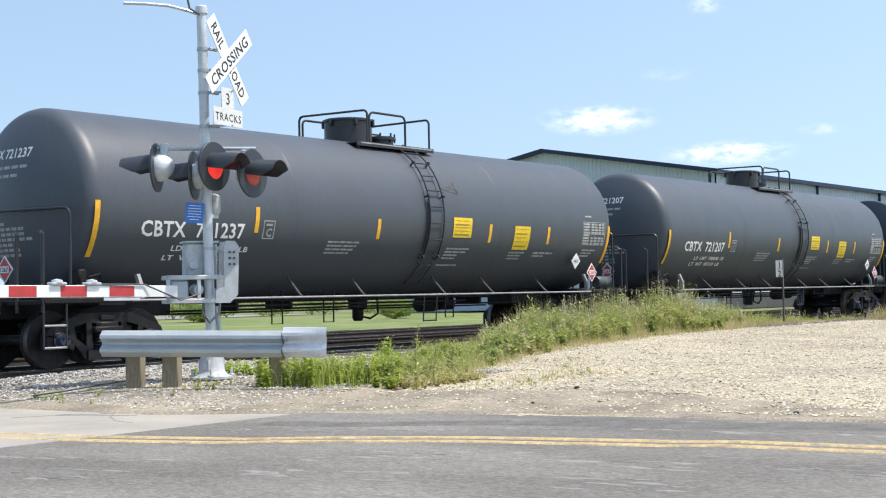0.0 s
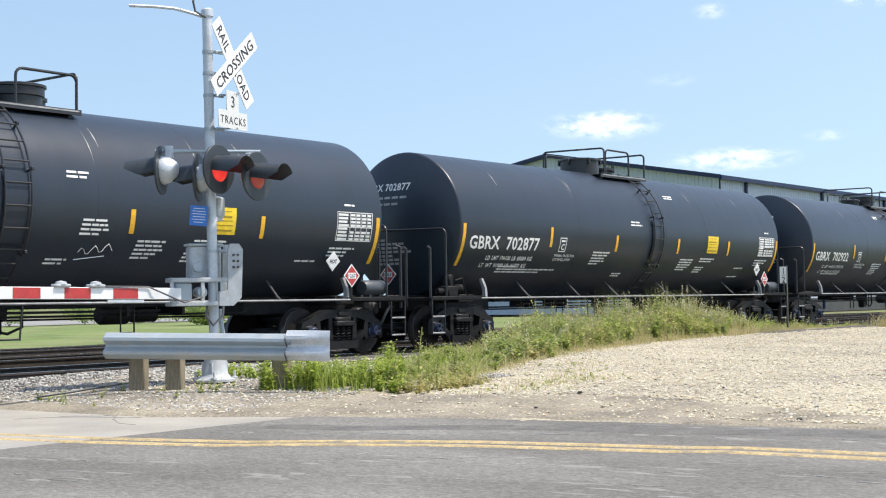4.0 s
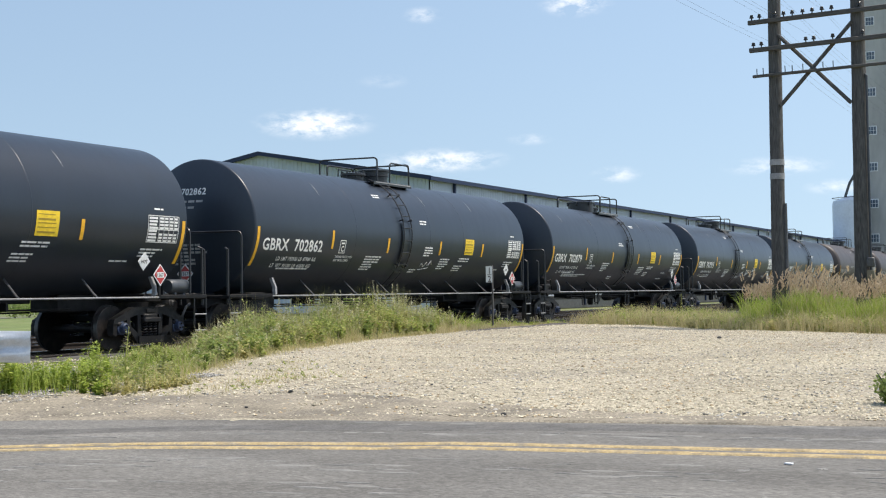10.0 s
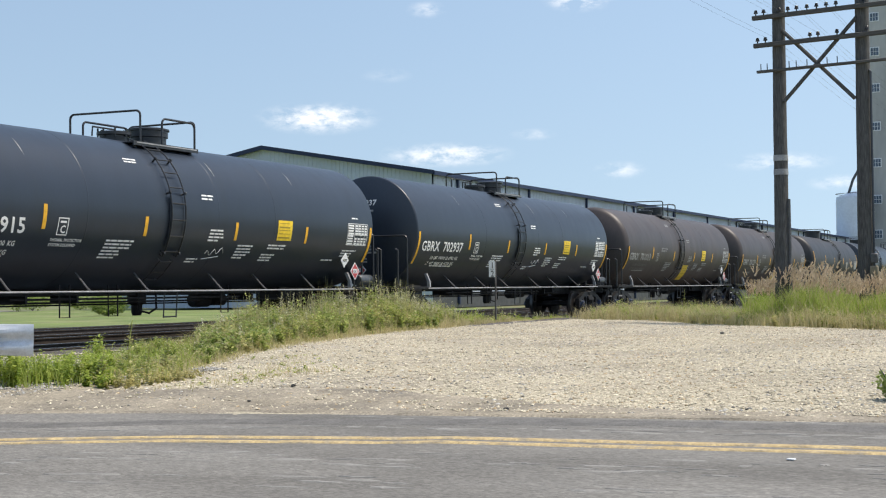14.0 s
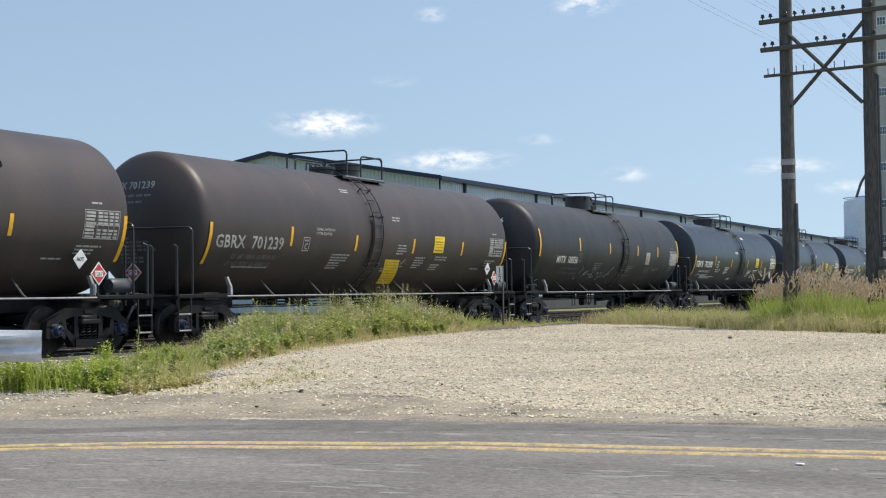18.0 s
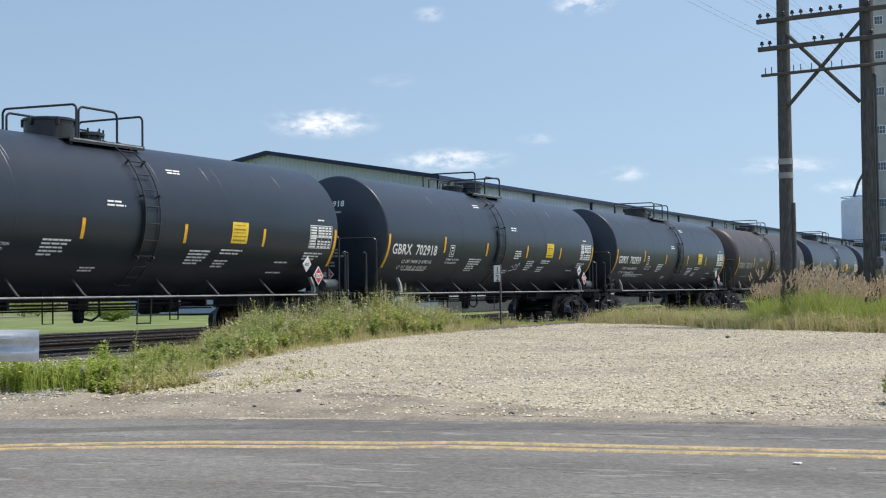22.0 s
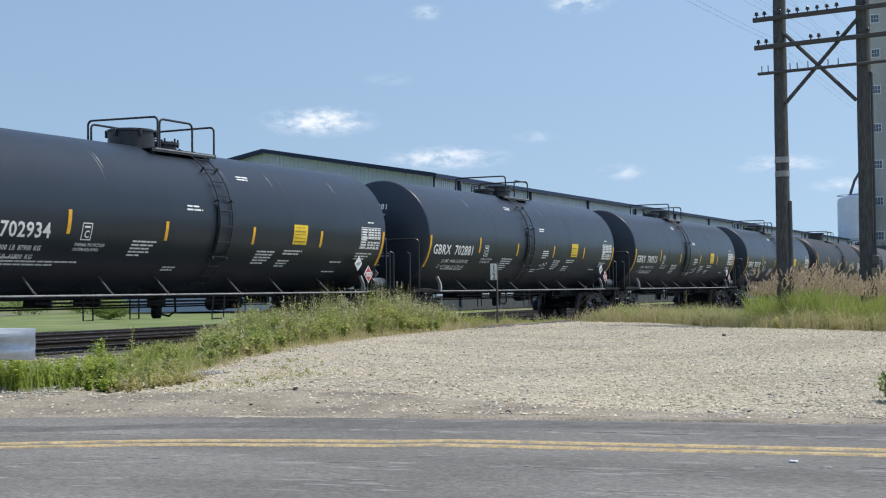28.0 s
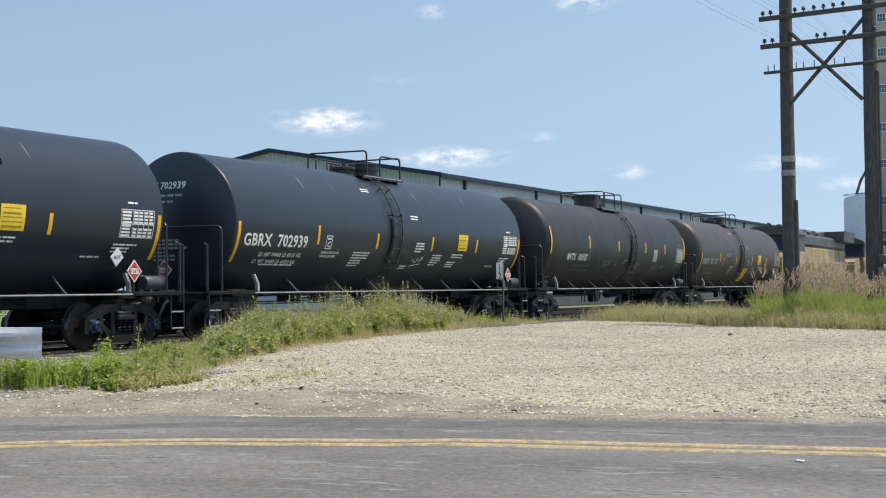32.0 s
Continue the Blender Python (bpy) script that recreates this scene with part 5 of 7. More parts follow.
def add_trucks(car, at, base=1.78):
    for s in (-1, 1):
        def bolster():
            me = Mesh()
            me.box(-0.22, -1.12, 0.58, 0.22, 1.12, 0.74, 0.03)
            me.box(-0.30, -0.35, 0.70, 0.30, 0.35, 0.92, 0.03)
            for w in (-1, 1):
                me.box(w * 0.38 - 0.05, -1.0, 0.44, w * 0.38 + 0.05, 1.0, 0.56, 0.02)
                for y in (-0.72, 0.72):
                    me.box(w * 0.405, y - 0.14, 0.34, w * 0.47, y + 0.14, 0.60, 0.02)
            return me
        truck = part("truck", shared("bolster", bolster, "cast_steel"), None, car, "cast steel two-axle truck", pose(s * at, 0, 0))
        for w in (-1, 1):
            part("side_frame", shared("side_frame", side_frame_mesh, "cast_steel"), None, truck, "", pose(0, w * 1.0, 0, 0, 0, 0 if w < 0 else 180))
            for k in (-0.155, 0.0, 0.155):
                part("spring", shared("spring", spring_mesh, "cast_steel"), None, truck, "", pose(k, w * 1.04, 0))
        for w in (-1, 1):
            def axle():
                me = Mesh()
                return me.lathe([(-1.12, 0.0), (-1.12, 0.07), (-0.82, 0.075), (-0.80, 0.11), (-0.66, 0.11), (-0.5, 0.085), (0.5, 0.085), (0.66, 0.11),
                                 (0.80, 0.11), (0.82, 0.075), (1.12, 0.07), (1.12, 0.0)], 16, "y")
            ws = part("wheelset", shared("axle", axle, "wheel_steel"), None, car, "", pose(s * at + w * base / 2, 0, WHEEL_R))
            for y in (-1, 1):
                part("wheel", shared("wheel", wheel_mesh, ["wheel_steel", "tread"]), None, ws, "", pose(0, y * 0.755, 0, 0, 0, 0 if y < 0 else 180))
                part("bearing_cap", shared("bearing_cap", cap_mesh, ["cap_blue", "cast_steel"]), None, ws, "worn blue bearing cap",
                     pose(0, y * 1.06, 0, 0, 0, 0 if y < 0 else 180))


def bow(p, q, z, r=0.12):
    """Points of an upside-down U rail between two feet."""
    p, q = Vector(p), Vector(q)
    d = (q - p); d.z = 0; d.normalize()
    pts = [p]
    for k in range(5):
        a = math.pi / 2 * k / 4
        pts.append(Vector((p.x, p.y, z - r)) + d * r * (1 - math.cos(a)) + Vector((0, 0, r * math.sin(a))))
    for k in range(5):
        a = math.pi / 2 * (1 - k / 4)
        pts.append(Vector((q.x, q.y, z - r)) - d * r * (1 - math.cos(a)) + Vector((0, 0, r * math.sin(a))))
    return pts + [q]


WALK = {"a": (-1.0, 1.2), "b": (-1.05, 1.2), "c": (-0.75, 1.7)}      # ends of the walkway round the dome


def tank_car(paint, head, style):
    """A tank car without its number: paint material, rimmed or rounded heads, and where ladder and dome stand."""
    car = thing("tank_car")
    tank = part("tank", shared("tank_" + paint + head, lambda: Mesh().lathe(tank_profile(head), 72, "x", (0, 0, Z_AXIS)), paint), None, car)
    lx, dx = {"a": (-0.52, 0.62), "b": (0.48, -0.60), "c": (0.80, 0.0)}[style]
    for x in (-3.2, 1.0, 3.2):
        part("weld_seam", shared(f"seam{x}{paint}", lambda: Mesh().lathe([(x - 0.014, R_TANK - 0.001), (x - 0.005, R_TANK + 0.003), (x + 0.005, R_TANK + 0.003), (x + 0.014, R_TANK - 0.001)], 72, "x", (0, 0, Z_AXIS)), paint), None, tank)

    # thin pale arcs by the seams, high on the flank
    if paint == "tank_black":
        for x in ((-4.62, 1.18, 4.3) if style == "a" else (-6.15, -3.12, 2.78, 5.6)):
            def scuff():
                me = Mesh()
                for i in range(5):
                    w = 0.010 * (1 - abs(i - 2) / 3)
                    decal(me, x - w, x + w, 0.92 + 0.085 * i, 1.006 + 0.085 * i, 0.004, n=1)
                return me
            part("scuff", shared(f"scuff{x}", scuff, "dirty_mark"), None, tank, "thin pale arc high on the flank")

    # centre sill, bolsters and the end platforms
    for s in (-1, 1):
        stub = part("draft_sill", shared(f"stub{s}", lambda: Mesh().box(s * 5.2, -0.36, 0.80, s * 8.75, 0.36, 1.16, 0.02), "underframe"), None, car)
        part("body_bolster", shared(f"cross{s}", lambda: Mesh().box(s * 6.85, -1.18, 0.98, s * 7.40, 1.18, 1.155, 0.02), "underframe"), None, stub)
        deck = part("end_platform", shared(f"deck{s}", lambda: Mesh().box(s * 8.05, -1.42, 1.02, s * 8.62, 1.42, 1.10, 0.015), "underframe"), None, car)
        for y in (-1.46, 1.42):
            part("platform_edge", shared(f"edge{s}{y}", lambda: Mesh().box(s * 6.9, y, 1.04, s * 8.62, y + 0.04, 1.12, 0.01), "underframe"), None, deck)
    for s in (-1, 1):
        def coupler():
            me = Mesh()
            me.box(8.6, -0.11, 0.80, 8.86, 0.11, 0.98, 0.03)
            me.box(8.80, -0.17, 0.74, 9.02, 0.15, 1.02, 0.05)
            me.box(8.98, -0.17, 0.74, 9.10, -0.05, 1.02, 0.04)
            return me
        part("coupler", shared("coupler", coupler, "cast_steel"), None, car, "", pose(0, 0, 0, 0, 0, 0 if s > 0 else 180))
        def hose():
            return Mesh().tube([(8.7, 0.4, 0.92), (8.85, 0.42, 0.86), (8.98, 0.38, 0.6), (9.05, 0.2, 0.42), (9.06, 0.02, 0.4)], 0.028, 8)
        part("air_hose", shared("hose", hose, "lamp_black"), None, car, "", pose(0, 0, 0, 0, 0, 0 if s > 0 else 180))
        for y in (-1, 1):
            def saddle():
                me = Mesh()
                to = Matrix(((0, 0, 1, 0), (1, 0, 0, 0), (0, 1, 0, 0), (0, 0, 0, 1)))
                me.prism([(-1.28, 1.10), (-1.37, 1.10), (-1.36, 1.28), (-1.26, 1.50), (-1.19, 1.49), (-1.28, 1.28)], -0.035, 0.035, to=to)
                return me
            part("saddle", shared("saddle", saddle, "bright_edge"), None, car, "", pose(7.0 if s > 0 else -6.65, 0, 0, 0, 0, 0 if y < 0 else 180))
        part("end_handrail", shared("hoop" + str(s), lambda: Mesh().tube(bow((s * 8.10, -1.40, 1.06), (s * 8.55, 0.95, 1.06), 2.54), 0.024, 8), "rail_paint"), None, car)
        for k, (x, y, z) in enumerate(((8.58, -1.36, 2.12), (8.62, -0.75, 2.12))):
            part("grab_post", shared(f"grab{k}{s}", lambda: Mesh().tube([(s * x, y, 0.9), (s * x, y, z), (s * (x - 0.03), y + 0.08, z + 0.03)], 0.03, 8),
                                     "rail_paint"), None, car)
        def stirrup():
            me = Mesh()
            for x in (8.20, 8.62):
                me.tube([(s * x, -1.43, 1.10), (s * x, -1.43, 0.34)], 0.018, 6)
            for z in (0.36, 0.70):
                me.tube([(s * 8.20, -1.43, z), (s * 8.62, -1.43, z)], 0.018, 6, slot=1)
            return me
        part("stirrup_step", shared(f"stirrup{s}", stirrup, ["rail_paint", "bright_edge"]), None, car)
    def brake_wheel():
        me = Mesh()
        me.tube([(0, 0.28 * math.cos(2 * math.pi * k / 24), 0.28 * math.sin(2 * math.pi * k / 24)) for k in range(24)], 0.018, 6, closed=True)
        for k in range(5):
            a = 2 * math.pi * k / 5
            me.tube([(0, 0, 0), (0, 0.28 * math.cos(a), 0.28 * math.sin(a))], 0.012, 6)
        return me
    part("brake_wheel", shared("brake_wheel", brake_wheel, "rail_paint"), None, car, "", pose(8.5, -0.35, 1.95))
    part("brake_stand", shared("brake_stand", lambda: Mesh().box(8.36, -0.47, 1.1, 8.47, -0.23, 2.1, 0.02), "rail_paint"), None, car)

    # side handrail with its struts
    for w in (-1, 1):
        def rail():
            me = Mesh()
            me.tube([(-6.95, -1.46, 1.07), (6.95, -1.46, 1.07)], 0.019, 8)
            return me
        sr = part("side_rail", shared("side_rail", rail, "bright_edge"), None, car, "", pose(0, 0, 0, 0, 0, 0 if w < 0 else 180))
        for x in (-5.1, -3.0, -1.25, 1.3, 3.0, 5.1):
            def strut():
                a = wrap(0, 1.44, -0.01)
                return Mesh().tube([(0.12, a[1], a[2]), (0.01, -1.36, 1.14), (0, -1.46, 1.07)], 0.021, 6)
            part("strut", shared("strut", strut, "strut_steel"), None, sr, "", pose(x, 0, 0))

    # ladder up the flank
    def arc_at(deg, out):
        return -(R_TANK + out) * math.cos(radians(deg)), Z_AXIS + (R_TANK + out) * math.sin(radians(deg))
    def ladder():
        me = Mesh()
        for o in (-0.23, 0.23):
            pts = [(lx + o, *arc_at(-33 + 103 * k / 14, 0.085)) for k in range(15)]
            me.tube([(lx + o, *arc_at(-33, 0.0))] + pts, 0.017, 6)
        for k in range(9):
            y, z = arc_at(-29 + 94 * k / 8, 0.085)
            me.tube([(lx - 0.23, y, z), (lx + 0.23, y, z)], 0.014, 6)
        return me
    lad = part("ladder", shared("ladder" + style, ladder, "rail_paint"), None, car)
    def backing():
        me = Mesh()
        decal(me, lx - 0.21, lx + 0.21, R_TANK * radians(-26), R_TANK * radians(12), 0.045, n=14)
        return me
    part("ladder_backing", shared("backing" + style + paint, backing, paint), None, lad, "dull panel behind the ladder")
    for o in (-1, 1):
        def cheek():
            me = Mesh()
            decal(me, lx + o * 0.25 - 0.014, lx + o * 0.25 + 0.014, R_TANK * radians(-28), R_TANK * radians(12), 0.05, n=14)
            return me
        part("ladder_cheek", shared(f"cheek{o}{style}{paint}", cheek, paint), None, lad, "raised edge of the ladder's panel")
    def low_steps():
        me = Mesh()
        for o in (-0.21, 0.21):
            me.tube([(lx + o, *arc_at(d, e)) for d, e in ((-37, 0.0), (-37, 0.07), (-50, 0.07), (-58, 0.07), (-58, 0.0))], 0.013, 6)
        for d in (-38, -48, -57):
            y, z = arc_at(d, 0.07)
            me.tube([(lx - 0.21, y, z), (lx + 0.21, y, z)], 0.013, 6)
        return me
    part("lower_steps", shared("low_steps" + style, low_steps, "rail_paint"), None, lad)
    def drop_step():
        me = Mesh()
        for o in (-0.21, 0.21):
            me.tube([(lx + o, -1.44, 1.07), (lx + o - 0.05, -1.44, 0.52)], 0.016, 6)
        me.tube([(lx - 0.26, -1.44, 0.54), (lx + 0.16, -1.44, 0.54)], 0.016, 6)
        return me
    part("drop_step", shared("drop_step" + style, drop_step, "rail_paint"), None, lad)
    for a in (-30, 14, 42):
        for o in (-0.25, 0.25):
            def clip():
                me = Mesh()
                w = radians(a)
                p = [(lx + o, -r * math.cos(w), Z_AXIS + r * math.sin(w)) for r in (R_TANK - 0.01, R_TANK + 0.10)]
                me.tube(p, 0.02, 6)
                me.box(p[1][0] - 0.028, p[1][1] - 0.028, p[1][2] - 0.028, p[1][0] + 0.028, p[1][1] + 0.028, p[1][2] + 0.028, 0.008)
                return me
            part("bracket", shared(f"clip{a}{o}{style}", clip, "rail_paint"), None, lad)

    # walkway, dome and rails on top
    TOP = Z_AXIS + R_TANK
    def walkway():
        me = Mesh()
        zt = TOP - 0.13
        x0, x1 = WALK[style]
        for y in (-1, 1):
            me.box(x0, y * 0.58, zt, x1, y * 0.86, zt + 0.035, 0.008)
            me.box(x0, y * 0.85, zt - 0.04, x1, y * 0.875, zt + 0.05)
        for x in (x0, x1 - 0.24):
            me.box(x, -0.86, zt, x + 0.24, 0.86, zt + 0.035, 0.008)
        for k in range(12):
            x = x0 + 0.1 + (x1 - x0 - 0.2) * k / 11
            me.box(x - 0.01, -0.86, zt + 0.035, x + 0.01, -0.58, zt + 0.045)
        for x in (x0 + 0.15, x1 - 0.15):
            for y in (-0.72, 0.72):
                me.box(x - 0.04, y - 0.06, zt - 0.25, x + 0.04, y + 0.06, zt, 0.01)
        return me
    wk = part("walkway", shared("walkway" + style, walkway, "rail_paint"), None, car)
    part("walkway_edge", shared("walkway_edge" + style, lambda: Mesh().box(WALK[style][0] + 0.1, -0.882, TOP - 0.12, WALK[style][1] - 0.05, -0.876, TOP - 0.095), "bright_edge"), None, wk)
    if style == "a":
        def dome():
            me = Mesh()
            me.lathe([(TOP - 0.12, 0.40), (TOP + 0.16, 0.40), (TOP + 0.17, 0.44), (TOP + 0.30, 0.44), (TOP + 0.31, 0.47), (TOP + 0.35, 0.47), (TOP + 0.37, 0.40), (TOP + 0.375, 0)], 24, "z", (dx, 0.05, 0))
            me.lathe([(TOP - 0.12, 0.17), (TOP + 0.17, 0.17), (TOP + 0.18, 0.20), (TOP + 0.24, 0.20), (TOP + 0.25, 0)], 16, "z", (dx + 0.58, 0.38, 0))
            return me
    else:
        def dome():
            me = Mesh()
            tall = 0.12 if style == "c" else 0.0
            me.lathe([(TOP - 0.2, 0.50), (TOP + 0.30 + tall, 0.50), (TOP + 0.31 + tall, 0.53), (TOP + 0.35 + tall, 0.53), (TOP + 0.37 + tall, 0.48), (TOP + 0.38 + tall, 0)], 28, "z", (dx, 0.05, 0))
            for k in range(6):
                a = 2 * math.pi * k / 6
                me.box(dx + 0.53 * math.cos(a) - 0.03, 0.05 + 0.53 * math.sin(a) - 0.03, TOP + 0.20 + tall, dx + 0.53 * math.cos(a) + 0.03, 0.05 + 0.53 * math.sin(a) + 0.03, TOP + 0.36 + tall, 0.01)
            return me
    part("dome", shared("dome" + style, dome, "rail_paint"), None, car)
    def manway():
        me = Mesh()
        mx = {"a": -0.46, "b": 0.55, "c": 1.05}[style]
        me.lathe([(TOP - 0.1, 0.30), (TOP + 0.12, 0.30), (TOP + 0.13, 0.36), (TOP + 0.19, 0.36), (TOP + 0.21, 0.28), (TOP + 0.22, 0)], 20, "z", (mx, 0.1, 0))
        for k in range(8):
            a = 2 * math.pi * k / 8
            me.tube([(mx + 0.33 * math.cos(a), 0.1 + 0.33 * math.sin(a), TOP + 0.08), (mx + 0.33 * math.cos(a), 0.1 + 0.33 * math.sin(a), TOP + 0.27)], 0.022, 6)
        me.tube([(mx - 0.4, 0.35, TOP + 0.1), (mx - 0.38, 0.35, TOP + 0.3), (mx + 0.3, 0.35, TOP + 0.3)], 0.02, 6)
        return me
    part("manway", shared("manway" + style, manway, "rail_paint"), None, car)
    ZR = TOP + 0.64
    zb = TOP - 0.12
    if style == "a":
        loops = [bow((-0.85, 0.95, zb), (-0.72, -0.82, zb), ZR - 0.06, 0.1), bow((-0.45, 0.95, zb), (1.0, 0.95, zb), ZR - 0.16, 0.1),
                 bow((0.0, -0.82, zb), (1.14, -0.82, zb), ZR - 0.16, 0.12), bow((1.14, 1.0, zb), (1.14, -0.82, zb), ZR - 0.12, 0.1)]
    else:
        q = 0.0 if style == "b" else 0.42
        loops = [bow((q - 1.0, 0.9, zb), (q - 0.80, -0.82, zb), ZR - 0.06, 0.1), bow((q - 0.74, -0.82, zb), (q + 0.40, -0.82, zb), ZR - 0.10, 0.12),
                 bow((q + 1.20, 0.9, zb), (q + 1.20, -0.82, zb), ZR - 0.09, 0.1), bow((q - 0.9, 0.9, zb), (q + 1.2, 0.9, zb), ZR - 0.12, 0.1)]
    for k, pts in enumerate(loops):
        part("top_rail", shared(f"loop{style}{k}", lambda: Mesh().tube(pts, 0.024, 8), "rail_paint"), None, wk)

    # reflective bars, stripes and sheets
    end_u0, end_u1 = (-0.98, -0.03) if paint != "tank_dull" else (-0.42, 0.52)
    bars = {"tank_grey": (-4.22, -0.92, 2.78, 5.05), "tank_dull": (-4.0, -0.87, 2.35, 4.88)}.get(paint, (-4.35, -1.45, 1.68, 4.57) if paint == "tank_black" else (-4.50, -1.50, 1.60, 4.63))
    raise_ = 0.0 if paint != "tank_dull" else 0.30
    for x in ((-7.66, 7.66) if paint != "tank_grey" else (-7.70, 7.66)):
        part("end_stripe", shared(f"stripe{x}{end_u0}{head}", lambda: stripe_mesh(x, 0.10, end_u0, end_u1, 0.006), "reflector"), None, tank,
             "yellow reflective stripe")
    for k, x in enumerate(bars):
        hgt = 0.46 if k == 0 else 0.40
        u0 = (-0.47 if k == 0 else -0.52) + raise_
        part("reflector_bar", shared(f"bar{x}{raise_}", lambda: stripe_mesh(x, 0.095, u0, u0 + hgt), "reflector"), None, tank, "yellow reflective bar")
    def panel(x, u, w, h, seed):
        me = Mesh()
        decal(me, x - w / 2, x + w / 2, u - h / 2, u + h / 2, 0.006)
        rnd = random.Random(seed)
        for k in range(5):
            at = u + h / 2 - 0.06 - k * (h - 0.07) / 5
            thick = 0.034 if k in (1, 4) else 0.012
            decal(me, x - w / 2 + 0.05, x + w / 2 - rnd.uniform(0.05, 0.12), at - thick, at, 0.009, 1, n=1)
        return me
    sheets = {"tank_grey": ((1.78, -0.22, 0.64, 0.42), (4.0, -0.40, 0.60, 0.54)), "tank_dull": ((3.66, -0.32, 0.50, 0.48),)}.get(paint, ((3.62 if paint == "tank_black" else 3.12, -0.24, 0.60, 0.47),))
    for k, (x, u, w, h) in enumerate(sheets):
        part("warning_sheet", shared(f"sheet{paint}{k}", lambda: panel(x, u, w, h, k), ["yellow_panel" if paint != "tank_dull" else "dirty_mark", "sheet_print"]), None, tank,
             "yellow sheet with small unreadable writing" if paint != "tank_dull" else "faded sheet")
    ink = {"tank_black": "white_mark", "tank_brown": "dirty_mark", "tank_grey": "dirty_mark", "tank_dull": "faint_mark"}[paint]
    def grid():
        me = Mesh()
        u = -0.49
        rnd = random.Random(7)
        cols = (6.52, 6.86, 7.02, 7.18, 7.34, 7.48)
        for r in range(8):
            for x0, x1 in zip(cols, cols[1:]):
                if r == 3 and x0 > 6.6:
                    continue
                decal(me, x0 + 0.015, x0 + 0.015 + (x1 - x0 - 0.025) * rnd.uniform(0.75, 1.0), u + r * 0.066, u + r * 0.066 + 0.042, 0.005, n=1)
        for x0 in cols[1:-1]:
            decal(me, x0 - 0.004, x0 + 0.003, -0.50, 0.04, 0.005)
        for r in (-0.51, -0.245, 0.035):
            decal(me, 6.50, 7.50, r, r + 0.014, 0.005, n=1)
        for x in (6.50, 7.488):
            decal(me, x, x + 0.012, -0.51, 0.049, 0.005)
        return me
    part("data_stencil", shared("grid" + paint, grid, ink if paint != "tank_dull" else "dirty_mark"), None, tank, "stencilled table of small white print")
    blocks = [(-2.55, -0.66, (0.85, 0.8, 0.8, 0.55, 0.6, 0.5)), (-1.75, 1.12, (0.42, 0.4)), (0.42, 0.40, (0.45, 0.4)),
              (0.72, -0.34, (0.5, 0.5, 0.55, 0.4)), (1.85, -0.66, (0.6, 0.55, 0.6, 0.5, 0.4)), (3.05, -0.62, (0.75, 0.7)), (2.9, -0.86, (0.55, 0.5, 0.5)),
              (6.7, 0.16, (0.3,)), (6.4, -0.68, (0.7, 0.55, 0.5)), (5.6, -0.96, (0.55,)), (-6.5, -1.06, (1.4,)), (0.2, -1.02, (0.4, 0.35))]
    if style == "b":
        blocks = [(-6.1, -1.0, (0.7, 2.3, 1.7)), (-2.45, -0.58, (0.75, 0.7, 0.6, 0.65, 0.4)), (-0.78, 0.22, (0.45, 0.55)), (1.45, 1.08, (0.5, 0.45)), (-1.15, -1.16, (0.45, 0.4)),
                  (1.95, -0.70, (0.75, 0.7, 0.7, 0.6, 0.5)), (3.05, -0.66, (0.8, 0.7)), (2.95, -0.92, (0.5, 0.45, 0.4)), (6.85, 0.16, (0.3,)), (6.4, -0.66, (0.8, 0.7, 0.55)),
                  (5.3, -0.92, (0.55,)), (5.2, -1.22, (0.6,))]
    elif style == "c":
        blocks = [(-2.3, -0.62, (0.9, 0.85, 0.8, 0.7)), (1.35, -0.70, (0.8, 0.75, 0.5, 0.45)), (3.65, -0.76, (0.6, 0.5, 0.5)), (4.6, -0.76, (0.8, 0.5)),
                  (1.25, -1.1, (0.7,)), (6.6, 0.16, (0.3,)), (6.6, -0.66, (0.6, 0.5, 0.4))]
    else:
        def scribble():
            me = Mesh()
            me.tube([bent(0.75 + 0.05 * i, -0.86 + 0.07 * math.sin(i * 1.3) + 0.008 * i, 0.004) for i in range(14)], 0.006, 4)
            me.tube([bent(0.72 + 0.07 * i, -1.00 + 0.01 * i, 0.004) for i in range(9)], 0.009, 4)
            return me
        part("scribble", shared("scribble" + paint, scribble, ink), None, tank, "white painted scribble")
    if paint in ("tank_black", "tank_brown"):
        def thermal():
            me = Mesh()
            at = (-4.10, -0.70) if paint == "tank_black" else (-3.45, -0.06)
            for k, text in enumerate(("THERMAL PROTECTION", "SYSTEM EQUIPPED")):
                for word in flank_text(text, at[0], at[1] - 0.10 * k, 0.062, 0.85 if k == 0 else 0.72):
                    me.add(word.v, word.f)
            return me
        part("stencil_text", shared("thermal" + paint, thermal, ink), None, tank, "white letters THERMAL PROTECTION SYSTEM EQUIPPED")
    for k, (x, u, ws) in enumerate(blocks):
        def lines():
            me = Mesh()
            text_lines(me, x, u, ws, seed=k + 3)
            return me
        part("stencil_text", shared(f"lines{paint}{style}{k}", lines, ink), None, tank, "lines of small unreadable stencilled print")
    # framed plate mark
    def plate():
        me = Mesh()
        px = -3.98 if style != "c" else -4.05
        for x0, x1, u0, u1 in ((0, 0.28, 0, 0.02), (0, 0.28, 0.32, 0.34), (0, 0.02, 0, 0.34), (0.26, 0.28, 0, 0.34), (0.06, 0.22, 0.24, 0.28)):
            decal(me, px + x0, px + x1, u0 - 0.58, u1 - 0.58, 0.005, n=2)
        vs, fs = letters("C", 0.15)
        me.add([bent(px + 0.08 + p[0], -0.53 + p[1], 0.006) for p in vs], fs)
        return me
    part("plate_mark", shared("plate" + style + paint, plate, ink), None, tank, "framed letter C")

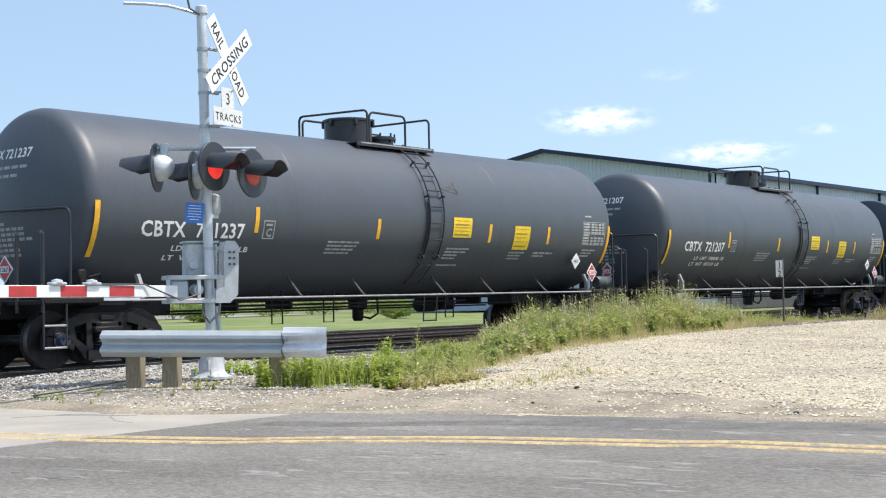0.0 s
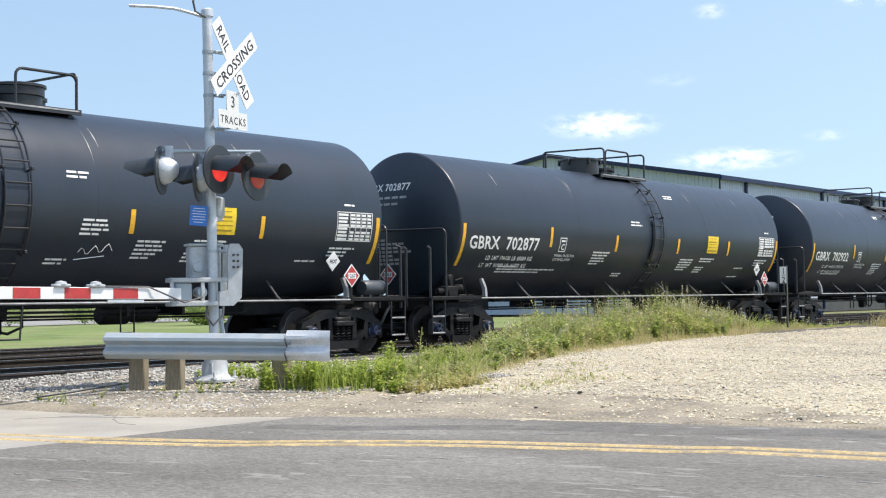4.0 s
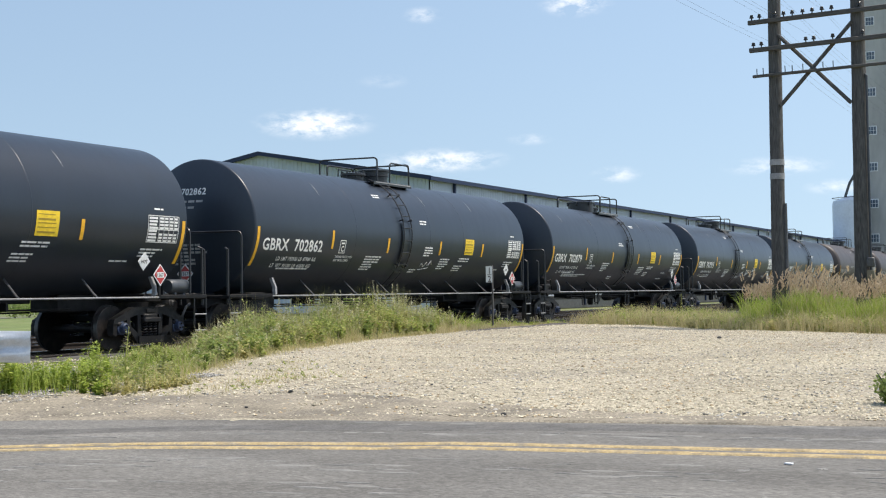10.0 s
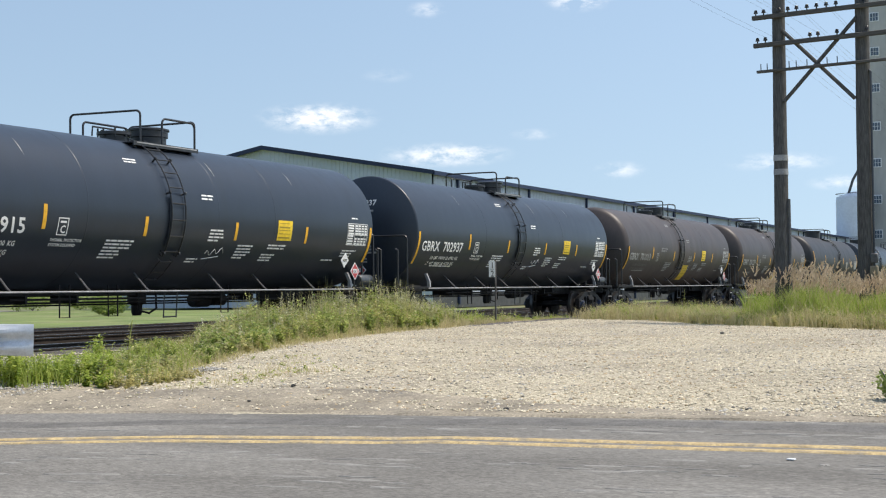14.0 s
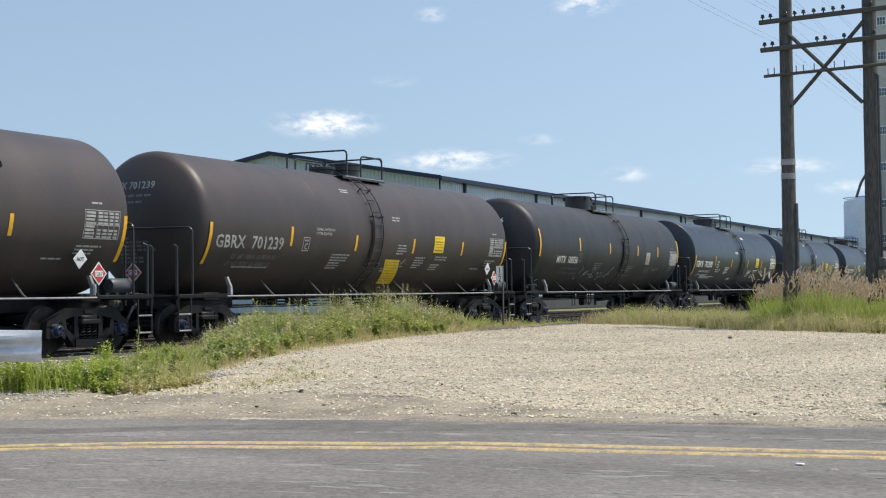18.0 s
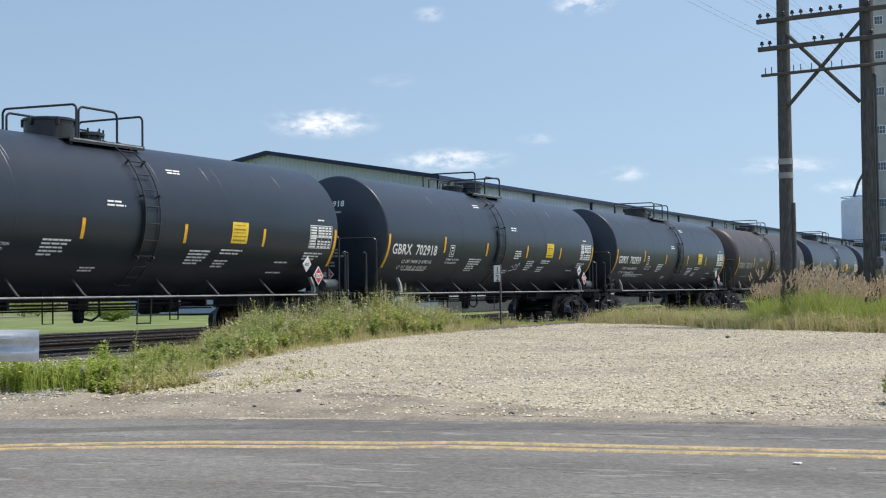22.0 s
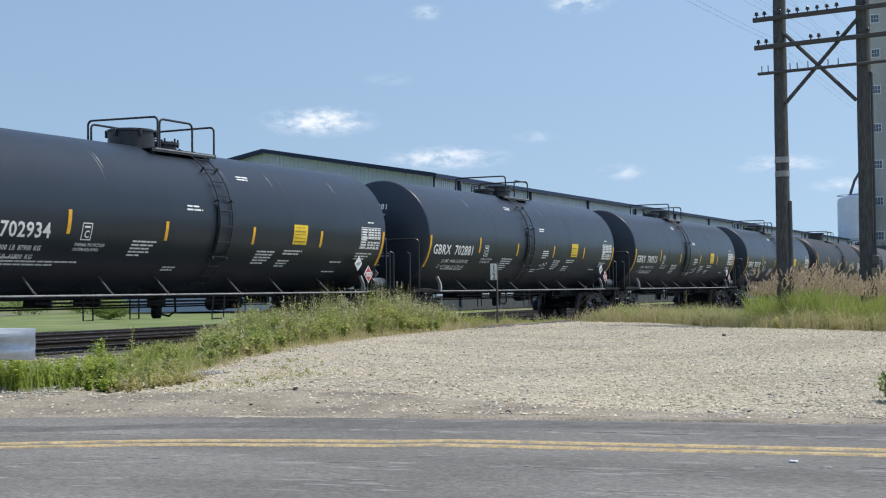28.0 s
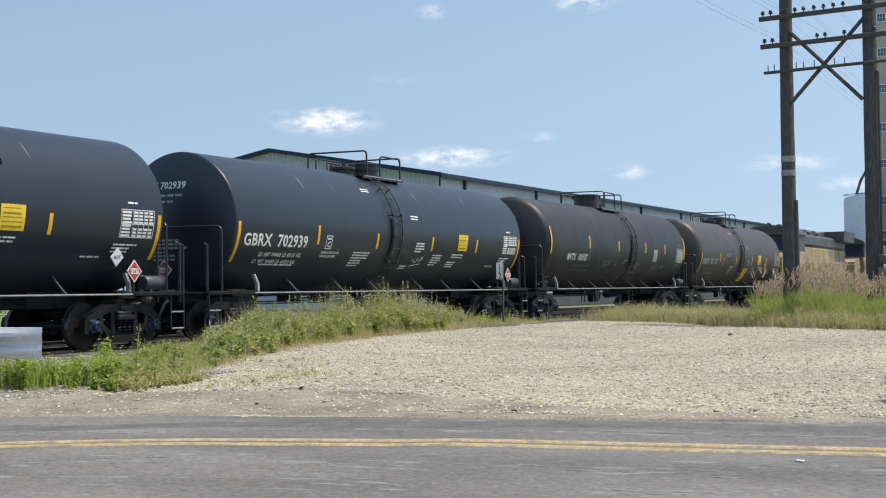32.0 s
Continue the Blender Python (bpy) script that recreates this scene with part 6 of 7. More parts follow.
    # placards by the end
    def diamond(slot_text):
        me = Mesh()
        h = 0.225 if len(slot_text) > 3 else 0.19
        to = pose(0, 0, 0, 90, 0, 0)
        me.prism([(0, -h), (h, 0), (0, h), (-h, 0)], 0, 0.010, slot=1, to=to)
        me.prism([(0, -h * 0.86), (h * 0.86, 0), (0, h * 0.86), (-h * 0.86, 0)], 0.008, 0.013, to=to)
        vs, fs = letters(slot_text, 0.075)
        w = 0.20 if len(slot_text) > 3 else 0.19
        vs[:, 0] = vs[:, 0] * w / vs[:, 0].max() - w / 2
        if len(slot_text) > 3:
            me.box(-0.115, -0.0155, -0.055, 0.115, -0.0125, 0.055, slot=1)
        me.add([(p[0], -0.0175, p[1] - 0.037) for p in vs], fs, 2)
        return me
    if paint != "tank_dull":
        part("hazard_placard", shared("placard", lambda: diamond("1267"), ["red_sheet", "sign_white", "ink"]), None, car, "red and white diamond placard reading 1267", pose(6.98, -1.48, 1.53))
        part("placard_holder", shared("holder", lambda: Mesh().box(6.94, -1.47, 1.10, 7.02, -1.455, 1.60, 0.005), "underframe"), None, car)
        part("end_placard", shared("placard", lambda: diamond("1267"), ["red_sheet", "sign_white", "ink"]), None, car, "red and white diamond placard at the car's end", pose(-8.32, 0, 1.60, 0, 0, -90))
        part("placard_holder", shared("end_holder", lambda: Mesh().box(-8.305, -0.05, 1.09, -8.285, 0.05, 1.62, 0.004), "underframe"), None, car)
        tilt = pose(6.44 if paint != "tank_grey" else 6.25, -1.50, 1.80, 8, 0, 0)
        part("hot_placard", shared("hot", lambda: diamond("HOT"), ["sign_white", "sign_white", "ink"]), None, car, "white diamond placard reading HOT", tilt)
    def valve():
        me = Mesh()
        me.lathe([(7.55, 0.0), (7.56, 0.13), (7.60, 0.15), (8.15, 0.15), (8.19, 0.13), (8.2, 0)], 18, "x", (0, -1.22, 1.30))
        me.box(7.7, -1.3, 1.08, 7.76, -1.14, 1.2)
        me.box(8.0, -1.3, 1.08, 8.06, -1.14, 1.2)
        return me
    part("air_reservoir", shared("reservoir", valve, "reservoir_paint"), None, car, "small grey air cylinder")
    if style != "a":
        def brake_valve():
            me = Mesh()
            me.box(-7.95, -1.34, 1.10, -7.60, -1.05, 1.34, 0.03)
            me.box(-7.86, -1.30, 1.32, -7.70, -1.10, 1.58, 0.03)
            me.lathe([(-7.62, 0.0), (-7.62, 0.09), (-7.36, 0.09), (-7.34, 0.0)], 14, "x", (0, -1.22, 1.28))
            me.lathe([(-8.16, 0.0), (-8.15, 0.07), (-7.94, 0.07)], 12, "x", (0, -1.18, 1.22))
            me.tube([(-7.7, -1.32, 1.45), (-7.5, -1.36, 1.5), (-7.4, -1.36, 1.2), (-7.2, -1.3, 1.12)], 0.018, 6)
            return me
        part("brake_valve", shared("brake_valve", brake_valve, "underframe"), None, car, "dark brake valve with pipes")

    # brake gear and pipes under the belly
    def belly():
        me = Mesh()
        zb = Z_AXIS - R_TANK
        me.box(-4.7, -0.14, 0.98, 4.7, 0.14, zb + 0.06, 0.02)
        me.tube([(-5.4, -0.5, 0.86), (5.4, -0.5, 0.86)], 0.02, 6)
        me.tube([(-5.4, 0.55, 0.80), (5.4, 0.55, 0.80)], 0.018, 6)
        me.tube([(-4.4, -0.75, 0.93), (2.9, -0.75, 0.93)], 0.022, 6)
        for x in (-4.0, -2.6, 2.2, 3.4):
            me.box(x - 0.03, -0.78, 0.84, x + 0.03, -0.1, 1.0)
        for x in (-3.3, -1.9, 1.9):
            me.tube([(x, -0.95, 1.2), (x, -0.95, 0.58), (x + 0.28, -0.95, 0.58), (x + 0.28, -0.95, 1.2)], 0.016, 6)
        return me
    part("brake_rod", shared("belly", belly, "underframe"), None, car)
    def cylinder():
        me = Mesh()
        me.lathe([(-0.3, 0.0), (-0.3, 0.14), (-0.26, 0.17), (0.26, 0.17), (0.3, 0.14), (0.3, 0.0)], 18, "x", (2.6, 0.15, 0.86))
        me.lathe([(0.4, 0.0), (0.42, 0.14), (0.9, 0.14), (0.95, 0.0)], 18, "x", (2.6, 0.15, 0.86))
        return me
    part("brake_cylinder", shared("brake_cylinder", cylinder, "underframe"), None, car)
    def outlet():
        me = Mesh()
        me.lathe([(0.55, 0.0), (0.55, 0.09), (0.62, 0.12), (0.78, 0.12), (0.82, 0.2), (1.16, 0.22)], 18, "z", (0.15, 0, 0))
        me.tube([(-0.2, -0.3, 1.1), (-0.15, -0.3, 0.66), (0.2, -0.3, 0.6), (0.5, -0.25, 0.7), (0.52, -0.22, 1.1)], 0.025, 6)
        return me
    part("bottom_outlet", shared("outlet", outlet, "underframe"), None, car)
    add_trucks(car, 7.16)
    return car


def stripe_mesh(x, w, u0, u1, e=0.006):
    me = Mesh()
    decal(me, x - w / 2, x + w / 2, u0, u1, e, n=8)
    return me


def number_car(car, mark, number, paint, style, load, light):
    """The car's own painted marks on flank and head."""
    tank = next(o for o in car.children if o.name.startswith("tank") and not o.name.startswith("tank_car"))
    ink = {"tank_black": "white_mark", "tank_brown": "dirty_mark", "tank_grey": "white_mark", "tank_dull": "white_mark"}[paint]
    dim = {"tank_black": "white_mark", "tank_brown": "faint_mark", "tank_grey": "white_mark", "tank_dull": "faint_mark"}[paint]
    if paint == "tank_grey":
        x, u, h, w = -6.78, -0.58, 0.27, 2.30
    elif paint == "tank_dull":
        x, u, h, w = -6.05, -0.62, 0.25, 1.95
    else:
        x, u, h, w = -7.42, -0.56, 0.29, 2.62
    for word in flank_text(mark + "  " + number, x, u, h, w, lean=-0.10):
        part("car_number", word, ink, tank, "painted car number", smooth=False)
    for k, text in enumerate((load, light)):
        for word in flank_text(text, x + 0.72 - 0.12 * k, u - 0.26 - 0.185 * k, 0.105, 1.75, lean=0.0):
            part("load_text", word, dim, tank, "painted weight marks", smooth=False)
    vs, fs = letters(mark + " " + number, 0.16)
    me = Mesh().add([on_head(style, 0.95 - p[0], 3.42 + p[1]) for p in vs], fs)
    part("head_number", me, ink, tank, "painted car number on the tank head", smooth=False)
    def head_lines():
        me = Mesh()
        rows = [(0.72, 3.24, 0.95), (0.72, 3.10, 0.75)] + [(0.55, 2.32 - 0.085 * k, w) for k, w in enumerate((0.3, 0.8, 0.7, 0.95, 0.5, 0.6, 0.55))]
        for y, z, w in rows:
            at = y
            while at > y - w:
                step = 0.17 if z < 3 else 0.22
                me.add([on_head(style, at, z), on_head(style, at - step * 0.8, z), on_head(style, at - step * 0.8, z + 0.05), on_head(style, at, z + 0.05)], [(0, 1, 2, 3)])
                at -= step
        return me
    print_lines = part("head_stencil", shared("head_lines" + style + dim, head_lines, "dirty_mark" if dim == "white_mark" else dim), None, tank, "small unreadable print on the tank head", smooth=False)
    tagged(print_lines, "small unreadable print on the tank head", kind="stuff")


# mark, number, paint, heads, layout, and the two weight lines
CARS = [
    ("CBTX", "721237", "tank_grey", "round", "c", "LD LMT  191200 LB", "LT WT   94500 LB"),
    ("CBTX", "721207", "tank_grey", "round", "c", "LD LMT  190600 LB", "LT WT   95100 LB"),
    ("GBRX", "702856", "tank_black", "rimmed", "a", "LD LMT  193800 LB  87900 KG", "LT WT   92200 LB  41800 KG"),
    ("GBRX", "702877", "tank_black", "rimmed", "b", "LD LMT  194100 LB  88000 KG", "LT WT   91900 LB  41700 KG"),
    ("GBRX", "702922", "tank_black", "rimmed", "a", "LD LMT  194100 LB  88000 KG", "LT WT   91900 LB  41700 KG"),
    ("GBRX", "702803", "tank_brown", "round", "b", "LD LMT  193800 LB  87900 KG", "LT WT   92200 LB  41800 KG"),
    ("GBRX", "702861", "tank_black", "rimmed", "a", "LD LMT  193900 LB  87900 KG", "LT WT   92100 LB  41800 KG"),
    ("GBRX", "702862", "tank_black", "rimmed", "a", "LD LMT  193900 LB  87900 KG", "LT WT   92100 LB  41800 KG"),
    ("GBRX", "702879", "tank_black", "rimmed", "b", "LD LMT  194000 LB  87950 KG", "LT WT   92000 LB  41750 KG"),
    ("GBRX", "702915", "tank_black", "rimmed", "a", "LD LMT  193900 LB  87900 KG", "LT WT   92100 LB  41800 KG"),
    ("GBRX", "702937", "tank_black", "rimmed", "a", "LD LMT  194000 LB  87950 KG", "LT WT   92000 LB  41750 KG"),
    ("GBRX", "701013", "tank_brown", "round", "a", "LD LMT  193800 LB  87900 KG", "LT WT   92200 LB  41800 KG"),
    ("GBRX", "701239", "tank_brown", "round", "a", "LD LMT  193800 LB  87900 KG", "LT WT   92200 LB  41800 KG"),
    ("MVTX", "100336", "tank_dull", "round", "c", "LD LMT  192500 LB  87300 KG", "LT WT   93500 LB  42400 KG"),
    ("GBRX", "702880", "tank_black", "rimmed", "b", "LD LMT  194300 LB  88100 KG", "LT WT   91700 LB  41600 KG"),
    ("GBRX", "702918", "tank_black", "rimmed", "a", "LD LMT  194000 LB  87950 KG", "LT WT   92000 LB  41750 KG"),
    ("GBRX", "702959", "tank_black", "rimmed", "b", "LD LMT  194100 LB  88000 KG", "LT WT   91900 LB  41700 KG"),
    ("GBRX", "702745", "tank_brown", "round", "a", "LD LMT  193800 LB  87900 KG", "LT WT   92200 LB  41800 KG"),
    ("GBRX", "702934", "tank_black", "rimmed", "b", "LD LMT  193800 LB  87900 KG", "LT WT   92100 LB  41800 KG"),
    ("GBRX", "702881", "tank_black", "rimmed", "a", "LD LMT  194000 LB  87950 KG", "LT WT   92000 LB  41750 KG"),
    ("GBRX", "700513", "tank_black", "rimmed", "a", "LD LMT  194000 LB  87950 KG", "LT WT   92000 LB  41750 KG"),
    ("GBRX", "702939", "tank_black", "rimmed", "a", "LD LMT  194400 LB  88150 KG", "LT WT   91600 LB  41550 KG"),
    ("MVTX", "100107", "tank_dull", "round", "c", "LD LMT  192500 LB  87300 KG", "LT WT   93500 LB  42400 KG"),
    ("GBRX", "701107", "tank_brown", "round", "a", "LD LMT  193800 LB  87900 KG", "LT WT   92200 LB  41800 KG"),
]
LABELS = {
    "tank_grey": "weathered grey tank car with a round dome in the moving train",
    "tank_black": "black tank car with white lettering in the moving train",
    "tank_brown": "dusty brown tank car with faded lettering in the moving train",
    "tank_dull": "long dirty dark tank car with rust stains and scrawls",
}


def build_cars():
    first, cars = {}, []
    for mark, number, paint, head, style, load, light in CARS:
        key = (paint, head, style)
        if key not in first:
            first[key] = tank_car(paint, head, style)
            tagged(first[key], LABELS[paint], "tank car", "tank cars of the train")
            cars.append(first[key])
        else:
            cars.append(None)
    for k, row in enumerate(CARS):
        if cars[k] is None:
            cars[k] = copy_thing(first[row[2], row[3], row[4]], pose(0, 0, 0))
    for car, (mark, number, paint, head, style, load, light) in zip(cars, CARS):
        number_car(car, mark, number, paint, head, load, light)
    return cars


tank_cars = build_cars()


def extras():
    # the big yellow notices on three brown cars
    for k, x in ((11, 1.05), (12, 1.05), (23, 1.05)):
        tank = next(o for o in tank_cars[k].children if o.name.startswith("tank") and not o.name.startswith("tank_car"))
        def notice():
            me = Mesh()
            n = 6
            vs, rows = [], []
            for i in range(n + 1):
                u = -1.58 + 0.86 * i / n
                for xx in (-0.39, 0.39):
                    vs.append(bent(x + xx - 0.45 * i / n, u, 0.008))
            me.add(vs, [(2 * i, 2 * i + 1, 2 * i + 3, 2 * i + 2) for i in range(n)])
            me.add([(a, b * 0.995, c) for a, b, c in vs], [(2 * i, 2 * i + 2, 2 * i + 3, 2 * i + 1) for i in range(n)])
            for r in range(8):
                decal(me, x - 0.75 + 0.045 * r, x - 0.10 + 0.045 * r, -0.80 - 0.09 * r, -0.787 - 0.09 * r, 0.012, 1, n=1)
            return me
        part("notice", shared("notice", notice, ["yellow_panel", "sheet_print"]), None, tank, "large yellow notice with unreadable print")
    # white sheet and scrawls on the two dirty cars
    for k in (13, 22):
        tank = next(o for o in tank_cars[k].children if o.name.startswith("tank") and not o.name.startswith("tank_car"))
        def sheet():
            me = Mesh()
            decal(me, 6.72, 7.5, -0.56, -0.06, 0.008)
            return me
        part("pale_sheet", shared("pale_sheet", sheet, "dirty_mark"), None, tank, "blank pale sheet")
        rnd = random.Random(k)
        for j in range(14):
            x0, u0 = (-3.5 + j * 0.24, -1.12) if k == 13 else (rnd.uniform(-3, 5), rnd.uniform(-1.2, -0.7))
            pts, x, u = [], x0, u0 + rnd.uniform(-0.05, 0.15)
            a = rnd.uniform(0, 6)
            for i in range(9):
                a += rnd.uniform(-1.2, 1.2)
                x += 0.06 * math.cos(a)
                u = max(-1.3, min(-0.55, u + 0.06 * math.sin(a)))
                pts.append(bent(x, u, 0.004))
            part("scrawl", Mesh().tube(pts, 0.009, 4), "dirty_mark" if k == 13 else "faint_mark", tank, "painted scrawl")

    # chalk scrawl on the first grey car
    tank = next(o for o in tank_cars[0].children if o.name.startswith("tank") and not o.name.startswith("tank_car"))
    rnd = random.Random(2)
    for j in range(6):
        x, u, a, pts = 1.30 + 0.08 * j, 0.62 - 0.03 * j, rnd.uniform(0, 6), []
        for i in range(8):
            a += rnd.uniform(-1.3, 1.3)
            x, u = x + 0.05 * math.cos(a), u + 0.05 * math.sin(a)
            pts.append(bent(x, u, 0.004))
        part("scrawl", Mesh().tube(pts, 0.007, 4), "faint_mark", tank, "chalk scrawl")


extras()


def locomotive(label):
    """A six-axle road locomotive, long hood towards -x."""
    lo = thing("locomotive", None, label, "locomotive", "locomotives behind the train")
    def frame_mesh():
        me = Mesh()
        me.box(-11.0, -1.5, 1.15, 11.0, 1.5, 1.5, 0.03)
        me.box(-3.4, -1.35, 0.35, 3.4, 1.35, 1.15, 0.08)
        for s in (-1, 1):
            me.box(s * 11.0, -1.5, 0.55, s * 11.15, 1.5, 1.5, 0.03)
            me.box(s * 11.1, -0.15, 0.75, s * 11.5, 0.15, 1.05, 0.04)
        return me
    part("underframe", frame_mesh(), "loco_grey", lo)
    hood = part("hood", Mesh().box(-10.2, -0.95, 1.5, 5.6, 0.95, 3.55, 0.12), "loco_yellow", lo, "dusty yellow engine hood")
    part("hood_roof", Mesh().box(-10.1, -0.97, 3.5, 5.5, 0.97, 4.3, 0.16), "loco_grey", hood, "dark grey hood top")
    for x in (-3.2, -0.4, 2.6):
        part("exhaust_box", Mesh().box(x - 0.5, -0.6, 4.25, x + 0.5, 0.6, 4.6, 0.06), "loco_grey", hood)
    for k, x in enumerate((4.9, 4.2, 3.5, 2.8)):
        part("hood_louvre", Mesh().box(x - 0.25, -1.0, 3.0, x + 0.25, -0.94, 4.05, 0.02), "loco_grey" if k % 2 else "dirty_mark", hood)
    def rad():
        me = Mesh()
        me.prism([(-1.55, 4.05), (-1.62, 4.75), (1.62, 4.75), (1.55, 4.05)], -10.3, -6.4, to=Matrix(((0, 0, 1, 0), (1, 0, 0, 0), (0, 1, 0, 0), (0, 0, 0, 1))))
        return me
    part("radiator", rad(), "loco_grey", lo, "flared dark radiator section")
    for x in (-4.6, -1.8, 1.0):
        part("roof_fan", Mesh().lathe([(4.4, 0.6), (4.62, 0.6), (4.66, 0.5), (4.66, 0)], 20, "z", (x, 0, 0)), "loco_grey", lo)
    for k in range(9):
        part("hood_door", Mesh().box(-6.0 + 1.2 * k, -0.98, 1.7, -5.0 + 1.2 * k, -0.945, 3.3, 0.01), "loco_yellow", hood)
    cab = part("cab", Mesh().box(5.6, -1.5, 1.5, 8.2, 1.5, 3.15, 0.08), "loco_yellow", lo, "dusty yellow cab")
    part("cab_upper", Mesh().box(5.65, -1.48, 3.1, 8.18, 1.48, 4.15, 0.06), "loco_grey", cab, "dark grey upper cab")
    part("cab_roof", Mesh().prism([(-1.62, 4.1), (-1.55, 4.28), (-0.8, 4.62), (0.8, 4.62), (1.55, 4.28), (1.62, 4.1)], 5.4, 8.75, to=Matrix(((0, 0, 1, 0), (1, 0, 0, 0), (0, 1, 0, 0), (0, 0, 0, 1)))),
         "loco_grey", cab, "dark sloping cab roof")
    part("number_board", Mesh().box(8.74, -1.15, 4.16, 8.78, -0.45, 4.4, 0.01).box(8.78, -1.05, 4.24, 8.785, -0.55, 4.31, slot=1), ["lamp_black", "dirty_mark"], cab)
    for y in (-0.75, 0.75):
        part("windshield", Mesh().box(8.17, y - 0.62, 3.2, 8.20, y + 0.62, 4.0, 0.01), "loco_glass", cab, "dark blue windscreen")
    for x in (6.1, 7.1):
        part("cab_window", Mesh().box(x, -1.505, 3.25, x + 0.8, -1.475, 3.95, 0.01), "loco_glass", cab)
    part("beacon", Mesh().lathe([(4.6, 0.16), (4.74, 0.16), (4.78, 0)], 12, "z", (7.2, 0.3, 0)), "loco_grey", cab)
    part("nose", Mesh().prism([(8.2, 1.5), (10.4, 1.5), (10.4, 2.75), (8.2, 3.2)], -1.15, 1.15, to=Matrix(((1, 0, 0, 0), (0, 0, -1, 0), (0, 1, 0, 0), (0, 0, 0, 1)))), "loco_yellow", lo, "low sloping nose")
    part("horn_bar", Mesh().tube([(6.5, -0.4, 4.6), (6.5, -0.4, 4.85), (7.1, -0.4, 4.85)], 0.05, 8), "loco_grey", lo)
    for s in (-1, 1):
        rail = part("walk_rail", Mesh().tube([(-10.9, s * 1.45, 2.5), (5.2, s * 1.45, 2.5)], 0.02, 6), "loco_yellow", lo)
        for k in range(9):
            part("rail_post", Mesh().tube([(-10.8 + k * 2, s * 1.45, 1.5), (-10.8 + k * 2, s * 1.45, 2.5)], 0.018, 6), "loco_yellow", rail)
        tr = part("truck", Mesh().box(s * 6.8 - 2.6, -1.3, 0.45, s * 6.8 + 2.6, 1.3, 0.95, 0.08), "cast_steel", lo)
        for w in (-1.9, 0, 1.9):
            ws = part("wheelset", shared("loco_axle", lambda: Mesh().lathe([(-1.2, 0), (-1.2, 0.12), (1.2, 0.12), (1.2, 0)], 12, "y"), "wheel_steel"), None, lo, "", pose(s * 6.8 + w, 0, 0.52))
            for y in (-0.75, 0.75):
                part("wheel", shared("loco_wheel", lambda: Mesh().lathe([(-0.07, 0), (-0.07, 0.50), (-0.05, 0.52), (0.07, 0.52), (0.07, 0)], 28, "y"), "wheel_steel"), None, ws, "", pose(0, y, 0))
    return lo


loco_one = locomotive("dusty yellow and grey diesel locomotive behind the tank cars")
loco_two = copy_thing(loco_one, pose(0, 0, 0))

# ---- weeds and grass ----
def blades(places, mats, name, label, heights, width=0.012, lean=0.25, seed=1, curl=0.5, category="grass"):
    """Grass as bent two-segment blades: places are (x, y, scale)."""
    rnd = np.random.RandomState(seed)
    vs, fs = [], []
    for x, y, k in places:
        h = rnd.uniform(*heights) * k
        a, b = rnd.uniform(0, 6.283), rnd.uniform(0, 6.283)
        l = rnd.uniform(0.05, lean) * h
        dx, dy = math.cos(a) * l, math.sin(a) * l
        w = width * rnd.uniform(0.6, 1.3)
        wx, wy = math.cos(b) * w, math.sin(b) * w
        z = gz(x, y) - 0.02
        o = len(vs)
        vs += [(x - wx, y - wy, z), (x + wx, y + wy, z), (x + dx * 0.35 - wx * 0.8, y + dy * 0.35 - wy * 0.8, z + h * 0.55),
               (x + dx * 0.35 + wx * 0.8, y + dy * 0.35 + wy * 0.8, z + h * 0.55), (x + dx * (1 + curl), y + dy * (1 + curl), z + h * (1 - 0.25 * curl * rnd.random()))]
        fs += [(o, o + 1, o + 3, o + 2), (o + 2, o + 3, o + 4)]
    return solid(name, Mesh().add(vs, fs), mats, label, category, kind="stuff", smooth=False)


FRONT = table([(11.0, 11.9), (11.35, 11.45), (11.75, 10.4), (13.0, 10.1), (14.8, 11.1), (17.5, 12.4), (21.1, 13.8), (26, 15.0), (31, 15.7), (36, 16.3), (41, 16.7)])
BACK = table([(11.0, 12.3), (13, 11.7), (15, 12.6), (17, 14.0), (19, 15.4), (22, 16.6), (28, 17.2), (41, 17.4)])

# weed heights by the bearing y / x, low by the crossing, tall further along
TALL = table([(0.30, 0.35), (0.43, 0.40), (0.475, 0.55), (0.50, 0.90), (0.565, 1.12), (0.593, 1.02), (0.632, 0.88), (0.678, 0.76), (0.714, 0.60), (0.742, 0.36), (0.77, 0.27), (0.83, 0.27), (0.868, 0.36), (1.2, 0.40)])


def along(n, x0, x1, depth0=0.0, depth1=1.0, seed=1, gate=None, q0=0.0, q1=9.0, spread=0.08):
    """Places on the verge; gate keeps patches of a noise field, q0 and q1 bound the bearing."""
    rnd = random.Random(seed)
    out, tries = [], 0
    while len(out) < n and tries < n * 30:
        tries += 1
        x = x0 + (x1 - x0) * rnd.random()
        t = depth0 + (depth1 - depth0) * rnd.random()
        y = FRONT(x) + (BACK(x) - FRONT(x)) * t + rnd.gauss(0, spread)
        if not q0 < y / x < q1:
            continue
        if gate is not None:
            v = noise.noise(Vector((x * 1.1, y * 1.1, gate[0])))
            if v < gate[1] + rnd.uniform(-0.08, 0.08):
                continue
        k = 0.84 + 0.75 * noise.noise(Vector((x * 1.5, y * 1.5, 2.0)))
        low = 0.55 + 0.45 * min(1.0, t / 0.45) if y / x < 0.75 else 1.0
        out.append((x, y, max(0.45, k) * TALL(y / x) * low))
    return out


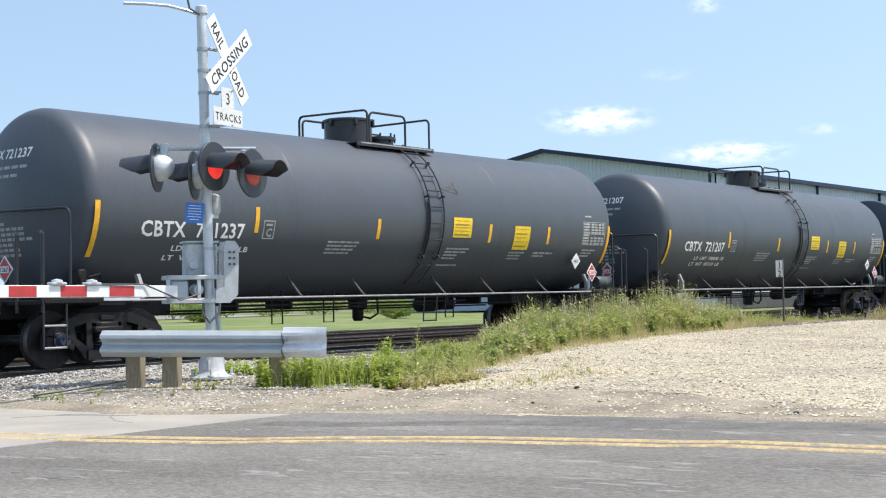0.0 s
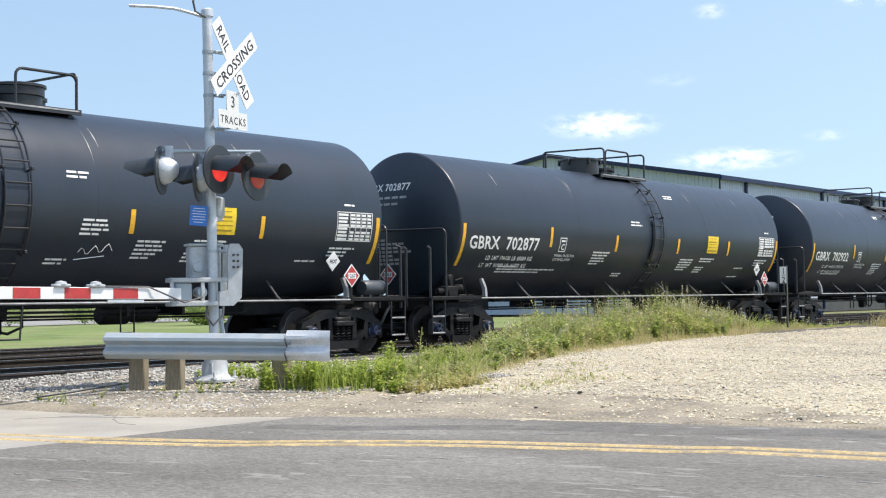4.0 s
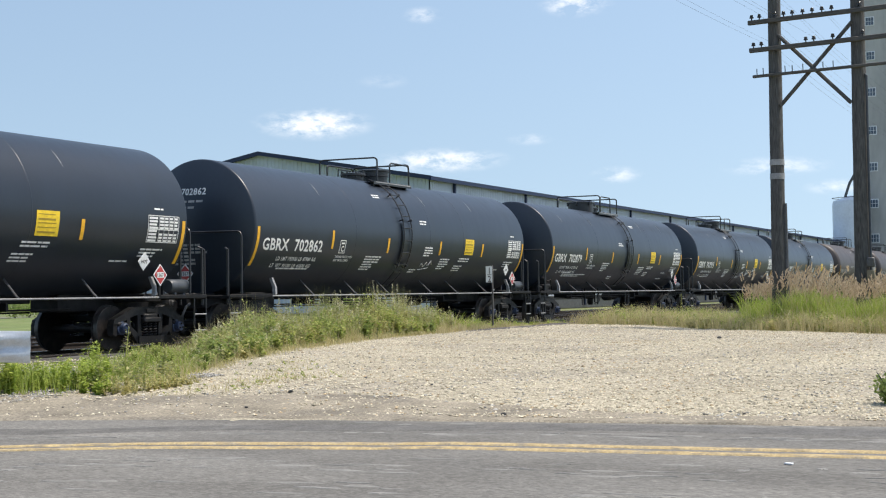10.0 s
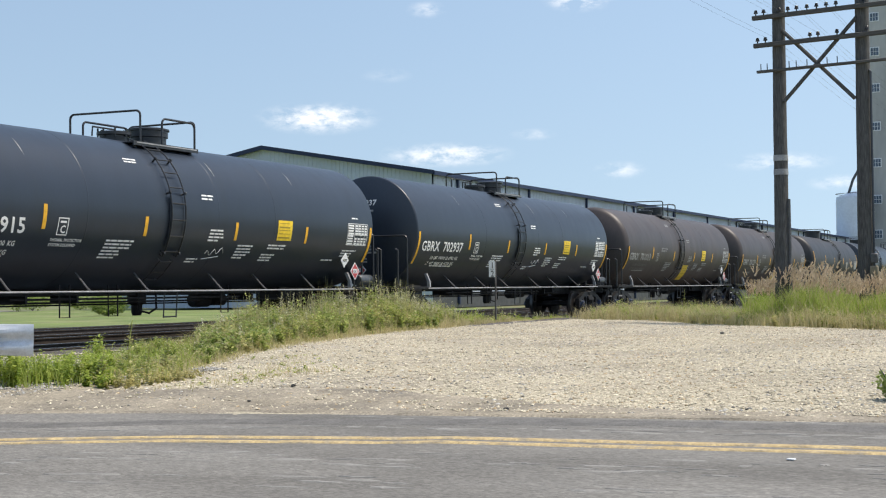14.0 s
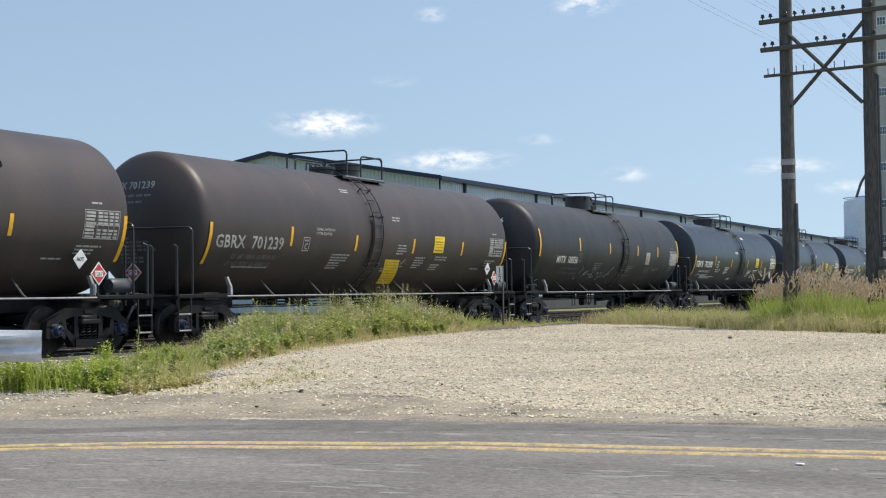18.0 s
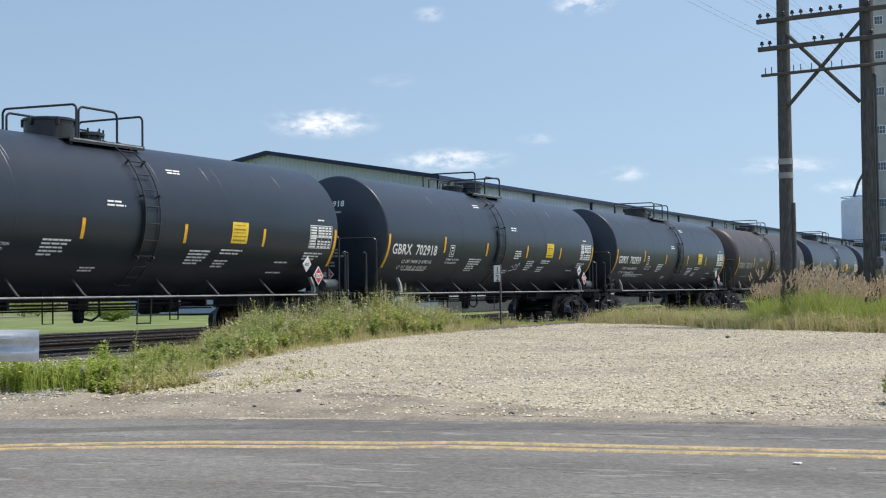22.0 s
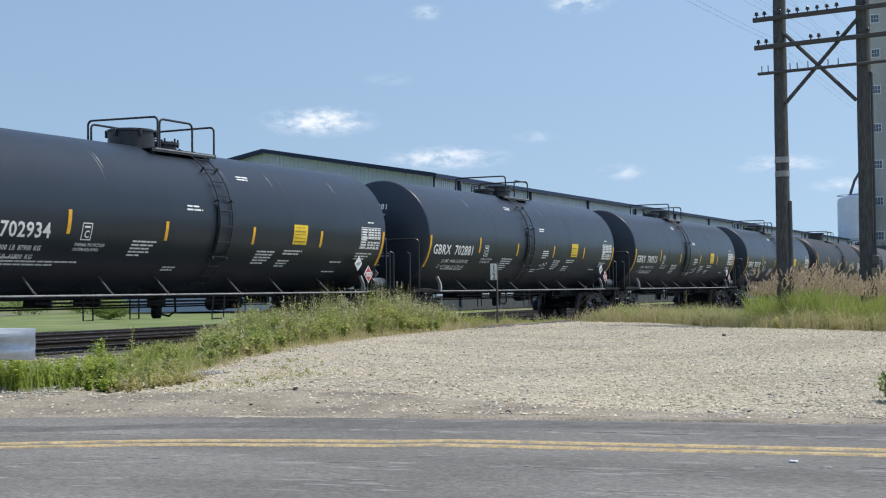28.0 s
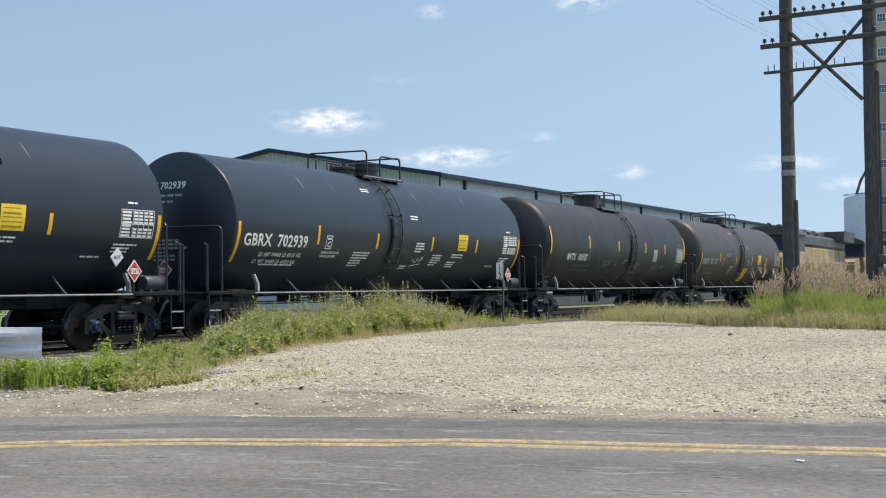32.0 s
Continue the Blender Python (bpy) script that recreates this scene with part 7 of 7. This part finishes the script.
def clumps(places, mat, label, leaf=0.07, seed=1, stems=7, leaves=11, open_=0.38, spikes=0.0, heads=0.0):
    """Bushy weeds: several stems from one foot, leaves up each, pale spikes or round flower heads on some."""
    rnd = np.random.RandomState(seed)
    vs, fs, ms = [], [], []

    def leaf_at(q, b, l, up, slot, fat=0.34):
        d = Vector((math.cos(b) * l, math.sin(b) * l, l * up))
        w = Vector((-math.sin(b), math.cos(b), rnd.uniform(-0.5, 0.5))) * l * fat
        o = len(vs)
        vs.extend([q, q + d * 0.45 + w, q + d - Vector((0, 0, 0.12 * l)), q + d * 0.45 - w])
        fs.append((o, o + 1, o + 2, o + 3)); ms.append(slot)

    for x, y, h0 in places:
        foot = Vector((x, y, gz(x, y) - 0.02))
        for k in range(max(2, int(stems * rnd.uniform(0.6, 1.3)))):
            h = h0 * rnd.uniform(0.55, 1.05)
            a = rnd.uniform(0, 6.283)
            out = h * open_ * rnd.uniform(0.1, 1.0)
            tip = foot + Vector((math.cos(a) * out, math.sin(a) * out, h))
            mid = foot.lerp(tip, 0.5) + Vector((math.cos(a), math.sin(a), 0)) * out * -0.12
            o = len(vs)
            r = 0.002
            vs.extend([foot + Vector((-r, r, 0)), foot + Vector((r, -r, 0)), mid + Vector((r, -r, 0)) * 0.8, mid + Vector((-r, r, 0)) * 0.8, tip])
            fs.extend([(o, o + 1, o + 2, o + 3), (o + 3, o + 2, o + 4)]); ms.extend([0, 0])
            for i in range(max(4, int(leaves * (0.5 + h)))):
                t = rnd.uniform(0.02, 1.0) ** 1.15
                q = foot.lerp(mid, t * 2) if t < 0.5 else mid.lerp(tip, t * 2 - 1)
                leaf_at(q, rnd.uniform(0, 6.283), leaf * rnd.uniform(0.6, 1.45) * (1.3 - 0.6 * t), rnd.uniform(-0.35, 0.9), 0)
            if rnd.random() < spikes:
                n = rnd.randint(7, 13)
                for i in range(n):
                    q = tip + Vector((rnd.uniform(-0.006, 0.006), rnd.uniform(-0.006, 0.006), i * 0.016))
                    leaf_at(q, rnd.uniform(0, 6.283), 0.032, rnd.uniform(0.3, 1.2), 1, 0.4)
            elif rnd.random() < heads:
                for i in range(22):
                    q = tip + Vector(rnd.normal(0, 0.026, 3))
                    leaf_at(q, rnd.uniform(0, 6.283), 0.028, rnd.uniform(-0.4, 0.9), 1, 0.45)
    me = Mesh().add(vs, fs)
    me.m = ms
    return solid("weed_clumps", me, [mat, "flower"], label, "weeds", kind="stuff", smooth=False)


def verge():
    # low weeds by the crossing
    clumps(along(95, 11.2, 14.6, 0.0, 1.0, 1, q0=0.84, q1=1.03), "grass_bright", "low bright green leafy weeds at the gravel's edge", 0.045, 1, 9, 24)
    clumps(along(60, 13.0, 19, 0.0, 1.0, 2, (3.0, -0.15), 0.735, 0.88), "weed_green", "low mixed green weeds beside the gravel", 0.042, 2, 8, 20)
    clumps(along(22, 12.2, 17, 0.0, 0.7, 21, None, 0.74, 0.90), "weed_grey", "thin grey-green weeds among the grass", 0.05, 21, 5, 12, 0.3)
    # broad-leaved bank
    clumps(along(105, 15, 26, 0.0, 1.0, 3, (7.0, -0.22), 0.655, 0.742), "weed_dark", "bank of broad-leaved green weeds along the track", 0.080, 3, 8, 21, 0.42, 0.0, 0.01)
    clumps(along(70, 15, 26, 0.0, 1.0, 31, (9.0, -0.2), 0.63, 0.745), "weed_grey", "grey-green mint-like weeds along the track", 0.065, 31, 8, 19, 0.4, 0.06, 0.015)
    clumps(along(30, 17, 25, 0.2, 1.0, 32, None, 0.65, 0.735), "weed_green", "yellow-green weeds among the bank", 0.08, 32, 7, 14, 0.4)
    # tall flowering stretch
    clumps(along(140, 18, 34, 0.05, 1.0, 4, (9.0, -0.25), 0.485, 0.66), "weed_grey", "tall grey-green flowering weeds along the track", 0.07, 4, 8, 14, 0.26, 0.5, 0.04)
    clumps(along(85, 18, 34, 0.0, 0.9, 41, (5.0, -0.1), 0.485, 0.66), "weed_green", "mid-green weeds along the track", 0.08, 41, 7, 14, 0.34)
    clumps(along(45, 19, 33, 0.0, 0.9, 42, (12.0, -0.05), 0.485, 0.66), "weed_dark", "dark green weeds along the track", 0.085, 42, 7, 15, 0.36)
    clumps(along(16, 24, 34, 0.2, 0.9, 43, None, 0.545, 0.60), "weed_rust", "reddish-brown dock stems gone to seed", 0.05, 43, 6, 16, 0.2, 0.3)
    blades(along(4200, 15, 34, 0.0, 1.0, 48, (27.0, -0.1), 0.485, 0.745), "weed_grey", "verge_grass", "pale green grass standing among the weeds", (0.6, 1.15), 0.0045, 0.45, 48)
    blades(along(3000, 15, 34, 0.0, 0.8, 49, (29.0, 0.0), 0.485, 0.745), "grass_dry", "dry_grass", "straw-coloured grass among the weeds", (0.5, 1.0), 0.0045, 0.5, 49)
    blades(along(1500, 17, 34, 0.1, 1.0, 54, None, 0.485, 0.71), "weed_grey", "seed_spikes", "upright grey-green seed spikes above the weeds", (0.85, 1.28), 0.0065, 0.12, 54, 0.1)
    blades(along(420, 15, 22, 0.3, 1.0, 55, None, 0.66, 0.745), "grass_dry", "seed_spikes", "thin pale stems before the dark wheels", (0.9, 1.6), 0.003, 0.25, 55, 0.6)
    # the foot of the bank
    clumps(along(130, 14, 33, 0.0, 0.3, 46, (3.0, -0.2), 0.49, 0.74), "weed_green", "low yellow-green weeds at the foot of the bank", 0.075, 46, 7, 18, 0.6)
    clumps(along(60, 14, 33, 0.0, 0.3, 47, (8.0, -0.1), 0.49, 0.74), "weed_straw", "low yellowed weeds at the foot of the bank", 0.06, 47, 7, 16, 0.6)
    blades(along(3400, 20, 37, 0.0, 0.6, 50, None, 0.45, 0.64), "grass_dry", "dry_grass", "pinkish straw-coloured grass before the tall weeds", (0.3, 0.62), 0.004, 0.6, 50)
    blades(along(4200, 13.5, 34, -0.16, 0.14, 51, None, 0.49, 0.80), "grass_dry", "dry_grass", "short straw-coloured grass where the weeds meet the gravel", (0.14, 0.36), 0.005, 0.7, 51)
    blades(along(3400, 13.5, 34, -0.10, 0.22, 52, None, 0.49, 0.80), "weed_straw", "verge_grass", "short yellow-green grass at the foot of the weeds", (0.2, 0.5), 0.005, 0.6, 52)
    blades(along(2200, 28, 43, -0.28, 0.12, 53, None, 0.36, 0.50), "grass_dry", "dry_grass", "pinkish dry grass along the gravel's far edge", (0.5, 1.0), 0.006, 0.6, 53)
    # low stretch by the small sign
    clumps(along(90, 31, 44, 0.0, 1.0, 5, (3.0, -0.15), 0.36, 0.505), "grass_bright", "low bright green weeds by the small sign", 0.07, 5, 6, 11, 0.4, 0.1)
    # grasses between them
    blades(along(3800, 11.2, 20, 0.0, 1.0, 15, None, 0.72, 1.03), "grass_bright", "verge_grass", "thin green grass at the gravel's edge", (0.5, 1.05), 0.0035, 0.45, 15)
    blades(along(3600, 12.6, 21, 0.0, 1.0, 16, (15.0, -0.05), 0.70, 0.88), "grass_dry", "dry_grass", "straw-coloured grass among the weeds", (0.45, 1.0), 0.0035, 0.5, 16)
    blades(along(2600, 15, 36, 0.0, 1.0, 17, (17.0, -0.1), 0.46, 0.745), "weed_green", "verge_grass", "green grass among the weeds", (0.35, 0.85), 0.005, 0.35, 17)
    blades(along(4600, 15, 36, 0.0, 0.35, 18, (19.0, -0.1), 0.46, 0.75), "grass_dry", "dry_grass", "short straw-coloured grass at the gravel's edge", (0.15, 0.4), 0.005, 0.6, 18)
    blades(along(1500, 16, 34, 0.05, 1.0, 19, None, 0.485, 0.74), "grass_dry", "seed_grass", "tall dry seed stems above the weeds", (0.8, 1.35), 0.0035, 0.35, 19)
    blades(along(3600, 31, 44, 0.0, 1.0, 20, None, 0.36, 0.505), "grass_bright", "verge_grass", "low green grass by the small sign", (0.5, 1.0), 0.011, 0.45, 20)
    blades(along(2600, 30, 44, 0.0, 0.8, 22, (23.0, -0.05), 0.36, 0.505), "grass_dry", "dry_grass", "straw-coloured grass by the small sign", (0.4, 1.0), 0.010, 0.5, 22)
    # sparse growth in the gravel and round the mast
    rnd = random.Random(4)
    tufts, sprigs = [], []
    for x, y in ((13.3, 9.35), (14.1, 9.5), (15.2, 10.0), (16.3, 10.6), (15.0, 9.4), (12.5, 9.5), (17.6, 11.3)):
        tufts += [(x + rnd.gauss(0, 0.4), y + rnd.gauss(0, 0.2), rnd.uniform(0.4, 1)) for _ in range(80)]
        sprigs += [(x + rnd.gauss(0, 0.4), y + rnd.gauss(0, 0.2), rnd.uniform(0.025, 0.07)) for _ in range(10)]
    blades(tufts, ["grass_dry"], "gravel_tufts", "thin dry tufts in the gravel", (0.04, 0.13), 0.005, 0.6, 9)
    clumps(sprigs, "weed_green", "small green sprigs in the gravel", 0.028, 91, 4, 9, 1.2)
    near = [(9.4 + rnd.uniform(0, 2.0), 11.9 + rnd.uniform(0, 2.0), rnd.uniform(0.06, 0.2)) for _ in range(34)]
    clumps(near, "weed_green", "small sparse weeds in the gravel round the mast", 0.03, 12, 4, 12, 0.5)
    foot = [(12.0 + rnd.uniform(0, 1.6), 9.95 + rnd.uniform(0, 0.4), rnd.uniform(0.08, 0.24)) for _ in range(46)]
    clumps(foot, "weed_straw", "low yellowing weeds at the corner of the lot", 0.035, 14, 6, 12, 0.7)
    green = [(12.1 + rnd.uniform(0, 1.5), 12.7 + rnd.uniform(0, 1.1), rnd.uniform(0.12, 0.26)) for _ in range(40)]
    clumps(green, "grass_bright", "green weeds behind the guardrail's end", 0.05, 13, 6, 12)


verge()


def single_weed(x, y, h, seed, label):
    rnd = np.random.RandomState(seed)
    p = thing("tall_weed", pose(x, y, gz(x, y)), label, "weed")
    part("stem", Mesh().tube([(0, 0, 0), (0.02, 0.01, h * 0.5), (0.05, -0.02, h)], 0.012, 6, r1=0.004), "weed_green", p)
    vs, fs = [], []
    for i in range(120):
        t = rnd.uniform(0.1, 1)
        b = rnd.uniform(0, 6.28)
        r = 0.16 * h * (1.15 - t)
        l = 0.09 * (1.2 - t)
        q = Vector((0.05 * t + math.cos(b) * r * rnd.uniform(0, 1), math.sin(b) * r * rnd.uniform(0, 1), h * t))
        d = Vector((math.cos(b) * l, math.sin(b) * l, l * rnd.uniform(-0.2, 0.6)))
        s = Vector((-math.sin(b), math.cos(b), 0)) * l * 0.28
        o = len(vs)
        vs += [q, q + d * 0.5 + s, q + d, q + d * 0.5 - s]
        fs.append((o, o + 1, o + 2, o + 3))
    ob = part("foliage", Mesh().add(vs, fs), "weed_grey", p, smooth=False)
    tagged(ob, kind="stuff")


for _k, (_x, _y, _h) in enumerate(((12.6, 10.35, 0.72), (12.75, 10.2, 0.45), (14.0, 10.9, 0.45), (12.3, 10.5, 0.4))):
    single_weed(_x, _y, _h, 20 + _k, "tall pale green weed standing at the gravel's edge")


# x, y and height of the weeds that stand out before the poles
WEEDS = ((39.6, 12.5, 0.62), (39.3, 11.3, 0.5), (37.1, 9.1, 0.85), (34.2, 6.65, 0.8), (33.0, 5.3, 0.6), (38.6, 10.4, 0.45))


def right_field():
    rnd = random.Random(21)
    def field(n, x_add0, x_add1, y0, y1, seed, q=9.0):
        r = random.Random(seed)
        out = []
        for _ in range(n):
            y = r.uniform(y0, y1)
            x = GRAVEL_END(y) + r.uniform(x_add0, x_add1) + 0.3 * noise.noise(Vector((y, 0, 0)))
            if y / x < q + 0.012 * noise.noise(Vector((x * 0.9, y * 0.9, 4))):
                out.append((x, y, 0.85 + 0.6 * noise.noise(Vector((x * 0.6, y * 0.6, 6)))))
        return out
    blades(field(9000, -0.3, 3.0, 0.5, 15.5, 1), "grass_dry", "dry_grass", "short straw-coloured grass before the poles", (0.25, 0.70), 0.006, 0.7, 31)
    clumps([(x, y, 0.55 * k) for x, y, k in field(110, 0.0, 2.6, 0.8, 15, 2)], "weed_green", "green leafy weeds before the poles", 0.085, 32, 5, 12, 0.3)
    clumps([(x, y, 0.35 * k) for x, y, k in field(90, -0.2, 2.0, 0.8, 15, 12)], "weed_straw", "low yellowed weeds before the poles", 0.07, 37, 6, 12, 0.6)
    clumps([(x, y, 0.42 * k) for x, y, k in field(120, 0.3, 3.0, 0.8, 15, 13)], "grass_bright", "low bright green weeds before the poles", 0.07, 38, 6, 12, 0.5)
    blades(field(15000, 2.3, 8.0, 0.5, 10.5, 3, 0.246), "grass_bright", "tall_grass", "tall bright green grass round the poles", (0.7, 1.15), 0.009, 0.4, 33)
    blades(field(3000, 0.9, 8.0, 8.5, 15.5, 5), "grass_bright", "tall_grass", "green grass beyond the gravel", (0.25, 0.55), 0.008, 0.45, 36)
    blades(field(2300, 1.7, 8.5, 0.5, 10.4, 4, 0.246), "grass_dry", "reed_stems", "pale reed stems round the poles", (1.0, 1.42), 0.006, 0.22, 34)
    blades(field(5200, 1.5, 3.9, 0.5, 9.6, 23, 0.240), "grass_bright", "tall_grass", "bright green grass standing before the poles", (0.75, 1.2), 0.008, 0.35, 43)
    blades(field(900, 1.5, 3.9, 0.5, 9.6, 24, 0.240), "grass_dry", "reed_stems", "pale reed stems before the poles", (1.0, 1.42), 0.005, 0.22, 44)
    # feathery tops
    vs, fs = [], []
    r = np.random.RandomState(8)
    for x, y, k in field(1300, 1.9, 8.5, 0.5, 10.6, 7, 0.246) + field(650, 1.6, 3.9, 0.5, 9.6, 25, 0.240):
        h = gz(x, y) + r.uniform(0.95, 1.40) * max(0.75, min(1.1, k))
        a = r.uniform(-0.9, 1.5)
        for i in range(5):
            o = len(vs)
            s, t = r.uniform(0.05, 0.12), r.uniform(-0.05, 0.05)
            bx, by = x + t * 0.4, y - 0.02 * i * a + r.uniform(-0.015, 0.015)
            bz = h + i * 0.035
            vs += [(bx, by, bz), (bx + 0.012, by - 0.014, bz + s * 0.5), (bx + t + 0.03 * a, by - 0.05 * a, bz + s), (bx - 0.012, by + 0.014, bz + s * 0.5)]
            fs.append((o, o + 1, o + 2, o + 3))
    solid("reed_plumes", Mesh().add(vs, fs), "plume", "pinkish-brown feathery seed heads of tall reeds", "grass", kind="stuff", smooth=False)
    for k, (x, y, h) in enumerate(WEEDS):
        single_weed(x, y, h, 80 + k, "tall green weed standing at the gravel's far edge")
    for k in range(4):
        y = rnd.uniform(2, 14)
        single_weed(GRAVEL_END(y) + rnd.uniform(0.5, 2.5), y, rnd.uniform(0.7, 1.1), 60 + k, "tall green weed among dry grass")


right_field()


def bush(x, y, r, h, seed, label, n=900, mat="weed_dark"):
    b = thing("bush", pose(x, y, gz(x, y)), label, "bush")
    rnd = np.random.RandomState(seed)
    stems = Mesh()
    for k in range(7):
        a = rnd.uniform(0, 6.28)
        stems.tube([(0, 0, -0.02), (0.4 * r * math.cos(a), 0.4 * r * math.sin(a), 0.5 * h), (0.7 * r * math.cos(a), 0.7 * r * math.sin(a), 0.85 * h)], 0.015, 5, r1=0.004)
    part("stems", stems, "old_wood", b)
    vs, fs = [], []
    for i in range(n):
        d = Vector(rnd.normal(0, 1, 3)).normalized()
        bulge = 0.75 + 0.35 * noise.noise(d * 2.3 + Vector((seed, 0, 0)))
        q = Vector((d.x * r * bulge, d.y * r * bulge, h * 0.5 + d.z * h * 0.5 * bulge)) * rnd.uniform(0.55, 1.0)
        q.z = max(0.02, q.z)
        w = Vector(rnd.normal(0, 1, 3)).normalized()
        s = w.cross(d).normalized()
        l = 0.075 * max(0.6, r) * rnd.uniform(0.7, 1.3)
        o = len(vs)
        vs += [q, q + w * l * 0.5 + s * l * 0.3, q + w * l, q + w * l * 0.5 - s * l * 0.3]
        fs.append((o, o + 1, o + 2, o + 3))
    ob = part("foliage", Mesh().add(vs, fs), mat, b, smooth=False)
    tagged(ob, kind="stuff")


bush(13.6, 1.93, 0.26, 0.36, 3, "low dark green bush on the gravel", 1500)
for _k, (_x, _y, _r, _h) in enumerate(((58, 49, 1.5, 1.5), (62, 36, 1.4, 1.8), (52, 58, 1.8, 1.6))):
    bush(_x, _y, _r, _h, 30 + _k, "green bush on the grass behind the tracks", 3800)

_rnd = random.Random(77)
for _k in range(24):
    bush(12 + _k * 4.2 + _rnd.uniform(-1, 1), 72.5 + _rnd.uniform(-1, 1), _rnd.uniform(1.8, 2.8), _rnd.uniform(1.3, 2.4), 50 + _k, "dark green shrub at the far edge of the grass", 900)

# ---- motion of the train ----
# place of the seventh car's middle along the track, by time
RUN = [(0, 130.25), (1.5, 113.3), (3, 96.42), (4.5, 79.2), (6, 61.93), (7.5, 44.6), (9, 27.22), (11, 3.95), (13, -19.4), (15, -42.4), (16.5, -59.68), (19, -88.7), (21.5, -117.68),
       (23, -135.2), (25.5, -164.35), (28, -193.35), (30, -216.3), (32, -239.16)]

NUDGE = {0: -0.30, 1: 0.05, 5: 0.12, 11: -0.08, 12: -0.08, 17: 0.12}      # couplers stretched or bunched


def run_at(t):
    for (a, x), (b, z) in zip(RUN, RUN[1:]):
        if t <= b:
            return x + (z - x) * (t - a) / (b - a)
    return RUN[-1][1]


def motions():
    for k, car in enumerate(tank_cars):
        walk(car, [(t, pose(x + (k - 6) * PITCH + NUDGE.get(k, 0), TRACK, RAIL)) for t, x in RUN])
        # the wheels roll while the car passes
        seen = [n / FPS for n in range(0, 32 * FPS + 1) if -8 < run_at(n / FPS) + (k - 6) * PITCH < 48]
        if not seen:
            continue
        for ws in car.children:
            if not ws.name.startswith("wheelset"):
                continue
            x, y, z = ws.location
            turn0 = run_at(seen[0])
            rows = []
            if seen[0] > 0:
                rows.append((0, pose(x, y, z)))
            rows += [(t, pose(x, y, z, 0, math.degrees((run_at(t) - turn0) / WHEEL_R) % 360, 0)) for t in seen]
            if seen[-1] < 32:
                rows.append((32, rows[-1][1]))
            walk(ws, rows)
    behind = (len(tank_cars) - 6.5) * PITCH
    walk(loco_one, [(t, pose(x + behind + 11.4, TRACK, RAIL, 0, 0, 180)) for t, x in RUN])
    walk(loco_two, [(t, pose(x + behind + 34.3, TRACK, RAIL, 0, 0, 180)) for t, x in RUN])


motions()
